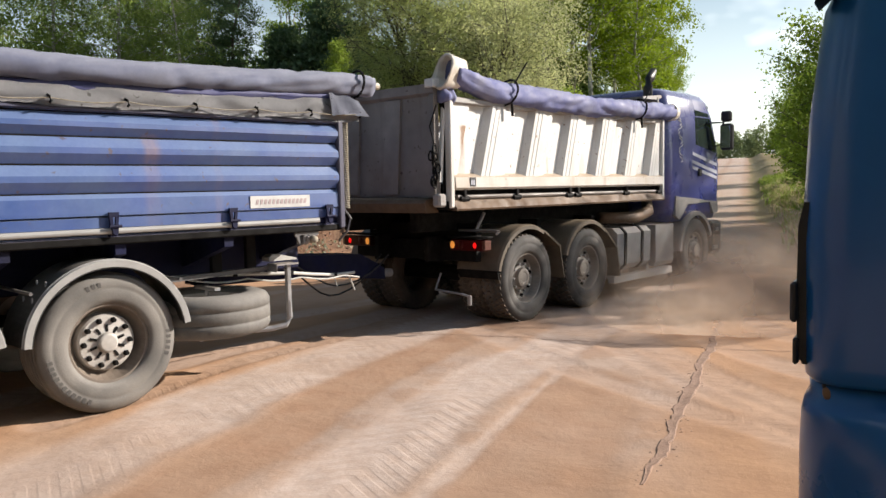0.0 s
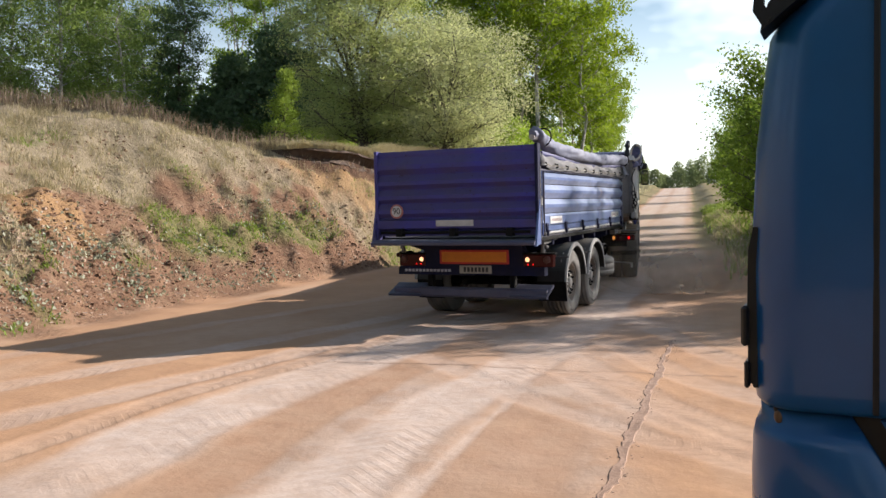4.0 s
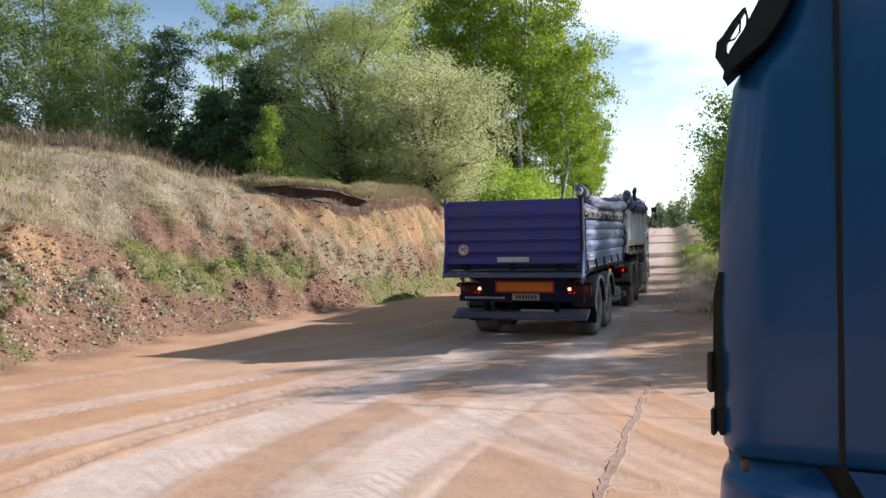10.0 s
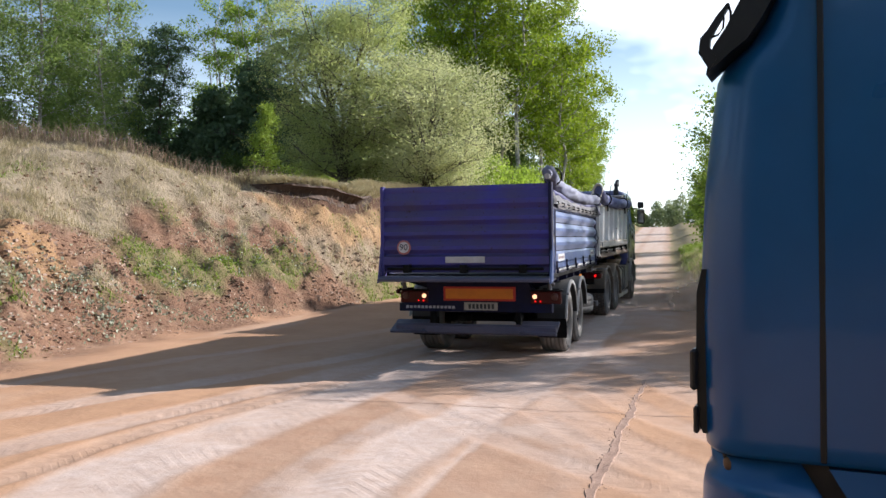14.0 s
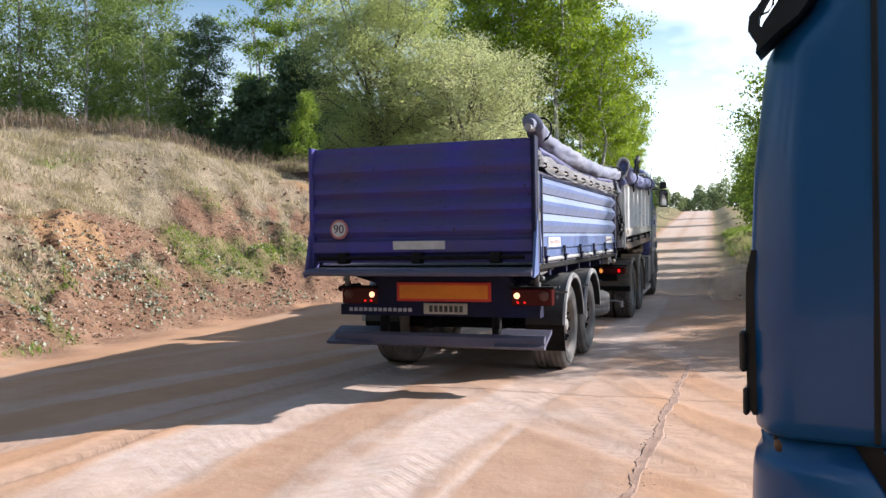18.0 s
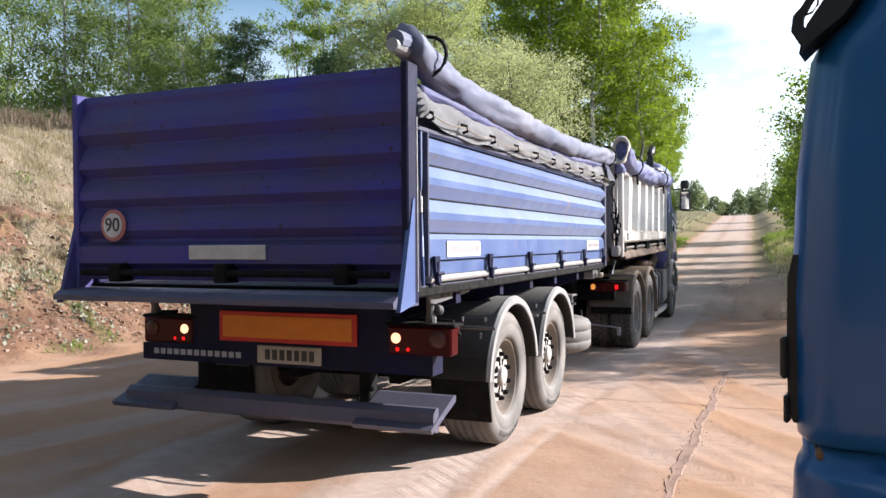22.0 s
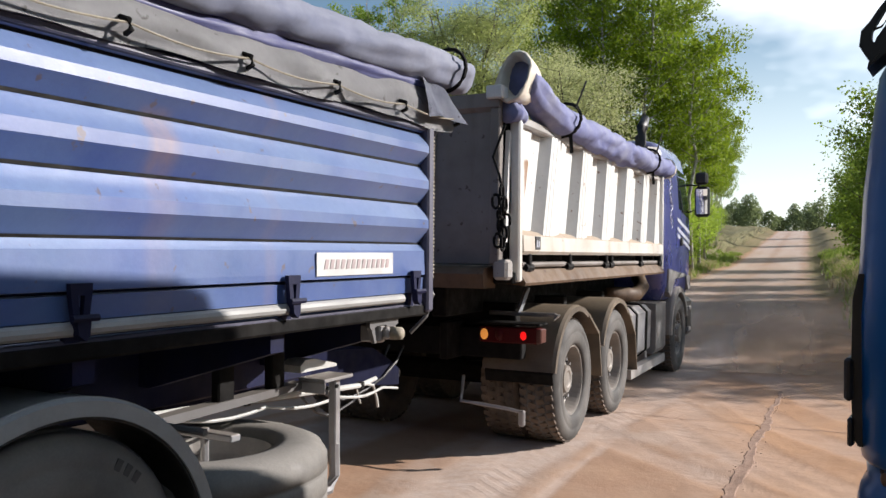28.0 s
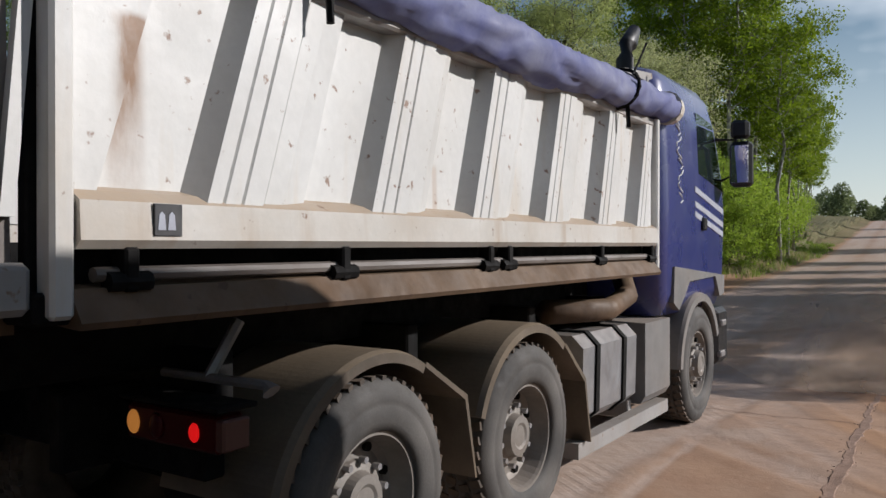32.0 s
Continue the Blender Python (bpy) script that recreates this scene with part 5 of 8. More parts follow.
def rubble(name, pts, size, material, rng):
    """Angular lumps, eight corners each."""
    n = len(pts)
    s = size * rng.uniform(0.4, 1.0, n) ** 1.5 * 1.4
    cube = np.array([[x, y, z] for x in (-1, 1) for y in (-1, 1) for z in (-1, 1)], float) * 0.5
    v = cube[None] * rng.uniform(0.55, 1.1, (n, 8, 3)) * s[:, None, None] * np.array([1.2, 1.0, 0.6])
    a = rng.uniform(0, 6.28, n)
    x, y = v[..., 0] * np.cos(a)[:, None] - v[..., 1] * np.sin(a)[:, None], v[..., 0] * np.sin(a)[:, None] + v[..., 1] * np.cos(a)[:, None]
    v = np.stack([x, y, v[..., 2] - 0.02 * s[:, None]], -1) + np.asarray(pts)[:, None]
    f = np.array([[0, 1, 3, 2], [4, 6, 7, 5], [0, 4, 5, 1], [2, 3, 7, 6], [0, 2, 6, 4], [1, 5, 7, 3]])
    F = (np.arange(n)[:, None, None] * 8 + f[None]).reshape(-1, 4)
    return raw(name, v.reshape(-1, 3).tolist(), F.tolist(), material)


def soil_keep(x, y):
    u = bank_u(x, y)
    return sstep(0.0, 0.07, u) * (1 - 0.75 * sstep(0.30, 0.5, u)) * (1 - sstep(0.7, 0.82, u)) * (1 - 0.85 * green_cover(x, y)) * (0.25 + 0.75 * sstep(-0.05, 0.25, fbm(x * 0.6, y * 0.6, 33, 3)))


tagged(rubble("earth_clods", scatter(46000, -15, -6.6, 4, 31, soil_keep, rng), 0.07, "clods", rng), "lumps of red earth fallen down the bank", "earth", kind="stuff")
tagged(blades("bank_litter", scatter(34000, -15, -6.8, 4, 31, soil_keep, rng, 2500), 0.07, 0.012, "dry_grass", rng, 1.3), "straw and dead stems littering the bank's earth", "litter", kind="stuff")
tagged(rubble("bank_stones", scatter(4200, -14, -7.0, 4, 30, soil_keep, rng), 0.055, "stone", rng), "pale stones scattered over the bank's foot", "stones", kind="stuff")
tagged(rubble("gravel", scatter(5200, -8.8, 2.5, 3, 20, lambda x, y: 0.25 + 0.75 * sstep(1.2, 0.0, toe_x(y) * -1 + x), rng), 0.016, "stone", rng), "small gravel strewn over the sand", "gravel", kind="stuff")

# the crack across the slab: a broken strip of crumbled earth
bm = B()
rc = random.Random(3)
path = []
for k in range(120):
    y = 4.2 + k * 0.05
    path.append((-0.51 + 0.26 * ((y - 4.4) / 5.8) + 0.014 * math.sin(y * 4.1) + 0.008 * math.sin(y * 13.7) + rc.uniform(-0.006, 0.006), y))
rows2 = []
for x, y in path:
    w = (0.018 + 0.020 * abs(math.sin(y * 1.7 + 0.6)) + rc.uniform(0, 0.016)) * (1.0 - 0.55 * max(0, (y - 7.5) / 2.7)) * min(1.0, 0.15 + (y - 4.2) / 0.8)
    z = float(gz(x, y)) + 0.004
    rows2.append([bm.verts.new((x + w * s, y, z + d + rc.uniform(0, e))) for s, d, e in ((-1.2, -0.010, 0), (-0.85, 0.0, 0.002), (-0.3, -0.001, 0.002), (0.25, -0.001, 0.002), (0.85, 0.0, 0.002), (1.2, -0.010, 0))])
for a, b2 in zip(rows2, rows2[1:]):
    for k in range(5):
        bm.faces.new((a[k], a[k + 1], b2[k + 1], b2[k]))
tagged(part("ground_crack", fix(bm), "crack_earth"), "crumbled reddish crack running along the slab", "crack", kind="structure")
pts = []
for k in range(200):
    x, y = rc.choice(path)
    x += rc.gauss(0, 0.045)
    pts.append((x, y + rc.uniform(-0.03, 0.03), gz(x, y)))
tagged(rubble("crack_crumbs", pts, 0.010, "crumb", rng), "earth crumbs along the crack", "earth", kind="stuff")
bm = B()
q = []
for k in range(44):
    x = -3.9 + k * 0.1
    y = 8.05 + 0.012 * math.sin(x * 7) + rc.uniform(-0.008, 0.008)
    z = gz(x, y) + 0.004
    q.append((bm.verts.new((x, y - 0.007, z)), bm.verts.new((x, y + 0.007, z))))
for a, b2 in zip(q, q[1:]):
    bm.faces.new((a[0], b2[0], b2[1], a[1]))
tagged(part("slab_joint", fix(bm), "crack_earth"), "thin dark joint across the slab", "joint", kind="structure")

# the turf that hangs over the broken edge of the bank
def edge_at(f):
    y = 20.9 + 8.6 * f
    return float(toe_x(y) - 0.845 * (toe_x(y) - crest_x(y))), y


# the lip's height, evened out along the edge
edge_z = np.array([gz(edge_at(k / 92)[0] - 0.45, edge_at(k / 92)[1]) for k in range(93)])
edge_z = np.convolve(np.pad(edge_z, 4, mode="edge"), np.ones(9) / 9, "valid")
bm = B()
rl = random.Random(8)
secs = []
for k in range(0, 44):
    f = k / 92
    xe, y = edge_at(f)
    z = edge_z[k] - 0.01
    e = min(1, k / 6, (43 - k) / 6)
    out = (0.20 + 0.16 * float(fbm(np.array(y * 1.6), np.array(2.0), 44, 3)) + rl.uniform(-0.03, 0.03)) * e - 0.10 * (1 - e)
    th = (0.36 + 0.16 * float(fbm(np.array(y * 1.9), np.array(5.0), 45, 3)) + rl.uniform(-0.03, 0.03)) * (0.3 + 0.7 * e)
    secs.append([bm.verts.new(p) for p in ((xe - 1.1, y, z - 0.25), (xe - 0.45, y, z - 0.02), (xe + out, y, z - 0.03 + rl.uniform(-0.02, 0.02)), (xe + out + 0.01, y, z - 0.08 + rl.uniform(-0.02, 0.02)), (xe + out * 0.5, y, z - 0.11), (xe - 0.02 + rl.uniform(-0.02, 0.02), y, z - 0.12 - th * 0.5), (xe + 0.04, y, z - 0.12 - th), (xe - 1.1, y, z - 0.6))])
for a, b2 in zip(secs, secs[1:]):
    for k in range(8):
        bm.faces.new((a[k], a[(k + 1) % 8], b2[(k + 1) % 8], b2[k]))
bm.faces.new(secs[0][::-1])
bm.faces.new(secs[-1])
tagged(part("turf_lip", fix(bm), "dark_earth"), "overhanging lip of turf on the broken bank edge", "turf", kind="structure")
pts = []
edge_line = [(*edge_at(k / 200), float(np.interp(k / 200 * 92, np.arange(93), edge_z))) for k in range(201)]
for k in range(21000):
    f = rl.uniform(0.0, 1)
    xe, y, z = edge_line[int(f * 200)]
    x = xe + (rl.uniform(-1.0, 0.16) if k % 3 else rl.uniform(-0.05, 0.2)) if f < 0.46 else xe + rl.uniform(-0.9, -0.05)
    pts.append((x, y + rl.uniform(-0.03, 0.03), max(z, gz(x, y)) - 0.03 if f < 0.46 else gz(x, y) - 0.02))
tagged(blades("turf_grass", pts, 0.25, 0.015, "dry_grass", rng, 0.75), "dry grass hanging over the turf lip", "grass", kind="stuff")

# dust hanging over the road behind the wheels
dm = bpy.data.materials.new("airborne_dust")
dm.use_nodes = True
nt = dm.node_tree
nt.nodes.clear()
d_out, d_tr, d_df, d_mx = nt.nodes.new("ShaderNodeOutputMaterial"), nt.nodes.new("ShaderNodeBsdfTransparent"), nt.nodes.new("ShaderNodeBsdfDiffuse"), nt.nodes.new("ShaderNodeMixShader")
d_df.inputs["Color"].default_value = (0.62, 0.50, 0.40, 1)
d_co, d_sp = nt.nodes.new("ShaderNodeTexCoord"), nt.nodes.new("ShaderNodeSeparateXYZ")
nt.links.new(d_co.outputs["Generated"], d_sp.inputs[0])
fx = nt.nodes.new("ShaderNodeMath")
fx.operation = "PINGPONG"
fx.inputs[1].default_value = 0.5
nt.links.new(d_sp.outputs["X"], fx.inputs[0])
fz = nt.nodes.new("ShaderNodeMapRange")
for k, v in (("From Min", 0.45), ("From Max", 1.0), ("To Min", 1.0), ("To Max", 0.0)):
    fz.inputs[k].default_value = v
nt.links.new(d_sp.outputs["Z"], fz.inputs["Value"])
thick = mul(nt, mul(nt, fx.outputs[0], fz.outputs[0]), mul(nt, noise_fac(nt, 0.8, 0.3, 0.75, 4.0), 2.4))
nt.links.new(thick, d_mx.inputs["Fac"])
nt.links.new(d_tr.outputs[0], d_mx.inputs[1])
d_tl, d_m2 = nt.nodes.new("ShaderNodeBsdfTranslucent"), nd(nt, "ShaderNodeMixShader", Fac=0.5)
d_tl.inputs["Color"].default_value = (0.62, 0.50, 0.40, 1)
nt.links.new(d_df.outputs[0], d_m2.inputs[1])
nt.links.new(d_tl.outputs[0], d_m2.inputs[2])
nt.links.new(d_m2.outputs[0], d_mx.inputs[2])
nt.links.new(d_mx.outputs[0], d_out.inputs[0])
dust = thing("dust_cloud", label="thin pale brown dust hanging over the road", category="dust")
for r in (1.0, 0.72):
    bm = B()
    bmesh.ops.create_uvsphere(bm, u_segments=36, v_segments=18, radius=1.0, matrix=Matrix.Translation((0, 0, 0.1)) @ Matrix.Diagonal((2.1 * r, 4.0 * r, 1.15 * r, 1)))
    for v in bm.verts:
        v.co *= 1 + 0.12 * noise.noise(v.co * 0.8)
    part("dust_puff", bm, dm, dust, "", True)
DUST_ROWS = [(0, -0.4, 12.5), (1.5, -0.4, 14.5), (3.0, -0.4, 17.0), (6.0, 0.2, 23.5), (14.0, 0.6, 24.0), (20.0, 0.4, 22.0), (28.0, -0.4, 15.5), (32.0, -0.5, 13.5)]


# ---- wheels ----
def wheel(parent, x, y, side, kind):
    """A wheel at its place on the thing; side +1: its face looks to the right. kind: trailer, drive (a pair of tyres) or front."""
    R, W = 0.525, {"trailer": 0.38, "drive": 0.30, "front": 0.33}[kind]
    s = side
    bm = B()
    prof_rim = {"trailer": [(-0.36, 0.20), (-0.36, 0.30), (-0.03, 0.292), (-0.015, 0.300), (-0.015, 0.282), (-0.06, 0.268), (-0.13, 0.235), (-0.135, 0.20)],
                "drive": [(-0.28, 0.12), (-0.28, 0.30), (-0.03, 0.292), (-0.012, 0.302), (-0.012, 0.282), (-0.03, 0.274), (-0.115, 0.255), (-0.135, 0.225), (-0.13, 0.12)],
                "front": [(-0.30, 0.12), (-0.30, 0.30), (-0.03, 0.292), (-0.012, 0.302), (-0.012, 0.282), (-0.06, 0.262), (-0.06, 0.20), (-0.05, 0.12)]}[kind]
    lathe(bm, [(u * s, r) for u, r in prof_rim], (0, 0, 0), 36)
    w = part("wheel", fix(bm), "rim_dark" if kind == "trailer" else "rim_grey", parent, smooth=False)
    w.location = (x, y, R)
    # tyre
    bm = B()
    h = 0.018
    prof = [(0.0, 0.300), (0.014, 0.34), (0.022, 0.405), (0.017, 0.415), (0.022, 0.425), (0.016, 0.468), (-0.006, 0.504), (-0.03, 0.520)]
    inner = [(-W - u, r) for u, r in prof[::-1]]
    n = 5 if kind != "drive" else 3
    mid = []
    for k in range(n):
        a, b2 = -0.03 - (W - 0.06) * (k + 0.12) / n, -0.03 - (W - 0.06) * (k + 0.88) / n
        mid += [(a, R - 0.016), (a - 0.004, R), (b2 + 0.004, R), (b2, R - 0.016)]
    lathe(bm, [(u * s, r) for u, r in prof + mid + inner], (0, 0, 0), 48)
    ty = part("tyre", fix(bm), "tyre" if kind == "trailer" else "tyre_dark", w, "dusty grey rubber tyre", True)
    if kind == "trailer":
        # the maker's raised lettering, as plain blocks round the sidewall
        for a0, n_, r_ in ((1.75, 11, 0.445), (0.15, 3, 0.445), (4.4, 5, 0.445)):
            bm = B()
            for k in range(n_):
                mm = Matrix.Rotation(a0 + k * 0.098, 4, "X") @ Matrix.Translation((s * 0.0195, 0, r_))
                box(bm, -0.0025, 0.0025, -0.0125, 0.0125, -0.019, 0.019, 0, mm)
            part("sidewall_mark", bm, "tyre_dark", ty, "raised dark blocks of worn lettering")
    if kind != "trailer":
        bm = B()
        for k in range(44):
            a = k * 2 * math.pi / 44
            for row in range(4):
                u0 = -0.012 - row * W / 4.1
                mm = Matrix.Rotation(a + (row % 2) * 0.07, 4, "X") @ Matrix.Translation((s * (u0 - W * 0.11), 0, R - 0.011)) @ Matrix.Rotation(0.25 * (1 if row < 2 else -1), 4, "Z")
                box(bm, -W * 0.10, W * 0.10, -0.021, 0.021, -0.014, 0.014, 0, mm)
        part("tread", bm, "tread", w, "chunky tread blocks")
    if kind == "drive":
        bm = B()
        lathe(bm, [(s * (u - 0.34), r) for u, r in prof + mid + inner], (0, 0, 0), 40)
        part("inner_tyre", fix(bm), "tread", w, "", True)
        bm = B()
        for k in range(44):
            a = k * 2 * math.pi / 44
            for row in range(4):
                u0 = -0.352 - row * W / 4.1
                box(bm, -W * 0.10, W * 0.10, -0.021, 0.021, -0.014, 0.014, 0, Matrix.Rotation(a + (row % 2) * 0.07, 4, "X") @ Matrix.Translation((s * (u0 - W * 0.11), 0, R - 0.011)))
        part("inner_tread", bm, "tread", w)
    # hub, studs and holes
    bm = B()
    if kind == "trailer":
        lathe(bm, [(s * u, r) for u, r in [(-0.14, 0.222), (-0.075, 0.214), (-0.06, 0.20), (-0.055, 0.135), (-0.048, 0.078), (-0.022, 0.070), (-0.015, 0.058), (-0.015, 0.0005)]], (0, 0, 0), 36, False)
        part("hub", fix(bm), "rim", w, "grey pressed hub plate")
        for k in range(10):
            a = k * 2 * math.pi / 10
            c, d = math.cos(a), math.sin(a)
            part("stud", fix(tube(B(), [(s * -0.06, c * 0.172, d * 0.172), (s * -0.04, c * 0.172, d * 0.172), (s * -0.02, c * 0.172, d * 0.172)], [0.023, 0.021, 0.014], 6)), "black", w)
            part("slot", box(B(), s * -0.054, s * -0.044, -0.026, 0.026, -0.010, 0.010, 0.002, Matrix.Rotation(a + 0.3, 4, "X") @ Matrix.Translation((0, 0.108, 0))), "black", w)
    else:
        dep = -0.125 if kind == "drive" else -0.05
        lathe(bm, [(s * (dep + u), r) for u, r in [(0.0, 0.17), (0.02, 0.165), (0.03, 0.125), (0.055, 0.118), (0.075, 0.112), (0.078, 0.075), (0.07, 0.06), (0.07, 0.0005)]], (0, 0, 0), 32, False)
        part("hub", fix(bm), "rim_grey", w)
        for k in range(10):
            a = k * 2 * math.pi / 10
            part("wheel_nut", fix(tube(B(), [(s * (dep + 0.02), math.cos(a) * 0.168, math.sin(a) * 0.168), (s * (dep + 0.055), math.cos(a) * 0.168, math.sin(a) * 0.168)], 0.016, 6)), "steel", w)
        for k in range(8):
            a = k * 2 * math.pi / 8 + 0.2
            part("hand_hole", fix(tube(B(), [(s * (dep - 0.02), math.cos(a) * 0.225, math.sin(a) * 0.225), (s * (dep + 0.012), math.cos(a) * 0.225, math.sin(a) * 0.225)], 0.022, 8)), "black", w)
    return w


def arc_fender(y, r, x0, x1, a0, a1, th=0.02, lip=0.035):
    """A rounded mudguard over a wheel at y, between two angles from the front, with a turned-down rim."""
    bm = B()
    n = 44
    prof = [(x0, r), (x1 - 0.03, r), (x1, r - 0.012), (x1, r - lip - 0.03), (x1 - th, r - lip - 0.03), (x1 - th, r - th - 0.012), (x0, r - th)]
    rings = []
    for k in range(n + 1):
        a = radians(a0 + (a1 - a0) * k / n)
        rings.append([bm.verts.new((x, y + rr * math.cos(a), 0.53 + rr * math.sin(a))) for x, rr in prof])
    for p, q in zip(rings, rings[1:]):
        for k in range(len(prof)):
            bm.faces.new((p[k], p[(k + 1) % len(prof)], q[(k + 1) % len(prof)], q[k]))
    bm.faces.new(rings[0])
    bm.faces.new(rings[-1][::-1])
    return fix(bm)


def sag_roll(x, y0, y1, z, r, sag, seed, n=110, seg=26, rear=0.0):
    """A rolled tarpaulin: a wrinkled tube that sags between its ties."""
    bm = B()
    rings = []
    for k in range(n + 1):
        f = k / n
        y = y0 + (y1 - y0) * f
        c = Vector((x + 0.012 * math.sin(f * 9 + seed), y, z - sag * math.sin(math.pi * f) ** 1.3 + rear * max(0, 1 - f * 6) ** 2))
        ring = []
        for i in range(seg):
            a = i * 2 * math.pi / seg
            q = Vector((math.cos(a), 0, math.sin(a)))
            p = Vector((q.x * 1.1 + seed, y * 2.4 + 0.7 * a, q.z * 1.1))
            crease = 1 - abs(noise.noise(p * 1.5)) * 2.0
            w = r * (1 + 0.06 * math.sin(2 * a + f * 6 + seed) + 0.14 * noise.noise(p * 0.6) + 0.09 * crease ** 5 - 0.20 * max(0, 1 - 5 * abs(noise.noise(Vector((q.x * 0.8 + y * 1.1, y * 1.7 - q.z * 0.9, seed * 1.7))))) + 0.02 * noise.noise(p * 3))
            ring.append(bm.verts.new(c + q * w))
        rings.append(ring)
    for p, q in zip(rings, rings[1:]):
        for k in range(seg):
            bm.faces.new((p[k], p[(k + 1) % seg], q[(k + 1) % seg], q[k]))
    bm.faces.new(rings[0])
    bm.faces.new(rings[-1][::-1])
    return fix(bm)


def bars(parent, material, x0, x1, z0, z1, n, put, thick=0.004, gap=0.35):
    """Plain upright bars in place of writing. put(u, v, w): the thing's point for along, up and out."""
    w = (x1 - x0) / n
    for k in range(n):
        bm = B()
        a, b2 = x0 + k * w, x0 + k * w + w * (1 - gap)
        vs = [bm.verts.new(put(u, v, o)) for o in (0, thick) for u, v in ((a, z0), (b2, z0), (b2, z1), (a, z1))]
        for f in ((3, 2, 1, 0), (4, 5, 6, 7), (0, 1, 5, 4), (1, 2, 6, 5), (2, 3, 7, 6), (3, 0, 4, 7)):
            bm.faces.new([vs[i] for i in f])
        part("bar", fix(bm), material, parent)


# ---- the trailer: origin on the ground under the middle of its tailgate, y forwards ----
trailer = thing("dump_trailer", label="blue two-axle tipping trailer, dusty, with rolled tarpaulin", category="trailer")
LEN = 5.36
SX = 1.25


def side_profile(s):
    """Outline (x, z) of a ribbed drop side."""
    out = [(0.0, 2.225), (0.022, 2.225)]
    for zt, zb in ((2.214, 2.05), (2.044, 1.848), (1.842, 1.642)):
        h = zt - zb
        out += [(-0.018, zt + 0.005), (-0.018, zt + 0.001), (0.0, zt - 0.002), (0.055, zt - 0.40 * h), (0.056, zt - 0.62 * h), (0.0, zb)]
    out += [(0.0, 1.636), (0.03, 1.60), (0.034, 1.50), (0.034, 1.475), (0.0, 1.472), (0.0, 1.464), (0.026, 1.46), (0.022, 1.385), (0.0, 1.38), (-0.03, 1.38), (-0.03, 2.225)]
    return [(s * (SX - 0.03 + u), z) for u, z in out]


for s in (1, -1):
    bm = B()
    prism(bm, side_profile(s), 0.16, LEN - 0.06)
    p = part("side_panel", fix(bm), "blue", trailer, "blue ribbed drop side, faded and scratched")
    # black strips laid in the rib grooves in place of the shade there
    for z in (2.218, 2.0465, 1.845, 1.637):
        part("seam", box(B(), s * (SX - 0.042), s * (SX - 0.0265), 0.17, LEN - 0.07, z - 0.0065, z + 0.0055, 0), "black", p)
    part("corner_post", box(B(), s * (SX - 0.07), s * (SX - 0.012), 0.05, 0.135, 1.28, 2.27, 0.008), "frame", trailer, "dark navy corner post behind the tailgate")
    part("corner_post", box(B(), s * (SX - 0.07), s * (SX + 0.022), LEN - 0.055, LEN + 0.005, 1.28, 2.27, 0.01), "guard", trailer)
    part("panel_edge", box(B(), s * (SX - 0.05), s * (SX + 0.029), 0.139, 0.158, 1.38, 2.225, 0.003), "guard", trailer, "worn grey end strip of the drop side")
    lr = part("latch_rod", fix(tube(B(), [(s * (SX + 0.002), 0.092, 2.225), (s * (SX + 0.002), 0.092, 1.98), (s * (SX + 0.004), 0.090, 1.885)], [0.0125, 0.0125, 0.008], 8)), "blue", trailer, "pale blue spring latch rod")
    part("latch_grip", box(B(), s * (SX + 0.004) - 0.008, s * (SX + 0.004) + 0.008, 0.080, 0.104, 1.755, 1.850, 0.004), "cable", lr, "worn cream grip")
    part("latch_lever", fix(tube(B(), [(s * (SX + 0.004), 0.092, 1.75), (s * (SX + 0.006), 0.094, 1.62), (s * (SX + 0.018), 0.070, 1.50), (s * (SX + 0.014), 0.088, 1.42), (s * (SX + 0.012), 0.10, 1.33)], [0.010, 0.012, 0.014, 0.013, 0.010], 8)), "blue", lr, "bent blue lever")
    part("latch_rivet", box(B(), s * (SX + 0.002), s * (SX + 0.016), 0.062, 0.072, 1.82, 1.88, 0.002), "steel", lr)
    bm = B()
    tube(bm, [(s * (SX + 0.0), 0.2, 1.360), (s * (SX + 0.0), LEN - 0.28, 1.360)], 0.023, 10)
    # the sunward bar takes a paler material, with sunlight in its colour
    part("locking_bar", fix(bm), "guard_rim" if s > 0 else "guard", trailer, "dusty tube along the foot of the side, paled as if sunlit" if s > 0 else "")
    for y in (0.27, 1.24, 2.23, 3.23, 4.21, 5.18):
        bm = B()
        xa, xb = s * (SX + 0.012), s * (SX + 0.032)
        prism(bm, [(y - 0.038, 1.498), (y + 0.038, 1.498), (y + 0.036, 1.462), (y - 0.036, 1.462)], xa, xb, "x")
        for e in (-1, 1):
            prism(bm, [(y + e * 0.036, 1.466), (y + e * 0.012, 1.466), (y + e * 0.004, 1.392), (y + e * 0.026, 1.385)], xa, xb, "x")
        prism(bm, [(y - 0.026, 1.40), (y + 0.026, 1.40), (y + 0.02, 1.34), (y + 0.006, 1.325), (y - 0.018, 1.345)], xa, s * (SX + 0.045), "x")
        tube(bm, [(s * (SX + 0.048), y - 0.045, 1.395), (s * (SX + 0.048), y + 0.045, 1.395)], 0.012, 6)
        box(bm, s * (SX - 0.02) - 0.012, s * (SX - 0.02) + 0.012, y - 0.03, y + 0.03, 1.30, 1.42, 0.004)
        part("hinge_bracket", fix(bm), "frame", trailer)
    bm = B()
    box(bm, s * (SX - 0.12), s * (SX - 0.005), 0.05, LEN, 1.270, 1.325, 0.01)
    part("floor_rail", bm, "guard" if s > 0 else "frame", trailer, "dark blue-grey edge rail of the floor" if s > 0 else "")
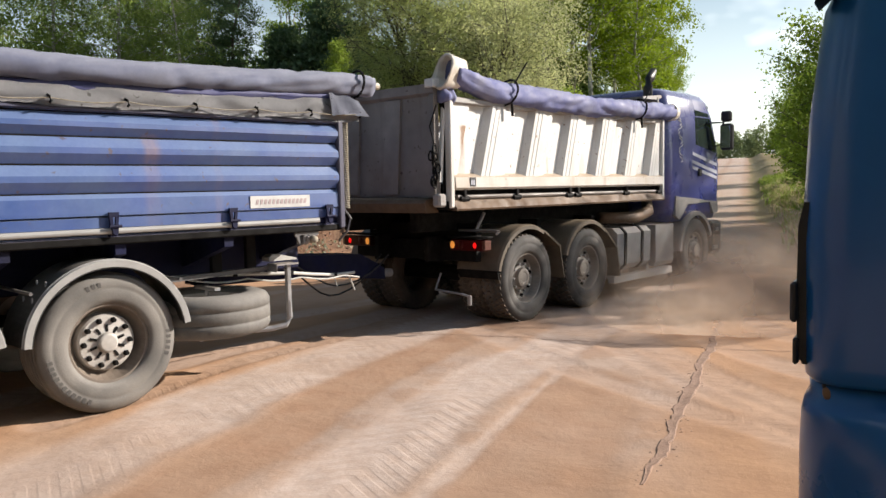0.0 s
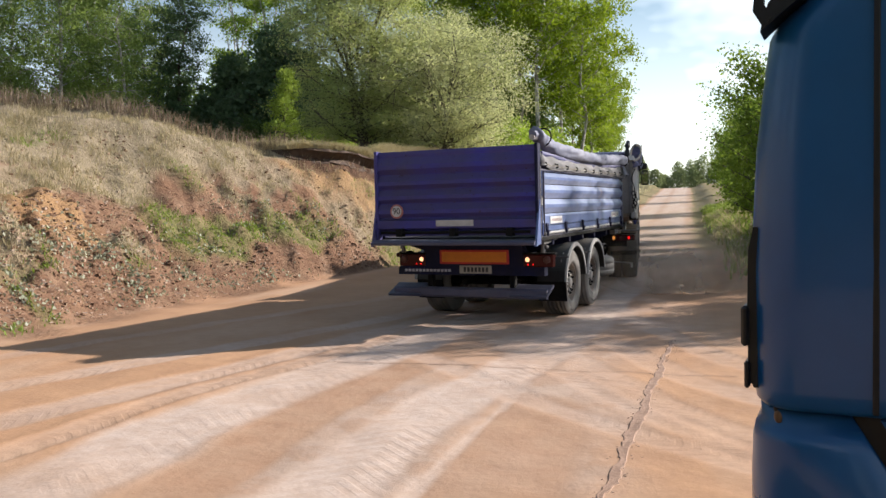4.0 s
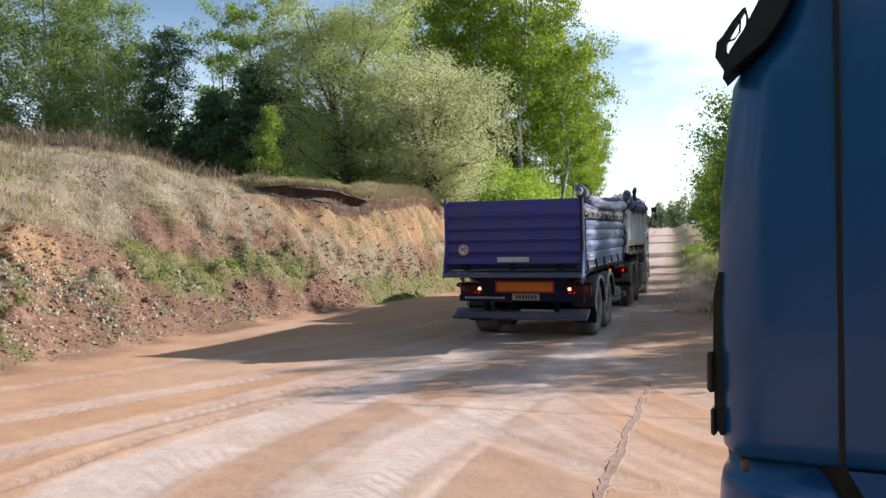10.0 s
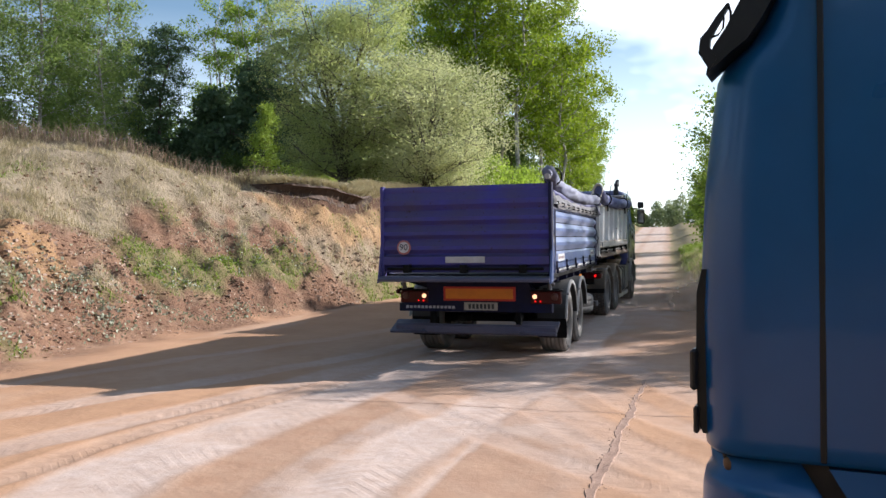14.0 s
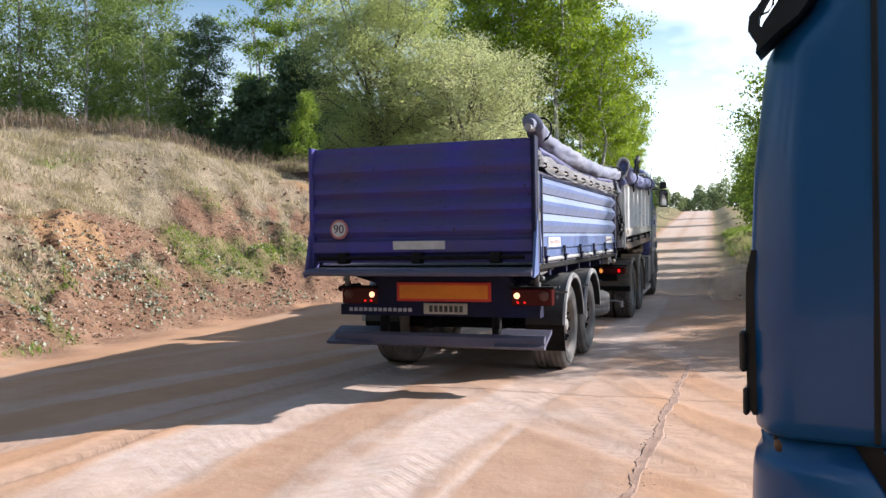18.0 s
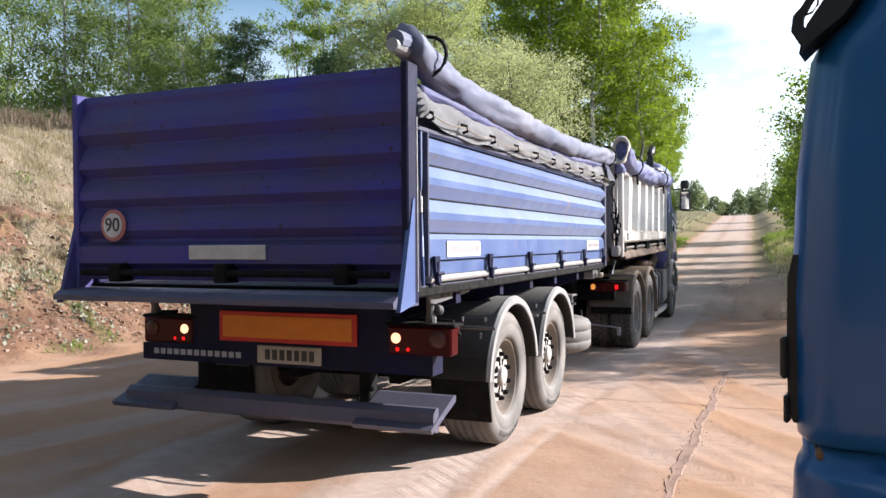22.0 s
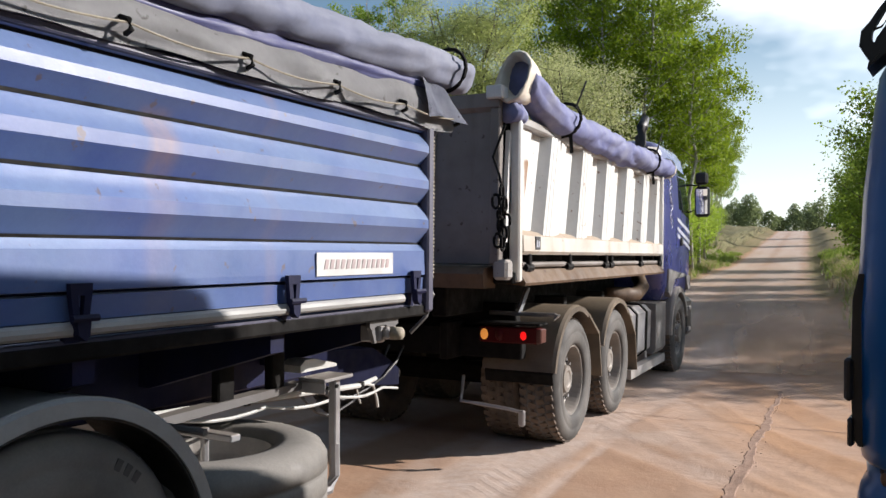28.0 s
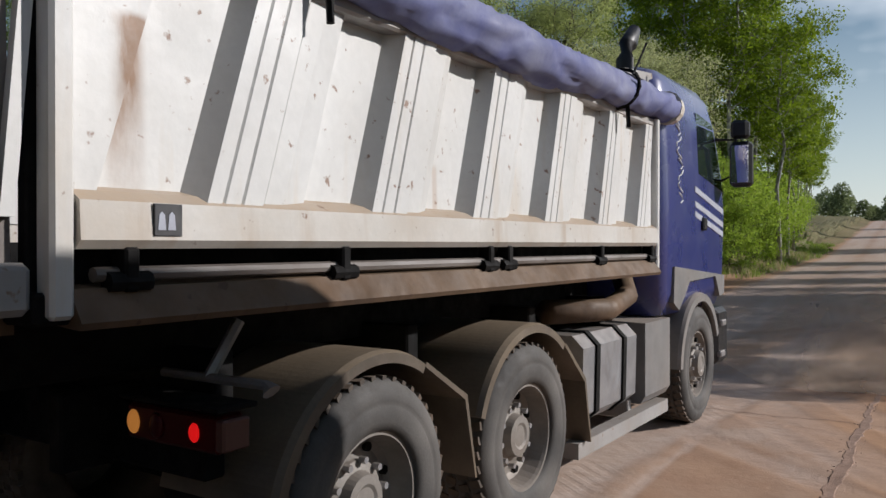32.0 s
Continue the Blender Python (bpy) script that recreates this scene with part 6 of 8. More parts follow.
    # tarpaulin skirt over the side, with its cord
    bm = B()
    n = 150
    rows_ = []
    for k in range(n + 1):
        f = k / n
        y = 0.015 + (LEN + 0.165) * f
        low = 2.250 + 0.045 * math.exp(-((f - 0.0) / 0.05) ** 2) + 0.005 * math.sin(f * 70) + 0.006 * math.sin(f * 31)
        ztop = 2.455 - 0.055 * math.sin(math.pi * f) ** 1.2 + 0.03 * max(0, 1 - f * 9)
        ring = []
        for j in range(6):
            g = j / 5
            ring.append(bm.verts.new((s * (SX + 0.03 + 0.028 * math.sin(g * math.pi) + 0.010 * math.sin(f * 38 + g * 4) + 0.022 * noise.noise(Vector((f * 26, g * 2.2, s * 3))) - 0.03 * g - (0.11 if k == 0 else 0.0)), y + (0.012 if k == 0 else 0.0), low + (ztop - low) * g)))
        rows_.append(ring)
    for p, q in zip(rows_, rows_[1:]):
        for j in range(5):
            bm.faces.new((p[j], p[j + 1], q[j + 1], q[j]))
    bmesh.ops.solidify(bm, geom=bm.faces[:], thickness=0.008)
    part("tarp_skirt", fix(bm), "cloth_dark", trailer, "grey tarpaulin skirt with a cord", True)
    bm = B()
    tube(bm, [(s * (SX + 0.075), 0.1 + (LEN + 0.06) * k / 60, 2.318 - 0.02 * math.sin(math.pi * k / 60) - 0.020 * abs(math.sin(k * math.pi / 6))) for k in range(61)], 0.0042, 5)
    part("cord", fix(bm), "rope", trailer, "thin pale lacing cord")
    for k in range(11):
        bm = B()
        y = 0.1 + (LEN + 0.06) * k / 10
        zc = 2.318 - 0.02 * math.sin(math.pi * k / 10)
        tube(bm, [(s * (SX + 0.04), y, zc + 0.022), (s * (SX + 0.082), y, zc + 0.008), (s * (SX + 0.082), y + 0.008, zc - 0.022), (s * (SX + 0.05), y + 0.012, zc - 0.03)], 0.010, 5)
        part("hook", fix(bm), "black", trailer)
    bm = B()
    box(bm, s * (SX - 0.04), s * (SX + 0.01), 0.05, LEN, 2.228, 2.256, 0.006)
    part("top_rail", bm, "guard", trailer)
    part("side_lining", box(B(), s * (SX - 0.055), s * (SX - 0.030), 0.06, LEN - 0.01, 1.33, 2.43, 0.004), "frame", trailer)
bm = B()
rows_ = []
for k in range(9):
    f = k / 8
    y = LEN - 0.16 + 0.42 * f
    rows_.append([bm.verts.new((SX + 0.085 + 0.018 * math.sin(f * 9 + g * 2) - 0.06 * g, y - 0.06 * g * f, 2.285 + 0.012 * math.sin(f * 5) + 0.025 * f + (0.21 - 0.06 * f) * g)) for g in (0, 0.35, 0.7, 1.0)])
for p, q in zip(rows_, rows_[1:]):
    for j in range(3):
        bm.faces.new((p[j], p[j + 1], q[j + 1], q[j]))
bmesh.ops.solidify(bm, geom=bm.faces[:], thickness=0.006)
part("tarp_corner", fix(bm), "cloth", trailer, "loose pale corner of tarpaulin hanging off the front edge", True)
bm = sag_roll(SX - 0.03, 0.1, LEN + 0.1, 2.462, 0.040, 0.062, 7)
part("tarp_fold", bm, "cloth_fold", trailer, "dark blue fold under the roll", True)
part("tarp_roll", sag_roll(SX - 0.02, -0.02, LEN + 0.36, 2.60, 0.103, 0.085, 4, rear=0.12), "cloth", trailer, "thick grey-blue roll of tarpaulin sagging along the top", True)
bm = B()
tube(bm, [(SX - 0.03, -0.16, 2.70), (SX - 0.03, 0.05, 2.72)], 0.055, 10)
part("roll_end", fix(bm), "cloth", trailer)
bm = B()
tube(bm, [(SX - 0.03, -0.2, 2.665), (SX - 0.03, 0.0, 2.67)], 0.038, 10, True)
part("roll_tube", fix(bm), "steel", trailer)
bm = B()
tube(bm, [(SX - 0.02, LEN + 0.33, 2.60), (SX - 0.02, LEN + 0.47, 2.602)], 0.032, 10)
part("roll_tip", fix(bm), "cloth_white", trailer)
for y in (0.25, LEN + 0.2):
    bm = B()
    tube(bm, [(SX - 0.02 + 0.125 * math.cos(a), y + 0.02 * math.sin(a), (2.69 if y < 1 else 2.60) + 0.125 * math.sin(a)) for a in (k * math.pi / 8 for k in range(17))], 0.012, 5, False)
    part("tie_strap", fix(bm), "black", trailer)
bm = B()
box(bm, -SX, SX, 0.02, LEN, 1.26, 1.32, 0.01)
part("floor", bm, "black", trailer)
bm = B()
box(bm, -SX, SX, LEN - 0.05, LEN + 0.01, 1.3, 2.42, 0.01)
for z in (1.55, 1.8, 2.05, 2.3):
    box(bm, -SX + 0.06, SX - 0.06, LEN + 0.005, LEN + 0.05, z - 0.05, z + 0.05, 0.015)
part("front_wall", bm, "blue", trailer)

# tailgate: ribbed sheet that stands out at its foot
bm = B()
pr = [(0.03, 2.585), (-0.02, 2.585), (-0.03, 2.54)]
for zt, zb in ((2.50, 2.25), (2.235, 2.035), (2.02, 1.83), (1.815, 1.62)):
    h = zt - zb
    pr += [(-0.025, zt), (-0.075, zt - 0.45 * h), (-0.08, zt - 0.72 * h), (-0.025, zb)]
pr += [(-0.03, 1.60), (-0.085, 1.57), (-0.09, 1.46), (-0.03, 1.43), (-0.03, 1.35), (0.03, 1.35)]
prism(bm, pr, -SX + 0.03, SX - 0.03, "x")
part("tailgate", fix(bm), "gate", trailer, "deep blue ribbed tailgate with brown grime")
for s in (1, -1):
    bm = B()
    prism(bm, [(-0.028, 1.83), (-0.045, 1.83), (-0.060, 1.77), (-0.195, 1.29), (-0.225, 1.20), (-0.028, 1.235)], s * (SX - 0.008), s * (SX + 0.020), "x")
    # sunlight put into the colour: lighter blue on the right wing, gate blue left
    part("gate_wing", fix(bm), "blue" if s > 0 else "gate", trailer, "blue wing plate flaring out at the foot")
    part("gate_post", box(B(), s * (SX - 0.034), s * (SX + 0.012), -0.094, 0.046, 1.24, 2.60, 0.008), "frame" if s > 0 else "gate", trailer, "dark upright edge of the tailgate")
    part("edge_strip", box(B(), s * (SX + 0.0125), s * (SX + 0.0165), 0.014, 0.026, 1.30, 2.30, 0.001), "steel", trailer, "bright worn edge of the tailgate")
bm = B()
prism(bm, [(0.06, 1.30), (-0.22, 1.285), (-0.27, 1.255), (-0.27, 1.225), (-0.2, 1.215), (0.06, 1.22)], -SX + 0.0, SX - 0.0, "x")
part("dump_lip", fix(bm), "guard", trailer, "dark worn dump lip")
bm = B()
tube(bm, [(-SX + 0.1, -0.12, 1.40), (SX - 0.1, -0.12, 1.40)], 0.022, 8)
for x in (-0.85, 0.0, 0.85):
    box(bm, x - 0.05, x + 0.05, -0.15, 0.0, 1.34, 1.46, 0.012)
part("gate_lock", fix(bm), "black", trailer)
bm = B()
lathe(bm, [(0.0, 0.0005), (0.0, 0.105), (0.01, 0.105), (0.01, 0.0005)], (0, 0, 0), 28, False)
bmesh.ops.transform(bm, matrix=Matrix.Translation((-0.9, -0.095, 1.71)) @ Matrix.Rotation(math.pi / 2, 4, "Z"), verts=bm.verts)
sg = part("speed_sign", fix(bm), "sign_red", trailer, "round white speed sticker with red rim")
bm = B()
lathe(bm, [(0.0, 0.0005), (0.0, 0.080), (0.004, 0.080), (0.004, 0.0005)], (0, 0, 0), 28, False)
bmesh.ops.transform(bm, matrix=Matrix.Translation((-0.9, -0.097, 1.71)) @ Matrix.Rotation(-math.pi / 2, 4, "Z"), verts=bm.verts)
part("sign_face", fix(bm), "white", sg)
tc = bpy.data.curves.new("sign_number", "FONT")
tc.body, tc.size, tc.align_x, tc.align_y, tc.extrude = "90", 0.13, "CENTER", "CENTER", 0.002
tc.materials.append(M["ink"])
to = new("sign_number", tc)
to.matrix_basis = pose(-0.9, -0.104, 1.71, 90, 0, 0)
to.parent = sg
bm = B()
box(bm, -0.27, 0.31, -0.104, -0.09, 1.485, 1.575, 0.004)
part("blank_plate", bm, "cable", trailer, "pale blank plate on the tailgate")

# rear beam, lamps, boards
bm = B()
prism(bm, [(-0.75, 1.25), (0.78, 1.25), (0.86, 1.10), (1.16, 0.90), (1.16, 0.74), (-1.18, 0.74), (-1.18, 0.86), (-0.72, 0.90)], 0.46, 0.62, "y")
part("rear_beam", fix(bm), "frame", trailer, "dark blue rear crossbeam")
bm = B()
box(bm, -0.47, 0.63, 0.440, 0.458, 0.905, 1.115, 0.004)
rb = part("warning_board", bm, "red_board", trailer, "orange reflector board with red border")
bm = B()
box(bm, -0.435, 0.595, 0.434, 0.439, 0.935, 1.085, 0.001)
part("board_face", bm, "orange", rb)
bm = B()
box(bm, -0.15, 0.36, 0.435, 0.455, 0.765, 0.885, 0.006)
npz = part("number_plate", bm, "plate", trailer, "white number plate with dark bars")
bars(npz, "ink", -0.08, 0.33, 0.79, 0.86, 7, lambda u, v, w: (u, 0.434 - w, v))
bars(trailer, "grey_ink", -1.07, -0.28, 0.785, 0.825, 13, lambda u, v, w: (u, 0.457 - w, v), gap=0.3)
for s in (1, -1):
    cx = 1.075 if s > 0 else -0.935
    bm = B()
    box(bm, cx - 0.22, cx + 0.22, 0.44, 0.56, 0.87, 1.05, 0.012)
    lamp = part("tail_lamp", bm, "lens_red", trailer, "red tail lamp cluster")
    bm = B()
    box(bm, cx - 0.24, cx + 0.24, 0.45, 0.6, 1.05, 1.07, 0.004)
    part("lamp_shield", bm, "black", trailer)
    for dx, mt, r in ((-0.16 * s, "lens_warm", 0.034), (-0.15 * s, "lens_lit", 0.013), (-0.075 * s, "lens_lit", 0.012), (0.13 * s, "lens_clear", 0.055)):
        bm = B()
        zc = 0.905 if mt == "lens_lit" else 0.975
        bmesh.ops.create_uvsphere(bm, u_segments=14, v_segments=8, radius=r, matrix=Matrix.Translation((cx + dx, 0.436, zc)) @ Matrix.Diagonal((1, 0.45, 1, 1)))
        part("lamp_lens", bm, mt, lamp, "", True)
    part("lamp_stalk", fix(tube(B(), [(s * 1.0, 0.62, 1.08), (s * 1.24, 0.62, 1.07)], 0.014, 6)), "black", trailer)
    bm = B()
    bmesh.ops.create_uvsphere(bm, u_segments=12, v_segments=8, radius=0.036, matrix=Matrix.Translation((s * 1.25, 0.60, 1.03)))
    part("marker_lamp", fix(bm), "lens_red", trailer, "small red marker lamp", True)
    bm = B()
    tube(bm, [(s * 1.0, 0.75, 0.80), (s * 1.24, 0.72, 0.98), (s * 1.25, 0.63, 1.02)], 0.014, 6)
    part("lamp_arm", fix(bm), "black", trailer)
# underrun guard
bm = B()
prism(bm, [(0.32, 0.42), (0.28, 0.45), (0.28, 0.54), (0.32, 0.57), (0.36, 0.57), (0.36, 0.42)], -1.17, 1.24, "x")
part("underrun_bar", fix(bm), "guard", trailer, "dusty blue-grey underrun bar")
for s in (1, -1):
    bm = B()
    c = 0.98 * s
    prism(bm, [(0.22, 0.46), (0.24, 0.43), (0.62, 0.56), (0.62, 0.60), (0.58, 0.60)], c - 0.27, c + 0.27, "x")
    part("guard_plate", fix(bm), "guard", trailer, "sloping grey guard plate")
    bm = B()
    box(bm, s * 0.66 - 0.04, s * 0.66 + 0.04, 0.48, 0.60, 0.5, 0.80, 0.01)
    part("guard_arm", bm, "black", trailer)
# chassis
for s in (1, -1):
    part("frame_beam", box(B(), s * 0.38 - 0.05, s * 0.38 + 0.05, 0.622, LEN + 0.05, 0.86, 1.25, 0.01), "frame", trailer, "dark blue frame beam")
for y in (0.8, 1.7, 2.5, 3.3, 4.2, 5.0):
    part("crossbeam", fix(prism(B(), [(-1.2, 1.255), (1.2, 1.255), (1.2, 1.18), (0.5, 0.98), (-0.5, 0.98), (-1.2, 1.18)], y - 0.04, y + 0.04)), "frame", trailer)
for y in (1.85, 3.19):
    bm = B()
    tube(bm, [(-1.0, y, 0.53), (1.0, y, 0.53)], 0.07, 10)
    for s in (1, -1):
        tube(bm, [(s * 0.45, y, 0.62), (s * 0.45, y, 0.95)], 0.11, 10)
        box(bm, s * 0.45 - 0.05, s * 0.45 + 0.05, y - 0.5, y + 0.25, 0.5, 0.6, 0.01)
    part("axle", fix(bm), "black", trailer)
for s in (1, -1):
    for y in (1.85, 3.19):
        mg = part("mudguard", arc_fender(y, 0.625, s * 0.80, s * 1.26, 8, 175), "guard_black", trailer, "black rounded mudguard, dust and sunlight painted on top", False)
        part("guard_rim", arc_fender(y, 0.629, s * 1.245, s * 1.266, 8, 175, 0.006, 0.030), "guard_rim", mg, "dusty rim, sunlight in its pale tone")
        for x in (0.98, 1.16):
            for dz in (-0.05, 0.05):
                a = radians(138 - dz * 130)
                part("stay_clip", box(B(), s * x - 0.008, s * x + 0.008, y + 0.632 * math.cos(a) - 0.006, y + 0.632 * math.cos(a) + 0.006, 0.53 + 0.632 * math.sin(a) - 0.022, 0.53 + 0.632 * math.sin(a) + 0.022, 0.002), "steel", mg)
        for dy in (-0.56, 0.53):
            part("mudguard_stay", fix(tube(B(), [(s * 0.6, y + dy, 0.96), (s * 1.29, y + dy, 0.96)], 0.013, 6)), "fender", trailer)
    bm = B()
    prism(bm, [(1.30, 0.28), (1.235, 0.60), (1.24, 0.62), (1.262, 0.61), (1.32, 0.28)], s * 0.80, s * 1.25, "x")
    part("mud_flap", fix(bm), "black", trailer)
    bm = B()
    prism(bm, [(0.36, 1.275), (0.36, 1.255), (0.40, 1.205), (0.47, 1.195), (1.05, 1.235), (1.10, 1.275)], s * (SX - 0.085), s * (SX - 0.07), "x")
    # darker grey than bare steel: the shade below the floor is in the colour
    pb = part("perforated_plate", fix(bm), "fender", trailer, "grey perforated bracket plate")
    for k in range(5):
        part("slot", box(B(), s * (SX - 0.068) - 0.003, s * (SX - 0.068) + 0.003, 0.56 + k * 0.10, 0.60 + k * 0.10, 1.232 + k * 0.004, 1.250 + k * 0.004, 0), "ink", pb)
    bm = B()
    tube(bm, [(s * 1.12, 0.52, 1.25), (s * 1.12, 0.52, 1.13), (s * 1.12, 0.53, 1.10), (s * 1.12, 0.53, 1.06)], [0.026, 0.026, 0.036, 0.036], 10)
    bmesh.ops.create_uvsphere(bm, u_segments=10, v_segments=8, radius=0.034, matrix=Matrix.Translation((s * 1.16, 0.56, 1.15)))
    part("locking_jack", fix(bm), "fender", trailer)
TW = [(wheel(trailer, s * 1.185, y, s, "trailer"), y) for s in (1, -1) for y in (1.85, 3.19)]
# spare wheel in its cradle
bm = B()
prof = [(0.16, 0.30), (0.175, 0.36), (0.175, 0.44), (0.15, 0.50), (0.11, 0.525), (0.06, 0.527), (0.055, 0.515), (0.045, 0.527), (-0.045, 0.527), (-0.055, 0.515), (-0.06, 0.527), (-0.11, 0.525), (-0.15, 0.50), (-0.175, 0.44), (-0.175, 0.36), (-0.16, 0.30)]
lathe(bm, prof, (0, 0, 0), 44)
bmesh.ops.transform(bm, matrix=Matrix.Translation((0.80, 4.20, 0.60)) @ Matrix.Rotation(-math.pi / 2, 4, "Y"), verts=bm.verts)
sp = part("spare_tyre", fix(bm), "tyre", trailer, "worn spare tyre lying flat in its cradle", True)
bm = B()
lathe(bm, [(0.12, 0.30), (0.13, 0.285), (0.05, 0.27), (-0.02, 0.22), (-0.03, 0.10), (-0.05, 0.10), (-0.05, 0.30)], (0, 0, 0), 32)
bmesh.ops.transform(bm, matrix=Matrix.Translation((0.80, 4.20, 0.60)) @ Matrix.Rotation(-math.pi / 2, 4, "Y"), verts=bm.verts)
part("spare_rim", fix(bm), "rim", sp)
bm = B()
for y in (4.02, 4.38):
    tube(bm, [(0.2, y, 0.42), (1.0, y, 0.42), (1.02, y, 0.40)], 0.022, 8)
tube(bm, [(0.80, 4.20, 0.6), (0.80, 4.20, 0.83)], 0.018, 8)
box(bm, 0.62, 0.98, 4.17, 4.23, 0.79, 0.82, 0.005)
part("spare_cradle", fix(bm), "steel", trailer, "bent grey tube cradle")
bm = B()
box(bm, 0.925, 0.97, 4.908, 4.953, 0.62, 0.955, 0.006)
tube(bm, [(0.948, 4.93, 0.63), (0.948, 4.935, 0.47), (0.94, 4.90, 0.405), (0.90, 4.78, 0.385), (0.80, 4.45, 0.385)], 0.028, 8)
cp = part("cradle_post", fix(bm), "steel", trailer, "grey square post that folds under the spare wheel")
bm = B()
box(bm, 0.84, 1.00, 4.78, 5.02, 0.955, 0.972, 0.004)
box(bm, 0.84, 1.00, 4.78, 4.79, 0.90, 0.955, 0.003)
part("post_plate", bm, "steel", cp)
for y in (4.80, 4.87):
    part("bolt", fix(tube(B(), [(1.0, y, 0.93), (1.012, y, 0.93)], 0.010, 6)), "black", cp)
bm = B()
prism(bm, [(3.70, 0.885), (4.80, 0.915), (4.80, 0.95), (3.70, 0.925)], 0.79, 0.86, "x")
part("carrier_rail", fix(bm), "fender", trailer, "pale grey carrier rail over the spare wheel")
for y in (4.28, 4.62):
    part("rail_hanger", box(B(), 0.80, 0.85, y - 0.05, y + 0.05, 0.93, 1.27, 0.008), "black", trailer)
bm = B()
tube(bm, [(0.75, 3.9, 0.92), (0.75, 4.3, 0.905), (0.75, 5.12, 0.85), (0.62, 5.45, 0.80), (0.5, 5.8, 0.755), (0.38, 6.15, 0.74)], 0.016, 8)
ap = part("air_pipe", fix(bm), "cable", trailer, "pale pipe running to the drawbar")
for y, z in ((4.5, 0.892), (5.1, 0.852), (5.8, 0.755)):
    part("pipe_clip", box(B(), (0.75 if y < 5.3 else 0.5) - 0.022, (0.75 if y < 5.3 else 0.5) + 0.022, y - 0.02, y + 0.02, z - 0.022, z + 0.022, 0.004), "black", ap)
bm = B()
tube(bm, [(0.77 - 0.018 * max(0, j - 10), 4.05 + 0.115 * j, 0.885 - 0.008 * j - 0.030 * abs(math.sin(j * 0.62))) for j in range(18)], 0.0085, 6)
part("cable", fix(bm), "cable", trailer, "pale looping cable")
bm = B()
tube(bm, [(0.46, 5.90, 0.75), (0.45, 6.02, 0.72), (0.44, 6.08, 0.62), (0.42, 6.12, 0.56)], 0.010, 6)
tube(bm, [(0.47, 5.80, 0.745), (0.46, 5.84, 0.68), (0.46, 5.86, 0.63)], 0.007, 6)
part("cable_end", fix(bm), "cable", trailer, "cable ends hanging down")
bm = B()
prism(bm, [(4.82, 0.985), (5.12, 0.985), (5.12, 1.00), (4.93, 1.045), (4.86, 1.045), (4.82, 1.02)], 0.70, 0.82, "x")
part("valve_box", fix(bm), "cable", trailer, "cream plastic valve box")
# lock under the front end of the rail
bm = B()
prism(bm, [(4.84, 1.27), (5.09, 1.27), (5.09, 1.235), (5.03, 1.205), (4.98, 1.235), (4.90, 1.235), (4.86, 1.215), (4.84, 1.23)], 1.20, 1.222, "x")
prism(bm, [(4.85, 1.235), (4.88, 1.235), (4.90, 1.155), (4.885, 1.15)], 1.20, 1.22, "x")
fl = part("front_lock", fix(bm), "fender", trailer, "grey notched lock plate")
bm = B()
box(bm, 1.10, 1.22, 4.93, 4.98, 1.15, 1.235, 0.008)
box(bm, 1.20, 1.25, 4.95, 5.05, 1.165, 1.225, 0.012)
part("lock_body", bm, "steel", fl)
part("lock_knob", fix(tube(B(), [(1.24, 5.0, 1.194), (1.30, 5.0, 1.194)], [0.034, 0.030], 10)), "rope", fl, "worn tan knob", True)
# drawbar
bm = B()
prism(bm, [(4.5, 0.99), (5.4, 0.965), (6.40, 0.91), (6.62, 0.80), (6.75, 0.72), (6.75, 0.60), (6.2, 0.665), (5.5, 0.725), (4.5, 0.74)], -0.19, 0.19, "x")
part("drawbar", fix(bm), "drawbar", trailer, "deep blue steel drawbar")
bm = B()
tube(bm, [(0, 6.68, 0.66), (0, 7.0, 0.64)], 0.05, 10)
part("drawbar_eye", fix(bm), "steel", trailer)
# coil hose at the front corner
bm = B()
tube(bm, [(1.19 + 0.034 * math.cos(k * 0.8), LEN + 0.075 + 0.034 * math.sin(k * 0.8), 2.30 - k * 0.0026) for k in range(325)], 0.0072, 5)
part("coil_hose", fix(bm), "rope", trailer, "brown coiled spring hose")
bm = B()
tube(bm, [(1.18, LEN + 0.06, 1.46), (1.20, LEN + 0.12, 1.36), (1.17, LEN + 0.10, 1.24), (1.1, LEN + 0.05, 1.15)], 0.012, 6)
part("hose_end", fix(bm), "fender", trailer)
for k, (a, c) in enumerate(((0.18, 0.30), (0.05, 0.42))):
    bm = B()
    tube(bm, [(a + 0.04 * math.sin(j), 5.5 + j * 0.145, 0.88 - c * math.sin(math.pi * j / 9)) for j in range(10)], 0.010, 6)
    part("air_hose", fix(bm), "plastic", trailer)
for y0, n in ((0.47, 0), (4.38, 1)):
    bm = B()
    box(bm, SX + 0.005, SX + 0.010, y0, y0 + 0.60, 1.488, 1.590, 0.001)
    pl = part("name_plate", bm, "white", trailer, "white maker's plate with red bars")
    bars(pl, "faded_print", y0 + 0.05, y0 + 0.57, 1.519, 1.560, 13, lambda u, v, w: (SX + 0.0105 + w, u + (v - 1.519) * 0.25, v), 0.002, 0.40)


# ---- the truck: origin on the ground under the rear edge of its dump body ----
truck = thing("dump_truck", label="blue three-axle tipper truck with white dump body", category="truck")
BL = 4.98
BX = 1.22


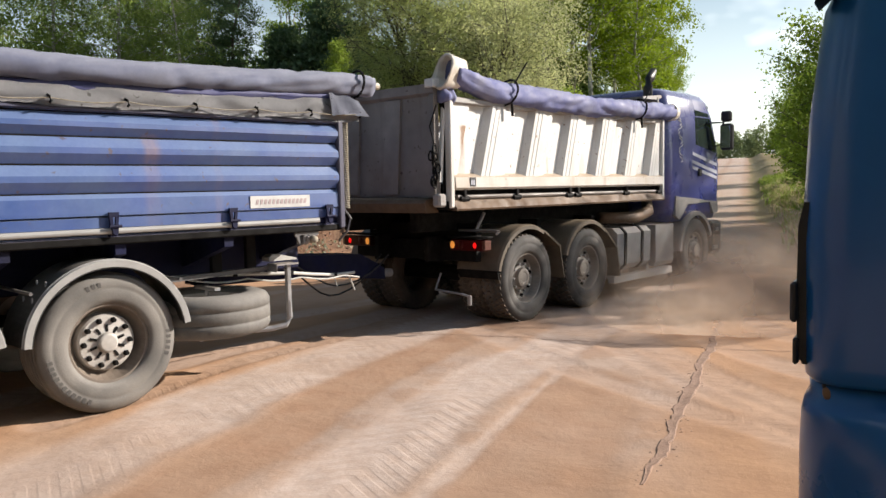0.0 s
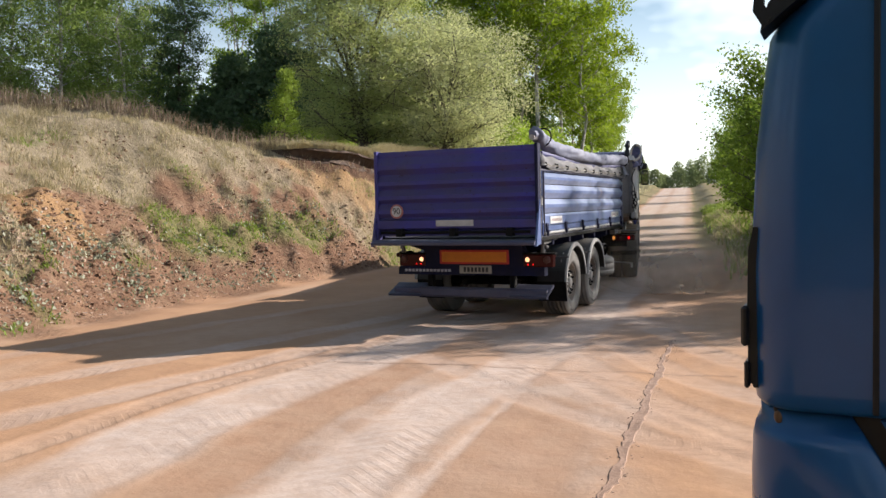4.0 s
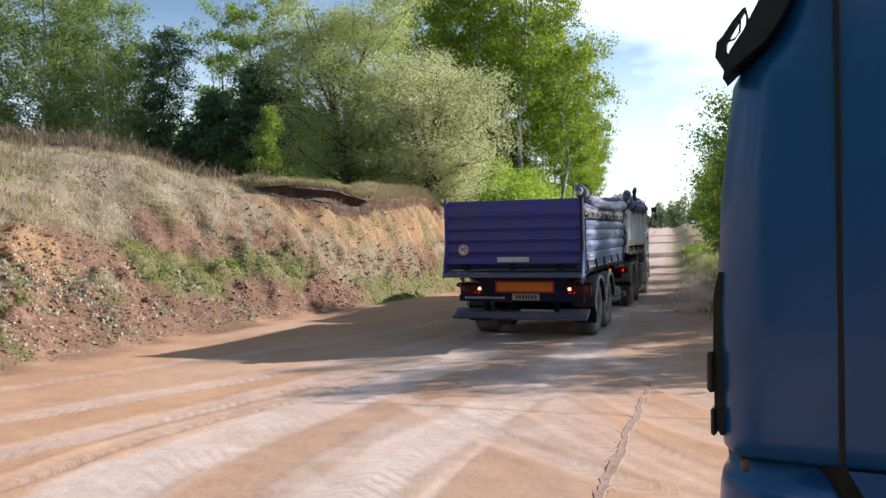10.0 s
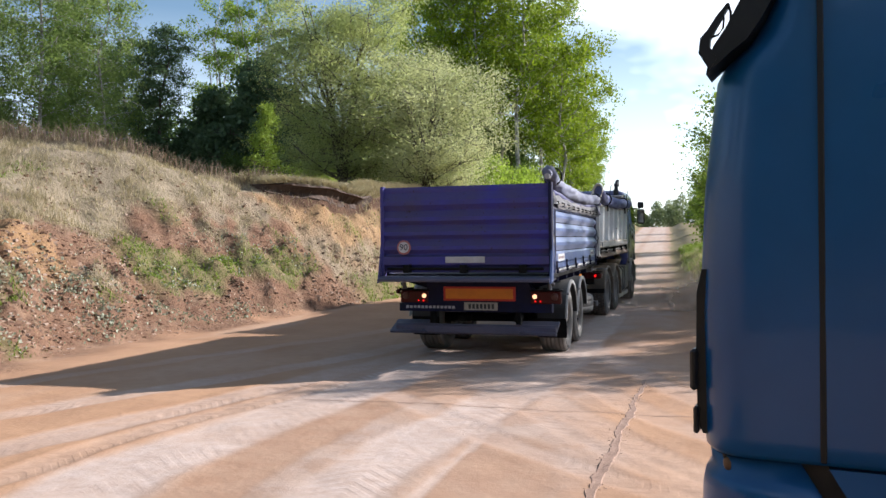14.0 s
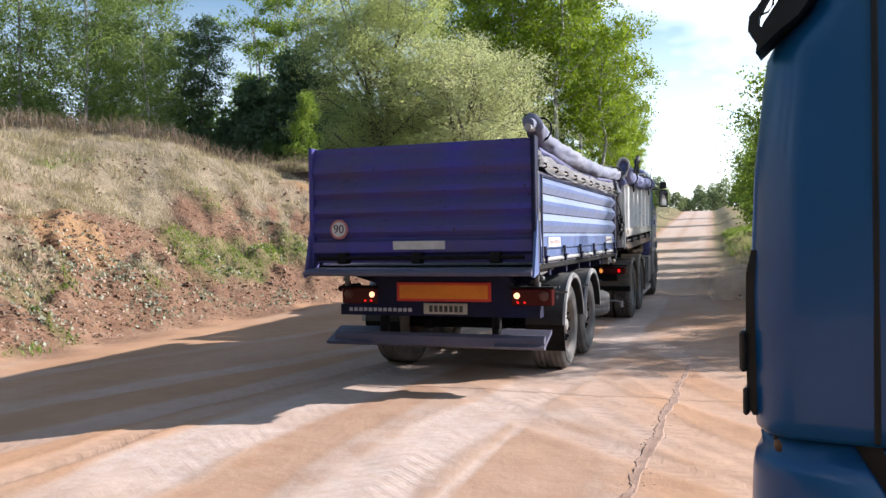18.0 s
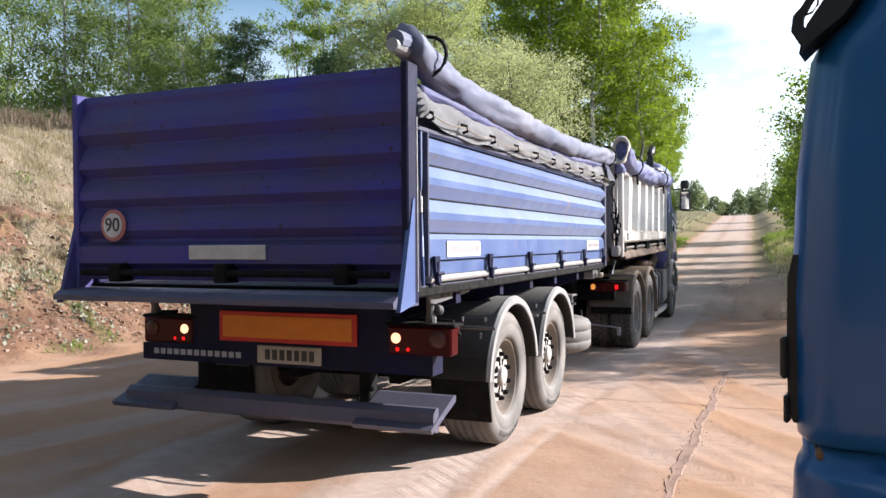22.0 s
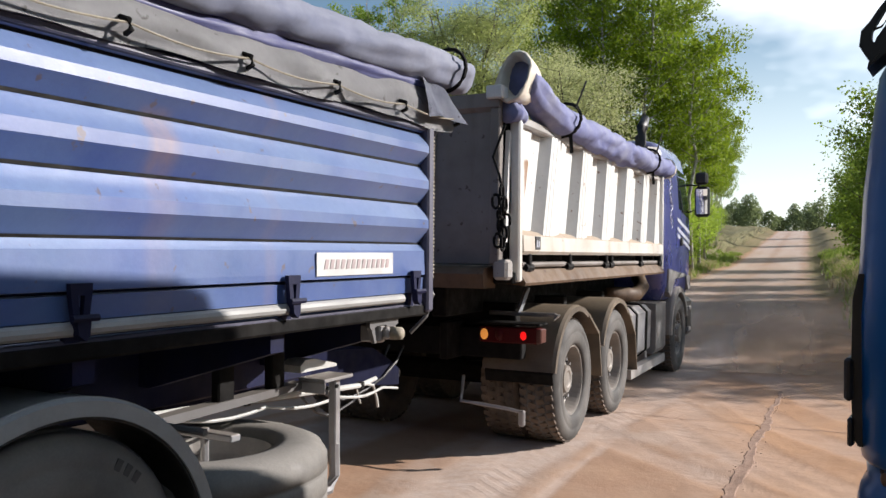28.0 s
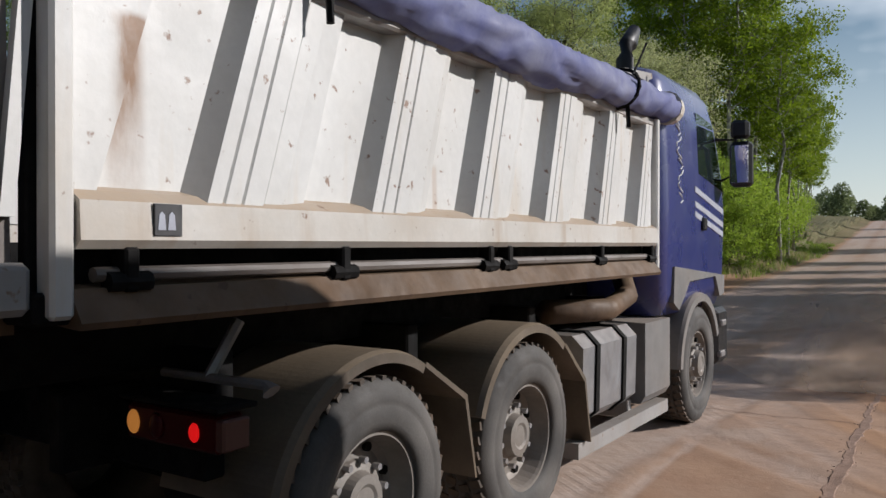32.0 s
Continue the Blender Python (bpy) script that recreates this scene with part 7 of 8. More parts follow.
def white_side(s):
    """The body's side: a sheet with slanted pressed ribs."""
    bm = B()
    z0, z1, sh = 1.66, 2.47, 0.27
    stations = [(0.12, 0.0), (0.14, 0.05)]
    for y in (0.52, 1.36, 2.15, 2.94, 3.73, 4.46):
        stations += [(y - 0.32, 0.05), (y - 0.29, 0.0), (y, 0.0), (y + 0.05, 0.085), (y + 0.11, 0.085), (y + 0.115, 0.074), (y + 0.125, 0.085), (y + 0.19, 0.085), (y + 0.195, 0.074), (y + 0.205, 0.085), (y + 0.29, 0.085), (y + 0.295, 0.068), (y + 0.305, 0.074), (y + 0.40, 0.07)]
    st = []
    for y, o in stations:
        if 0.1 <= y <= BL - 0.1 and (not st or y > st[-1][0] + 0.004):
            st.append((y, o))
    st.append((BL - 0.08, 0.04))
    sheet = []
    for d in (0.0, 0.03):
        low, top = [], []
        for y, o in st:
            low.append(bm.verts.new((s * (BX - 0.07 + o - d), y, z0)))
            yt = min(max(y + sh * (0.0 if y < 0.16 else 1), 0.12), BL - 0.06) + y * 1e-4
            top.append(bm.verts.new((s * (BX - 0.09 + o - d), yt, z1)))
        sheet.append((low, top))
    (lo, to), (li, ti) = sheet
    for k in range(len(st) - 1):
        bm.faces.new((lo[k], lo[k + 1], to[k + 1], to[k]))
        bm.faces.new((li[k + 1], li[k], ti[k], ti[k + 1]))
        bm.faces.new((lo[k + 1], lo[k], li[k], li[k + 1]))
        bm.faces.new((to[k], to[k + 1], ti[k + 1], ti[k]))
    if s < 0:
        bmesh.ops.reverse_faces(bm, faces=bm.faces[:])
    return bm


for s in (1, -1):
    part("body_side", white_side(s), "white_box", truck, "white ribbed side, rust-spotted and streaked")
    bm = B()
    prism(bm, [(s * (BX - 0.09), 1.72), (s * (BX - 0.02), 1.70), (s * (BX + 0.03), 1.67), (s * (BX + 0.035), 1.56), (s * (BX + 0.01), 1.535), (s * (BX - 0.09), 1.535)], 0.13, BL - 0.05)
    part("bottom_sill", fix(bm), "sill", truck, "white box-section sill with rust")
    part("inner_rail", box(B(), s * (BX - 0.135), s * (BX - 0.095), 0.14, BL - 0.06, 1.425, 1.56, 0.004), "black", truck)
    bm = B()
    tube(bm, [(s * (BX - 0.02), 0.2, 1.462), (s * (BX - 0.02), BL - 0.08, 1.455)], 0.022, 8)
    part("locking_bar", fix(bm), "gate_grey", truck, "grimy pale locking bar")
    for y in (0.30, 1.25, 2.38, 2.58, 3.85, 4.85):
        bm = B()
        box(bm, s * (BX - 0.05), s * (BX + 0.025), y - 0.025, y + 0.025, 1.41, 1.54, 0.008)
        tube(bm, [(s * (BX + 0.0), y - 0.07, 1.44), (s * (BX + 0.0), y + 0.07, 1.44)], 0.03, 8)
        part("lock_claw", fix(bm), "black", truck)
    bm = B()
    prism(bm, [(s * (BX - 0.14), 1.44), (s * (BX + 0.0), 1.425), (s * (BX + 0.055), 1.335), (s * (BX + 0.045), 1.315), (s * (BX - 0.14), 1.33)], 0.12, BL - 0.03)
    part("ledge", fix(bm), "rust", truck, "rusty sand-strewn ledge")
    bm = B()
    box(bm, s * (BX - 0.05), s * (BX + 0.03), 0.05, 0.12, 1.345, 2.50, 0.012)
    rp = part("rear_post", bm, "white_box", truck)
    part("post_edge", box(B(), s * (BX - 0.10), s * (BX - 0.055), 0.03, 0.10, 1.36, 2.48, 0.006), "black", rp)
    part("post_strut", fix(prism(B(), [(-0.05, 1.62), (-0.01, 1.62), (0.055, 2.36), (0.02, 2.40)], s * (BX - 0.065), s * (BX - 0.035), "x")), "white_box", rp, "slanted white strut")
    part("post_pad", fix(sag_roll(s * (BX - 0.02), -0.03, 0.13, 2.52, 0.075, 0.0, 5, 10, 14)), "cloth_blue", rp, "blue tarpaulin wrapped round the post's head", True)
    bm = B()
    box(bm, s * (BX - 0.06), s * (BX + 0.03), BL - 0.05, BL + 0.01, 1.32, 2.52, 0.01)
    part("front_post", bm, "white_box", truck)
    bm = B()
    box(bm, s * (BX - 0.12), s * (BX - 0.0), 0.02, BL, 2.455, 2.52, 0.012)
    part("top_rail", bm, "grey_box", truck)
    bm = B()
    box(bm, s * BX - 0.11 * (s > 0) - 0.0, s * BX + 0.11 * (s < 0) + 0.0, -0.10, 0.02, 1.36, 1.50, 0.02)
    part("hinge_block", bm, "grey_box", truck, "worn grey hinge block")
    # chain and wire on the rear corner
    part("chain_wire", fix(tube(B(), [(s * (BX - 0.02), -0.10, 2.42), (s * (BX - 0.10), -0.12, 2.20), (s * (BX - 0.05), -0.13, 2.08), (s * (BX - 0.03), -0.13, 1.99)], 0.009, 6)), "black", truck)
    for k in range(11):
        bm = B()
        c = Vector((s * (BX - 0.03 - 0.03 * math.sin(k * 1.7)), -0.13 - 0.03 * math.sin(k * 1.3), 1.96 - (k if k < 6 else 11 - k) * 0.066 - 0.02 * (k > 5)))
        ring = []
        for a in range(12):
            t = a * 2 * math.pi / 12
            ring.append(c + (Vector((0.027 * math.cos(t), 0, 0.048 * math.sin(t))) if k % 2 else Vector((0, 0.027 * math.cos(t), 0.048 * math.sin(t)))))
        tube(bm, ring + [ring[0]], 0.011, 6, False)
        part("chain_link", fix(bm), "black", truck)
lg = part("maker_mark", box(B(), BX + 0.030, BX + 0.040, 0.36, 0.46, 1.572, 1.668, 0.002), "ink", truck, "small dark square sticker")
for y0, h in ((0.385, 0.045), (0.42, 0.045)):
    part("mark_shape", fix(prism(B(), [(y0 - 0.014, 1.59), (y0 + 0.014, 1.59), (y0 + 0.010, 1.59 + h), (y0, 1.60 + h), (y0 - 0.010, 1.59 + h)], BX + 0.040, BX + 0.042, "x")), "grey_ink", lg)
part("tarp_roll", sag_roll(BX - 0.0, 0.12, BL + 0.28, 2.65, 0.128, 0.06, 9, rear=0.12), "cloth_blue", truck, "faded blue rolled tarpaulin", True)
bm = B()
rr2 = random.Random(6)
rings = []
for u, w in ((0.16, 0.135), (0.0, 0.15), (-0.10, 0.165), (-0.13, 0.155), (-0.08, 0.13), (0.10, 0.10)):
    rings.append([bm.verts.new((BX + math.cos(a) * w * (0.75 + 0.12 * math.sin(2 * a)) + rr2.uniform(-0.01, 0.01), u + 0.10 + 0.05 * math.sin(a), 2.76 + math.sin(a) * w * 1.15 + rr2.uniform(-0.01, 0.01))) for a in (i * 2 * math.pi / 18 for i in range(18))])
for p, q in zip(rings, rings[1:]):
    for i in range(18):
        bm.faces.new((p[i], p[(i + 1) % 18], q[(i + 1) % 18], q[i]))
bm.faces.new(rings[-1])
part("roll_cap", fix(bm), "cloth_white", truck, "off-white folded canvas mouth of the roll", True)
bm = B()
tube(bm, [(BX, BL + 0.24, 2.645), (BX, BL + 0.36, 2.64)], [0.135, 0.12], 14)
part("roll_cap", fix(bm), "cloth_white", truck, "off-white canvas end of the roll")
for y in (1.1, 4.2):
    bm = B()
    tube(bm, [(BX + 0.145 * math.cos(a), y + 0.05 * math.sin(a), 2.63 + 0.145 * math.sin(a)) for a in (k * math.pi / 8 for k in range(17))], 0.014, 5, False)
    tube(bm, [(BX + 0.1, y, 2.72), (BX + 0.12, y + 0.22, 2.98)], 0.009, 5)
    tube(bm, [(BX + 0.06, y, 2.52), (BX + 0.07, y, 2.36)], 0.016, 5)
    part("tie_strap", fix(bm), "black", truck)
bm = B()
box(bm, -BX, BX, 0.02, BL, 1.33, 1.42, 0.01)
part("floor", bm, "black", truck)
bm = B()
box(bm, -BX + 0.05, BX - 0.05, BL - 0.06, BL - 0.01, 1.4, 2.86, 0.01)
prism(bm, [(BL - 0.50, 2.84), (BL + 0.08, 2.90), (BL + 0.10, 2.86), (BL - 0.05, 2.82), (BL - 0.48, 2.81)], -BX + 0.15, BX - 0.06, "x")
part("front_wall", bm, "grey_box", truck, "grey headboard with a visor")
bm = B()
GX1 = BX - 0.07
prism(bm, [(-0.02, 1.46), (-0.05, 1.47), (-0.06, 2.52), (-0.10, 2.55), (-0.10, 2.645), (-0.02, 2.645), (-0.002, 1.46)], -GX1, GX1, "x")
tg = part("tailgate", fix(bm), "gate_grey", truck, "grimy off-white tailgate, brown-streaked, darkened as in shade")
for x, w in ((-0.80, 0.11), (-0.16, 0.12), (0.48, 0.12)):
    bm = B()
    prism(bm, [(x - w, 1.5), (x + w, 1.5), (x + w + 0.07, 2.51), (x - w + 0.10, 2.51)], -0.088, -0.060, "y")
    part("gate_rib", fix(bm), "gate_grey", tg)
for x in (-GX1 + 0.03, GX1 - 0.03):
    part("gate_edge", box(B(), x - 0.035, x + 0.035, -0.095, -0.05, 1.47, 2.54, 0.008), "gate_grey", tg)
    part("corner_bracket", box(B(), x - 0.05, x + 0.07, -0.14, -0.03, 2.60, 2.69, 0.008), "white_box", tg, "white bracket on the gate's corner")
gp = part("maker_plate", box(B(), -0.02, 0.20, -0.108, -0.100, 2.575, 2.625, 0.002), "gate_grey", tg, "small framed plate with dark bars")
bars(gp, "ink", 0.0, 0.185, 2.588, 2.612, 8, lambda u, v, w: (u, -0.108 - w, v), 0.002)
bm = B()
prism(bm, [(0.05, 1.46), (-0.14, 1.44), (-0.17, 1.40), (-0.15, 1.30), (0.05, 1.30)], -BX + 0.05, BX - 0.15, "x")
part("dump_lip", fix(bm), "rust", truck, "brown worn dump lip")
# the whole dump body sits this far back and up on the chassis
for p in truck.children_recursive:
    p.data.transform(Matrix.Translation((0, -0.10, 0.055)))
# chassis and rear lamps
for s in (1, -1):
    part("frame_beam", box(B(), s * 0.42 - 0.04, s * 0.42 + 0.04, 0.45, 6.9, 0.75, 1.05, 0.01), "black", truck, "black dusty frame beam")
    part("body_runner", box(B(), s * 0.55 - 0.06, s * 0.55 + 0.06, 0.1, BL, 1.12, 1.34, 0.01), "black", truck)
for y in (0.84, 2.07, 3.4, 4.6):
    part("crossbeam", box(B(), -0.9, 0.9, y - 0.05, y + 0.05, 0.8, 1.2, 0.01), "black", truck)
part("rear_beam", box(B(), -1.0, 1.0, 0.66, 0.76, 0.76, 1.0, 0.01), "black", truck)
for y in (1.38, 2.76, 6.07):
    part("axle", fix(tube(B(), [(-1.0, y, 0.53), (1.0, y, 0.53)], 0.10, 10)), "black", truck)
for s in (1, -1):
    bm = B()
    box(bm, s * 0.915 - 0.245, s * 0.915 + 0.245, 0.58, 0.70, 0.895, 1.025, 0.012)
    lamp = part("tail_lamp", bm, "lens_red", truck, "red tail lamp with amber end")
    for dx, mt, r in ((-0.20 * s, "lens_amber_lit", 0.034), (-0.07 * s, "lens_red", 0.036), (0.13 * s, "lens_lit", 0.026)):
        bm = B()
        bmesh.ops.create_uvsphere(bm, u_segments=12, v_segments=8, radius=r, matrix=Matrix.Translation((s * 0.915 + dx, 0.577, 0.96)) @ Matrix.Diagonal((1, 0.4, 1.3, 1)))
        part("lamp_lens", bm, mt, lamp, "", True)
    bm = B()
    box(bm, s * 1.165 - 0.02, s * 1.165 + 0.025, 0.58, 0.70, 0.905, 1.015, 0.008)
    part("side_lens", bm, "lens_amber" if s < 0 else "lens_clear", lamp)
    bm = B()
    box(bm, s * 0.915 - 0.27, s * 0.915 + 0.27, 0.56, 0.74, 1.04, 1.058, 0.004)
    part("lamp_shield", bm, "black", truck)
    bm = B()
    tube(bm, [(s * 0.7, 0.72, 1.12), (s * 1.25, 0.72, 1.12), (s * 1.27, 0.72, 1.10)], [0.018, 0.018, 0.035], 8)
    tube(bm, [(s * 0.95, 0.72, 1.12), (s * 0.98, 0.84, 1.32)], 0.022, 6)
    part("mudguard_stay", fix(bm), "steel", truck)
    for y in (1.38, 2.76):
        part("mudguard", arc_fender(y, 0.635, s * 0.62, s * 1.24, 50 if y > 2 else 60, 168 if y < 2 else 160, 0.018, 0.025), "fender_brown", truck, "muddy brown-black rounded mudguard")
        a60 = radians(60 if y < 2 else 50)
        q = (y + 0.635 * math.cos(a60), 0.53 + 0.635 * math.sin(a60))
        d = (math.sin(a60), -math.cos(a60))
        e = (q[0] + d[0] * 0.40, q[1] + d[1] * 0.40)
        bm = B()
        prism(bm, [q, e, (e[0] + 0.09, e[1] - 0.42), (e[0] + 0.075, e[1] - 0.42), (e[0] - 0.02, e[1] - 0.02), (q[0] - 0.01, q[1] - 0.02)], s * 0.62, s * 1.24, "x")
        part("guard_flap", fix(bm), "fender_brown", truck, "black flap sloping down between the wheels")
    bm = B()
    prism(bm, [(0.785, 0.56), (0.765, 0.64), (0.775, 0.68), (0.79, 0.68), (0.805, 0.56)], s * 0.64, s * 1.22, "x")
    part("mud_flap", fix(bm), "black", truck)
    # front wheel arch
    part("front_arch", arc_fender(6.07, 0.64, s * 0.85, s * 1.25, 20, 178, 0.03, 0.05), "grey_plastic", truck, "grey plastic wheel arch")
    # tank, battery box, side guard
    bm = B()
    prism(bm, [(s * 0.60, 0.42), (s * 1.06, 0.40), (s * 1.15, 0.48), (s * 1.16, 0.92), (s * 1.08, 1.0), (s * 0.60, 1.0)], 3.62, 4.62)
    tk = part("fuel_tank", fix(bm), "steel", truck, "dusty grey metal tank with black straps")
    for y in (3.85, 4.35):
        bm = B()
        prism(bm, [(s * 0.58, 0.40), (s * 1.065, 0.385), (s * 1.165, 0.475), (s * 1.175, 0.925), (s * 1.085, 1.015), (s * 0.58, 1.015)], y - 0.03, y + 0.03)
        part("tank_strap", fix(bm), "black", tk)
    bm = B()
    prism(bm, [(s * 0.60, 0.38), (s * 1.16, 0.38), (s * 1.20, 0.44), (s * 1.20, 1.0), (s * 0.60, 1.02)], 4.70, 5.30)
    part("battery_box", fix(bm), "grey_plastic", truck, "grey plastic side box")
    bm = B()
    prism(bm, [(s * 1.10, 0.34), (s * 1.20, 0.34), (s * 1.20, 0.24), (s * 1.10, 0.24)], 3.45, 5.25)
    box(bm, s * 0.95 - 0.15, s * 0.95 + 0.15, 3.6, 3.68, 0.28, 0.42, 0.01)
    box(bm, s * 0.95 - 0.15, s * 0.95 + 0.15, 4.6, 4.68, 0.28, 0.42, 0.01)
    part("side_guard", fix(bm), "grey_box", truck, "battered pale side guard rail")
bm = B()
box(bm, -1.10, -0.60, 0.40, 0.42, 1.11, 1.215, 0.005)
nq = part("number_plate", bm, "grey_box", truck, "dim number plate with dark bars")
bars(nq, "ink", -1.05, -0.64, 1.133, 1.192, 7, lambda u, v, w: (u, 0.399 - w, v))
part("plate_bracket", box(B(), -1.08, -0.62, 0.422, 0.70, 1.14, 1.17, 0.005), "black", truck)
bm = B()
tube(bm, [(0.55, 0.55, 0.62), (0.6, 0.40, 0.45), (1.0, 0.40, 0.42), (1.10, 0.42, 0.40)], 0.014, 6)
box(bm, 1.08, 1.13, 0.38, 0.42, 0.30, 0.42, 0.01)
part("step_bar", fix(bm), "steel", truck)
bm = B()
tube(bm, [(0.9, 3.6, 1.15), (1.02, 4.4, 1.12), (1.0, 4.85, 1.2), (0.9, 5.0, 1.34)], 0.085, 10)
part("exhaust_pipe", fix(bm), "rust", truck, "rust-brown exhaust pipe", True)
bm = B()
tube(bm, [(0.94, 4.96, 2.2), (0.94, 4.96, 3.10), (0.95, 5.00, 3.22), (0.97, 5.10, 3.36)], [0.07, 0.07, 0.075, 0.05], 12)
part("snorkel", fix(bm), "plastic", truck, "black air intake stack", True)
KW = [(wheel(truck, s * 1.2, y, s, "drive"), y) for s in (1, -1) for y in (1.38, 2.76)] + [(wheel(truck, s * 1.22, 6.07, s, "front"), 6.07) for s in (1, -1)]


def loft(bm, rings):
    vs = [[bm.verts.new(p) for p in r] for r in rings]
    n = len(vs[0])
    for a, b2 in zip(vs, vs[1:]):
        for k in range(n):
            bm.faces.new((a[k], a[(k + 1) % n], b2[(k + 1) % n], b2[k]))
    bm.faces.new(vs[0][::-1])
    bm.faces.new(vs[-1])
    return fix(bm)


# cab: rounded box, narrower towards the roof
bm = B()
rings = []
for z, hx, y0, y1, r in ((1.02, 1.16, 5.12, 6.98, 0.14), (1.20, 1.21, 5.06, 7.06, 0.16), (1.9, 1.23, 5.05, 7.08, 0.18), (2.25, 1.22, 5.05, 7.02, 0.18), (2.70, 1.19, 5.06, 6.86, 0.18), (2.94, 1.15, 5.07, 6.72, 0.17), (3.04, 1.09, 5.12, 6.60, 0.16), (3.10, 0.95, 5.25, 6.45, 0.15)):
    ring = []
    for cx, cy, a0 in ((hx - r, y1 - r, 0), (-hx + r, y1 - r, 90), (-hx + r, y0 + r, 180), (hx - r, y0 + r, 270)):
        for k in range(5):
            a = radians(a0 + k * 22.5)
            ring.append((cx + r * math.cos(a), cy + r * math.sin(a), z))
    rings.append(ring)
loft(bm, rings)
cabm = part("cab", bm, "cab_blue", truck, "dark blue driver's cab", True)
for s in (1, -1):
    bm = B()
    prism(bm, [(6.06, 2.24), (6.86, 2.12), (6.80, 2.35), (6.62, 2.76), (6.10, 2.80)], s * 1.175, s * 1.225, "x")
    bmesh.ops.transform(bm, matrix=Matrix.Translation((s * 1.222, 0, 2.2)) @ Matrix.Rotation(-s * 0.07, 4, "Y") @ Matrix.Translation((-s * 1.222, 0, -2.2)), verts=bm.verts)
    part("side_window", fix(bm), "glass", cabm, "dark side window")
    bm = B()
    for z in (2.05, 1.92, 1.83):
        prism(bm, [(5.92, z + 0.07), (6.88, z - 0.10), (6.88, z - 0.155), (5.92, z + 0.02)], s * 1.21, s * 1.233, "x")
    part("stripes", fix(bm), "grey_ink", cabm, "silver stripes across the door")
    bm = B()
    for k in range(9):
        z = 1.95 + k * 0.095
        pts = [(s * (1.228 if z < 2.2 else 1.228 - (z - 2.2) * 0.075), 5.50 + 0.07 * math.sin(k * 2.1 + j * 1.3), z + j * 0.03) for j in range(4)]
        tube(bm, pts, 0.007, 5)
    part("lettering_marks", fix(bm), "white", cabm, "white script marks, unreadable")
    bm = B()
    tube(bm, [(s * 1.16, 6.72, 2.62), (s * 1.36, 6.84, 2.62), (s * 1.36, 6.84, 2.28), (s * 1.2, 6.85, 2.22)], 0.018, 6)
    mr = part("mirror_arm", fix(bm), "plastic", cabm)
    bm = B()
    box(bm, s * 1.41 - 0.105, s * 1.41 + 0.105, 6.80, 6.94, 2.16, 2.60, 0.035)
    mh = part("mirror_housing", bm, "plastic", cabm, "black mirror housing")
    bm = B()
    box(bm, s * 1.41 - 0.08, s * 1.41 + 0.08, 6.792, 6.799, 2.20, 2.56, 0.001)
    part("mirror_glass", bm, "mirror", mh)
    bm = B()
    box(bm, s * 1.40 - 0.085, s * 1.40 + 0.085, 6.81, 6.93, 2.63, 2.81, 0.03)
    part("wide_mirror", bm, "plastic", cabm)
    bm = B()
    box(bm, s * 1.235 - 0.015, s * 1.235 + 0.02, 6.13, 6.24, 1.73, 1.85, 0.01)
    part("door_handle", bm, "plastic", cabm)
    bm = B()
    prism(bm, [(5.32, 1.42), (5.30, 1.12), (5.44, 1.05), (5.60, 1.16), (5.75, 1.28), (6.6, 1.30), (6.75, 1.10), (6.92, 1.12), (6.92, 1.30)], s * 1.10, s * 1.235, "x")
    part("arch_panel", fix(bm), "grey_plastic", cabm, "grey lower wheel-arch panel")
    bm = B()
    box(bm, s * 1.02 - 0.2, s * 1.02 + 0.2, 6.72, 7.14, 0.42, 0.98, 0.05)
    bp2 = part("bumper_corner", bm, "plastic", truck, "black bumper corner with steps")
    bm = B()
    box(bm, s * 1.20 - 0.03, s * 1.20 + 0.05, 6.76, 6.92, 0.50, 0.56, 0.01)
    box(bm, s * 1.20 - 0.03, s * 1.20 + 0.05, 6.80, 6.96, 0.80, 0.86, 0.01)
    part("step", bm, "steel", bp2)
bm = B()
box(bm, -0.85, 0.85, 6.85, 7.15, 0.42, 0.95, 0.05)
part("bumper", bm, "plastic", truck)
bm = B()
box(bm, -1.05, 1.05, 6.56, 6.96, 2.86, 2.93, 0.03)
part("sun_visor", bm, "plastic", cabm, "dark visor over the windscreen")
bm = B()
prism(bm, [(7.07, 1.98), (6.78, 2.86), (6.81, 2.87), (7.11, 1.99)], -1.02, 1.02, "x")
part("windscreen", fix(bm), "glass", cabm)
for x in (-0.5, 0.0, 0.5):
    bm = B()
    bmesh.ops.create_uvsphere(bm, u_segments=10, v_segments=6, radius=0.05, matrix=Matrix.Translation((x, 6.3, 3.11)) @ Matrix.Diagonal((1.5, 1, 0.8, 1)))
    part("roof_lamp", bm, "lens_amber", cabm, "", True)


# ---- the parked blue truck, whose side faces the yard: built looking towards -x, its side at y = 0 ----
parked = thing("parked_truck", label="bright blue truck cab parked across the yard", category="truck")
CAB_AT = pose(0.106, 2.118, 0.0, 0, 0, -10.0)


def cab_ring(z, x0, yy, r, back=2.3):
    """An outline at height z: front at x0, near side at yy, far side 2.4 m off."""
    ring = []
    for cx, cy, a0 in ((x0 + r, yy + r, 180), ):
        for k in range(9):
            a = radians(a0 + k * 11.25)
            ring.append((cx + r * math.cos(a), cy + r * math.sin(a), z))
    ring += [(0.270, yy, z), (0.290, yy, z), (back, yy, z), (back, 2.44 - yy, z), (x0 + 0.15, 2.44 - yy, z), (x0, 2.30 - yy, z)]
    return ring


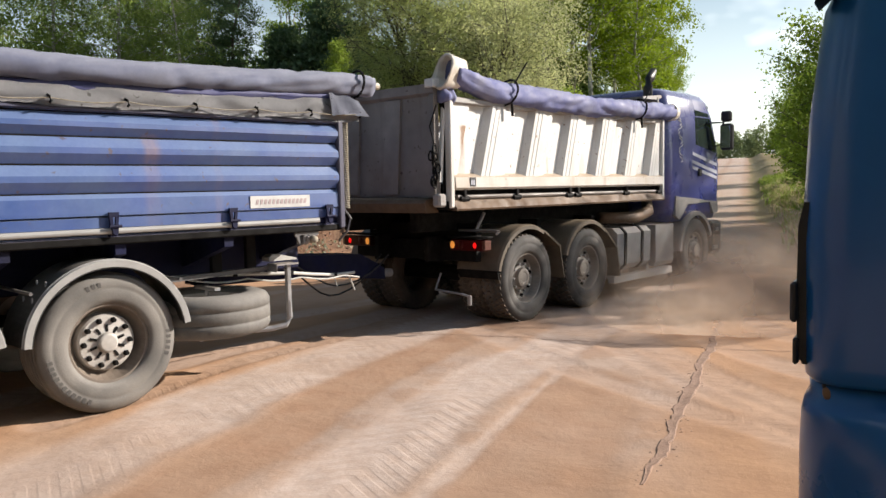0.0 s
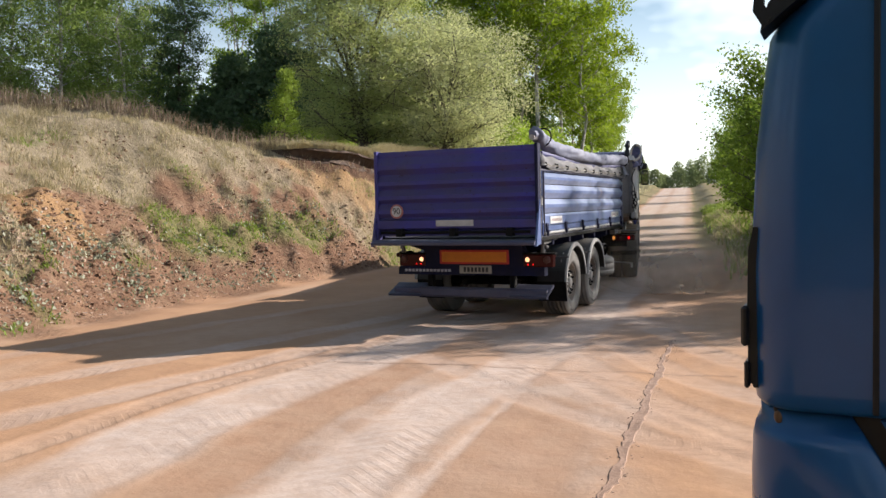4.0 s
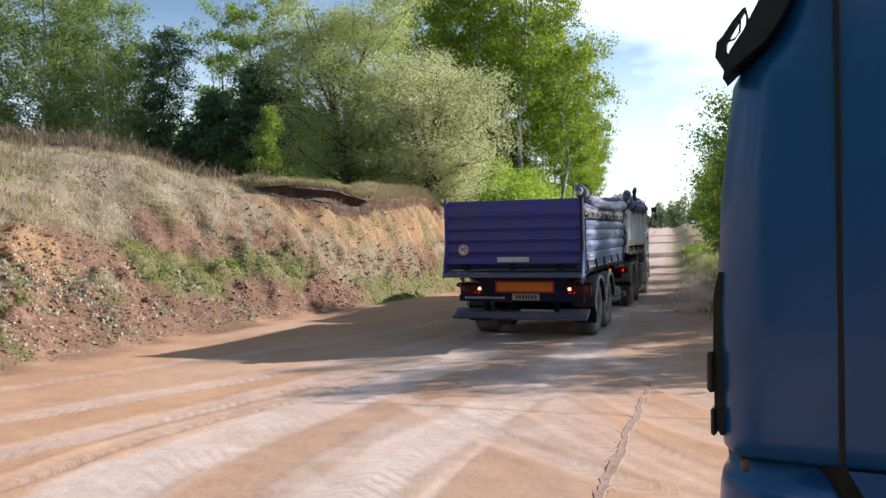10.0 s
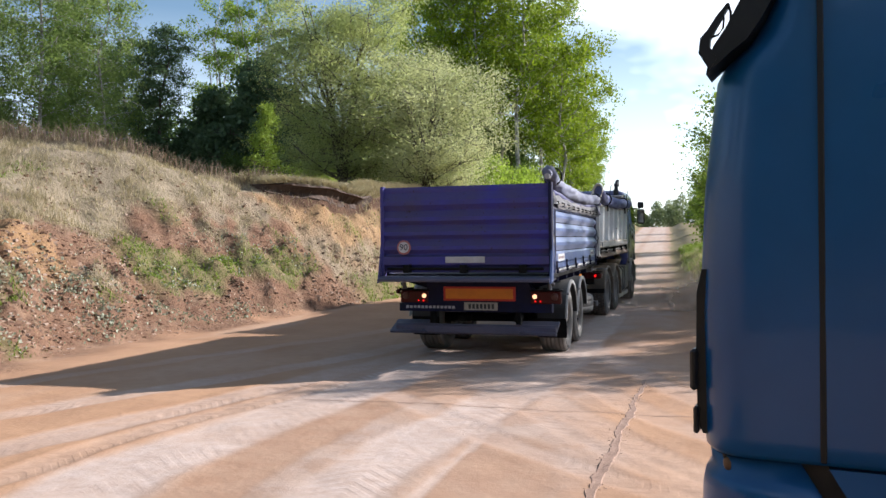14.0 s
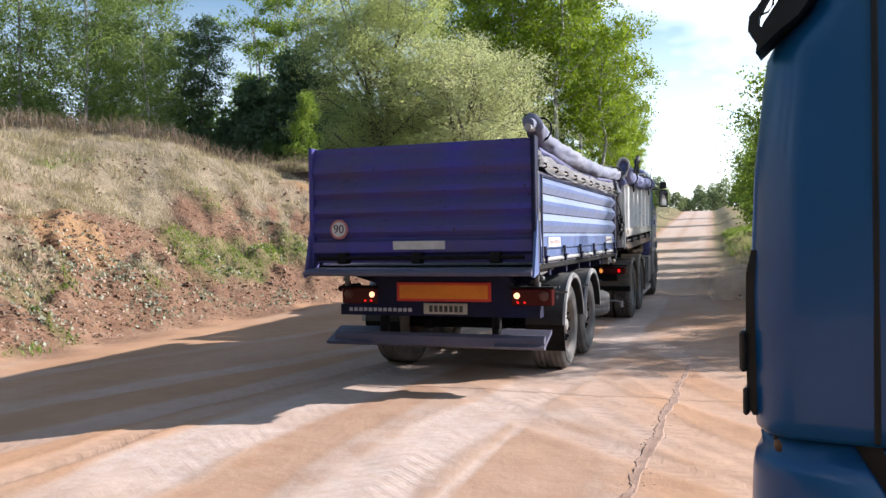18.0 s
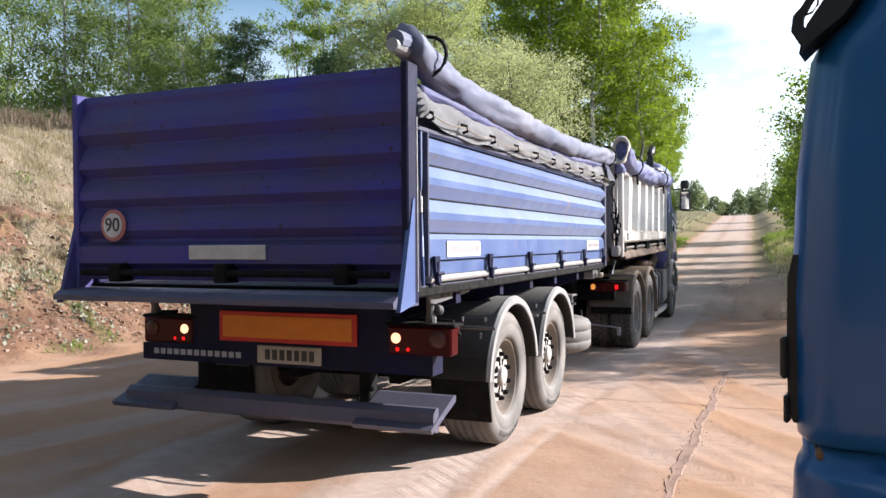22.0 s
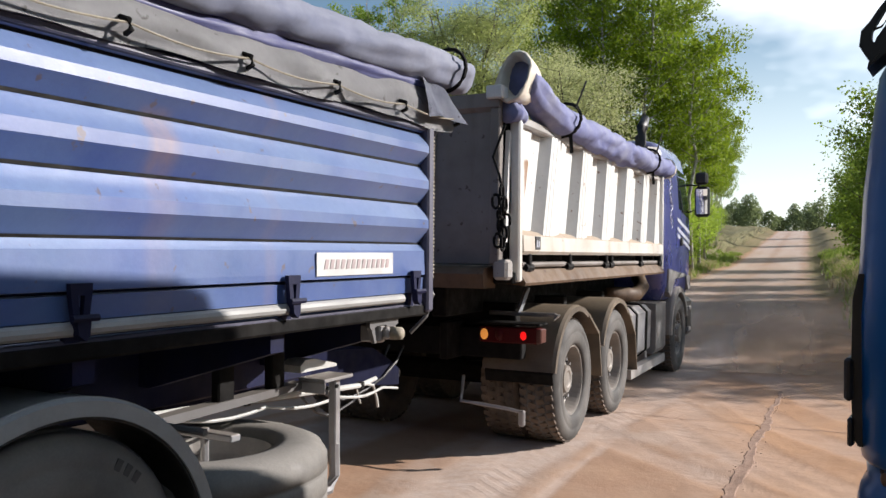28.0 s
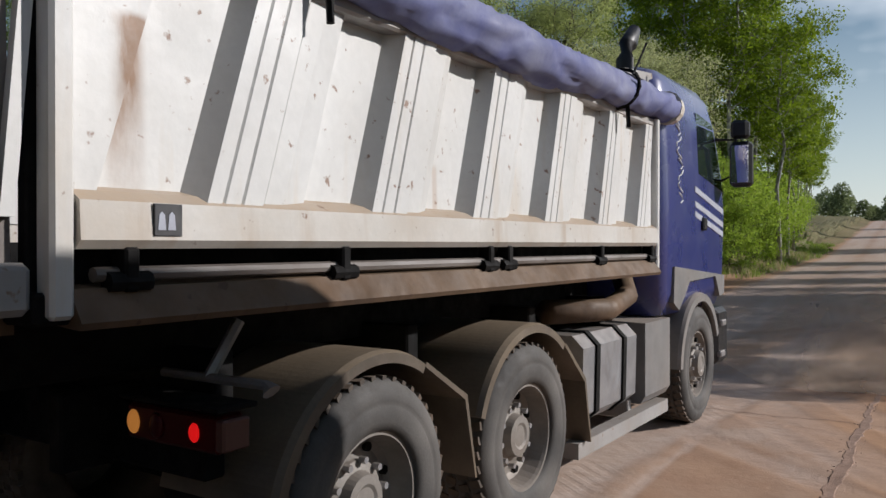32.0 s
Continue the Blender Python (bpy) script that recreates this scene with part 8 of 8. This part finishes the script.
bm = B()
loft(bm, [cab_ring(z, x0, yy, r) for z, x0, yy, r in ((1.092, 0.02, 0.012, 0.10), (1.105, 0.004, 0.002, 0.12), (1.14, -0.002, 0.0, 0.13), (1.45, -0.012, -0.004, 0.15), (1.75, 0.0, 0.0, 0.16), (1.95, 0.022, 0.004, 0.16), (2.03, 0.034, 0.006, 0.15), (2.065, 0.052, 0.008, 0.14), (2.09, 0.085, 0.009, 0.12),
                                                       (2.115, 0.116, 0.010, 0.11), (2.156, 0.146, 0.012, 0.09), (2.20, 0.170, 0.014, 0.07), (2.27, 0.195, 0.018, 0.06), (2.60, 0.25, 0.05, 0.06), (2.86, 0.30, 0.07, 0.08), (3.08, 0.38, 0.09, 0.12), (3.20, 0.50, 0.14, 0.14), (3.26, 0.72, 0.30, 0.2))])
part("cab_body", bm, "park_blue", parked, "glossy blue corner panel and door", True)
# black trim up the windscreen pillar
bm = B()
prism(bm, [(0.026, 2.030), (0.060, 2.060), (0.084, 2.080), (0.122, 2.108), (0.153, 2.152), (0.178, 2.196), (0.21, 2.27), (0.27, 2.60), (0.32, 2.84), (0.24, 2.84), (0.19, 2.60), (0.142, 2.28), (0.108, 2.206), (0.074, 2.142), (0.044, 2.098), (0.032, 2.066)], -0.010, 0.10, "y")
part("pillar_trim", fix(bm), "plastic", parked, "black windscreen pillar trim")
bm = B()
prism(bm, [(0.13, 2.06), (0.16, 2.27), (0.262, 2.88), (0.34, 2.88), (0.16, 2.06)], 0.10, 2.25, "y")
part("windscreen", fix(bm), "glass", parked)
# mirror bracket: a broad strap that narrows upwards, with a thin bent loop
bm = B()
prism(bm, [(0.034, 2.040), (0.018, 2.068), (0.009, 2.084), (0.013, 2.120), (0.030, 2.138), (0.050, 2.168), (0.076, 2.198), (0.082, 2.196), (0.070, 2.176), (0.050, 2.142), (0.036, 2.116), (0.035, 2.096), (0.046, 2.082), (0.052, 2.066)], -0.012, 0.012, "y")
part("mirror_bracket", fix(bm), "plastic", parked, "black mirror strap, broad at its foot")
bm = B()
tube(bm, [(0.036, 0.0, 2.121), (0.054, 0.0, 2.126), (0.066, 0.0, 2.142), (0.068, 0.0, 2.165), (0.066, 0.0, 2.178)], 0.0028, 6)
tube(bm, [(0.078, 0.0, 2.200), (0.084, 0.0, 2.176), (0.083, 0.0, 2.150)], 0.0035, 6)
part("bracket_loop", fix(bm), "plastic", parked)
bm = B()
box(bm, 0.08, 0.22, -0.12, 0.06, 2.36, 2.76, 0.03)
part("mirror_housing", bm, "plastic", parked)
# door seam and door
bm = B()
box(bm, 0.273, 0.287, -0.006, 0.03, 1.10, 2.24, 0.003)
part("door_seam", bm, "plastic", parked, "black rubber door seam")
bm = B()
prism(bm, [(0.75, 2.08), (1.75, 2.08), (1.70, 2.70), (0.85, 2.70)], -0.004, 0.05, "y")
part("door_window", fix(bm), "glass", parked)
bm = B()
box(bm, 1.45, 1.62, -0.03, 0.01, 1.60, 1.66, 0.01)
part("door_handle", bm, "plastic", parked)
# grille and lamp trim on the front edge
bm = B()
prism(bm, [(0.0, 1.13), (-0.012, 1.16), (-0.016, 1.30), (-0.013, 1.49), (0.0, 1.55), (0.03, 1.55), (0.03, 1.13)], 0.075, 2.3, "y")
gr = part("grille", fix(bm), "plastic", parked, "black front grille panel")
part("lamp_trim", box(B(), -0.030, -0.010, 0.06, 0.25, 1.24, 1.345, 0.008), "plastic", gr)
part("lamp_trim", box(B(), -0.022, -0.008, 0.06, 0.25, 1.13, 1.20, 0.012), "plastic", gr)
# bumper, step and the black gap between them
bm = B()
rings = []
for z, x0, yy, r in ((0.42, 0.01, 0.02, 0.14), (0.62, -0.012, -0.005, 0.16), (0.90, -0.012, -0.012, 0.16), (1.00, -0.008, -0.008, 0.15), (1.035, 0.0, 0.004, 0.13), (1.05, 0.014, 0.03, 0.12), (1.085, 0.012, 0.03, 0.11)):
    ring = []
    for k in range(9):
        a = radians(180 + k * 11.25)
        ring.append((x0 + r + r * math.cos(a), yy + r + r * math.sin(a), z))
    e = 0.225 + 0.62 * (1.09 - z) if z > 0.6 else 0.52
    ring += [(e, yy, z), (e, yy + 2.3, z), (x0, yy + 2.3, z)]
    rings.append(ring)
loft(bm, rings)
bpk = part("bumper", bm, "park_blue", parked, "blue moulded bumper corner", True)
bm = B()
bmesh.ops.create_uvsphere(bm, u_segments=14, v_segments=10, radius=0.05, matrix=Matrix.Translation((0.064, 0.058, 1.066)) @ Matrix.Diagonal((0.28, 0.28, 0.42, 1)))
part("indicator", bm, "lens_amber", bpk, "amber corner indicator", True)
bm = B()
box(bm, 0.05, 2.25, 0.05, 2.3, 1.075, 1.098, 0.004)
box(bm, 0.17, 0.70, 0.05, 2.3, 0.35, 1.09, 0.01)
part("dark_gap", bm, "plastic", parked)
bm = B()
loft(bm, [[(x, y, z) for x, y in ((0.288 + 0.60 * (1.09 - max(z, 0.6)), 0.0 - o), (2.3, 0.0 - o), (2.3, 0.3), (0.288 + 0.60 * (1.09 - max(z, 0.6)), 0.3))] for z, o in ((0.40, 0.0), (0.70, 0.012), (0.95, 0.006), (1.085, -0.012))])
part("step_panel", bm, "park_blue", parked, "blue entry step panel")
bm = B()
box(bm, 2.3, 8.2, 0.35, 2.0, 0.75, 1.1, 0.02)
part("chassis", bm, "black", parked)
bm = B()
box(bm, 2.55, 8.0, 0.0, 2.4, 1.15, 2.35, 0.03)
part("dump_body", bm, "blue", parked)
for x in (1.25, 5.2, 6.6):
    for y, s in ((0.10, -1), (2.30, 1)):
        bm = B()
        lathe(bm, [(0, 0.29), (0, 0.30), (0.02, 0.42), (-0.02, 0.51), (-0.30, 0.51), (-0.32, 0.42), (-0.30, 0.29)], (0, 0, 0), 36)
        lathe(bm, [(-0.04, 0.29), (-0.06, 0.10), (-0.02, 0.0005), (-0.2, 0.0005), (-0.2, 0.29)], (0, 0, 0), 24)
        bmesh.ops.transform(bm, matrix=Matrix.Translation((x, y, 0.52)) @ Matrix.Rotation(s * math.pi / 2, 4, "Z"), verts=bm.verts)
        part("wheel", fix(bm), "tyre", parked, "", True)
parked.matrix_basis = CAB_AT


# ---- movement ----
def roll_rows(rows, y):
    """How far the wheels at y have turned by each time, from the way they have gone."""
    fine = np.arange(0, 32.0001, 0.25)
    ts = [r[0] for r in rows]
    px = np.array([r[1] - math.sin(radians(r[4])) * y for r in rows])
    py = np.array([r[2] + math.cos(radians(r[4])) * y for r in rows])
    s = [0.0]
    for i in range(1, len(rows)):
        dx, dy = px[i] - px[i - 1], py[i] - py[i - 1]
        h = radians((rows[i][4] + rows[i - 1][4]) / 2)
        s.append(s[-1] - math.sin(h) * dx + math.cos(h) * dy)
    return fine, np.interp(fine, ts, s)


def motions():
    for ob, rows, wheels in ((trailer, TRAILER_ROWS, TW), (truck, TRUCK_ROWS, KW)):
        walk(ob, [(t, pose(x, y, z, pitch, 0, yaw)) for t, x, y, z, yaw, pitch in rows])
        for w, y in wheels:
            loc = w.location.copy()
            fine, way = roll_rows(rows, y)
            walk(w, [(t, Matrix.Translation(loc) @ Matrix.Rotation(-s / 0.525, 4, "X")) for t, s in zip(fine, way)])
    walk(dust, [(t, pose(x, y, 0.1)) for t, x, y in DUST_ROWS])


motions()
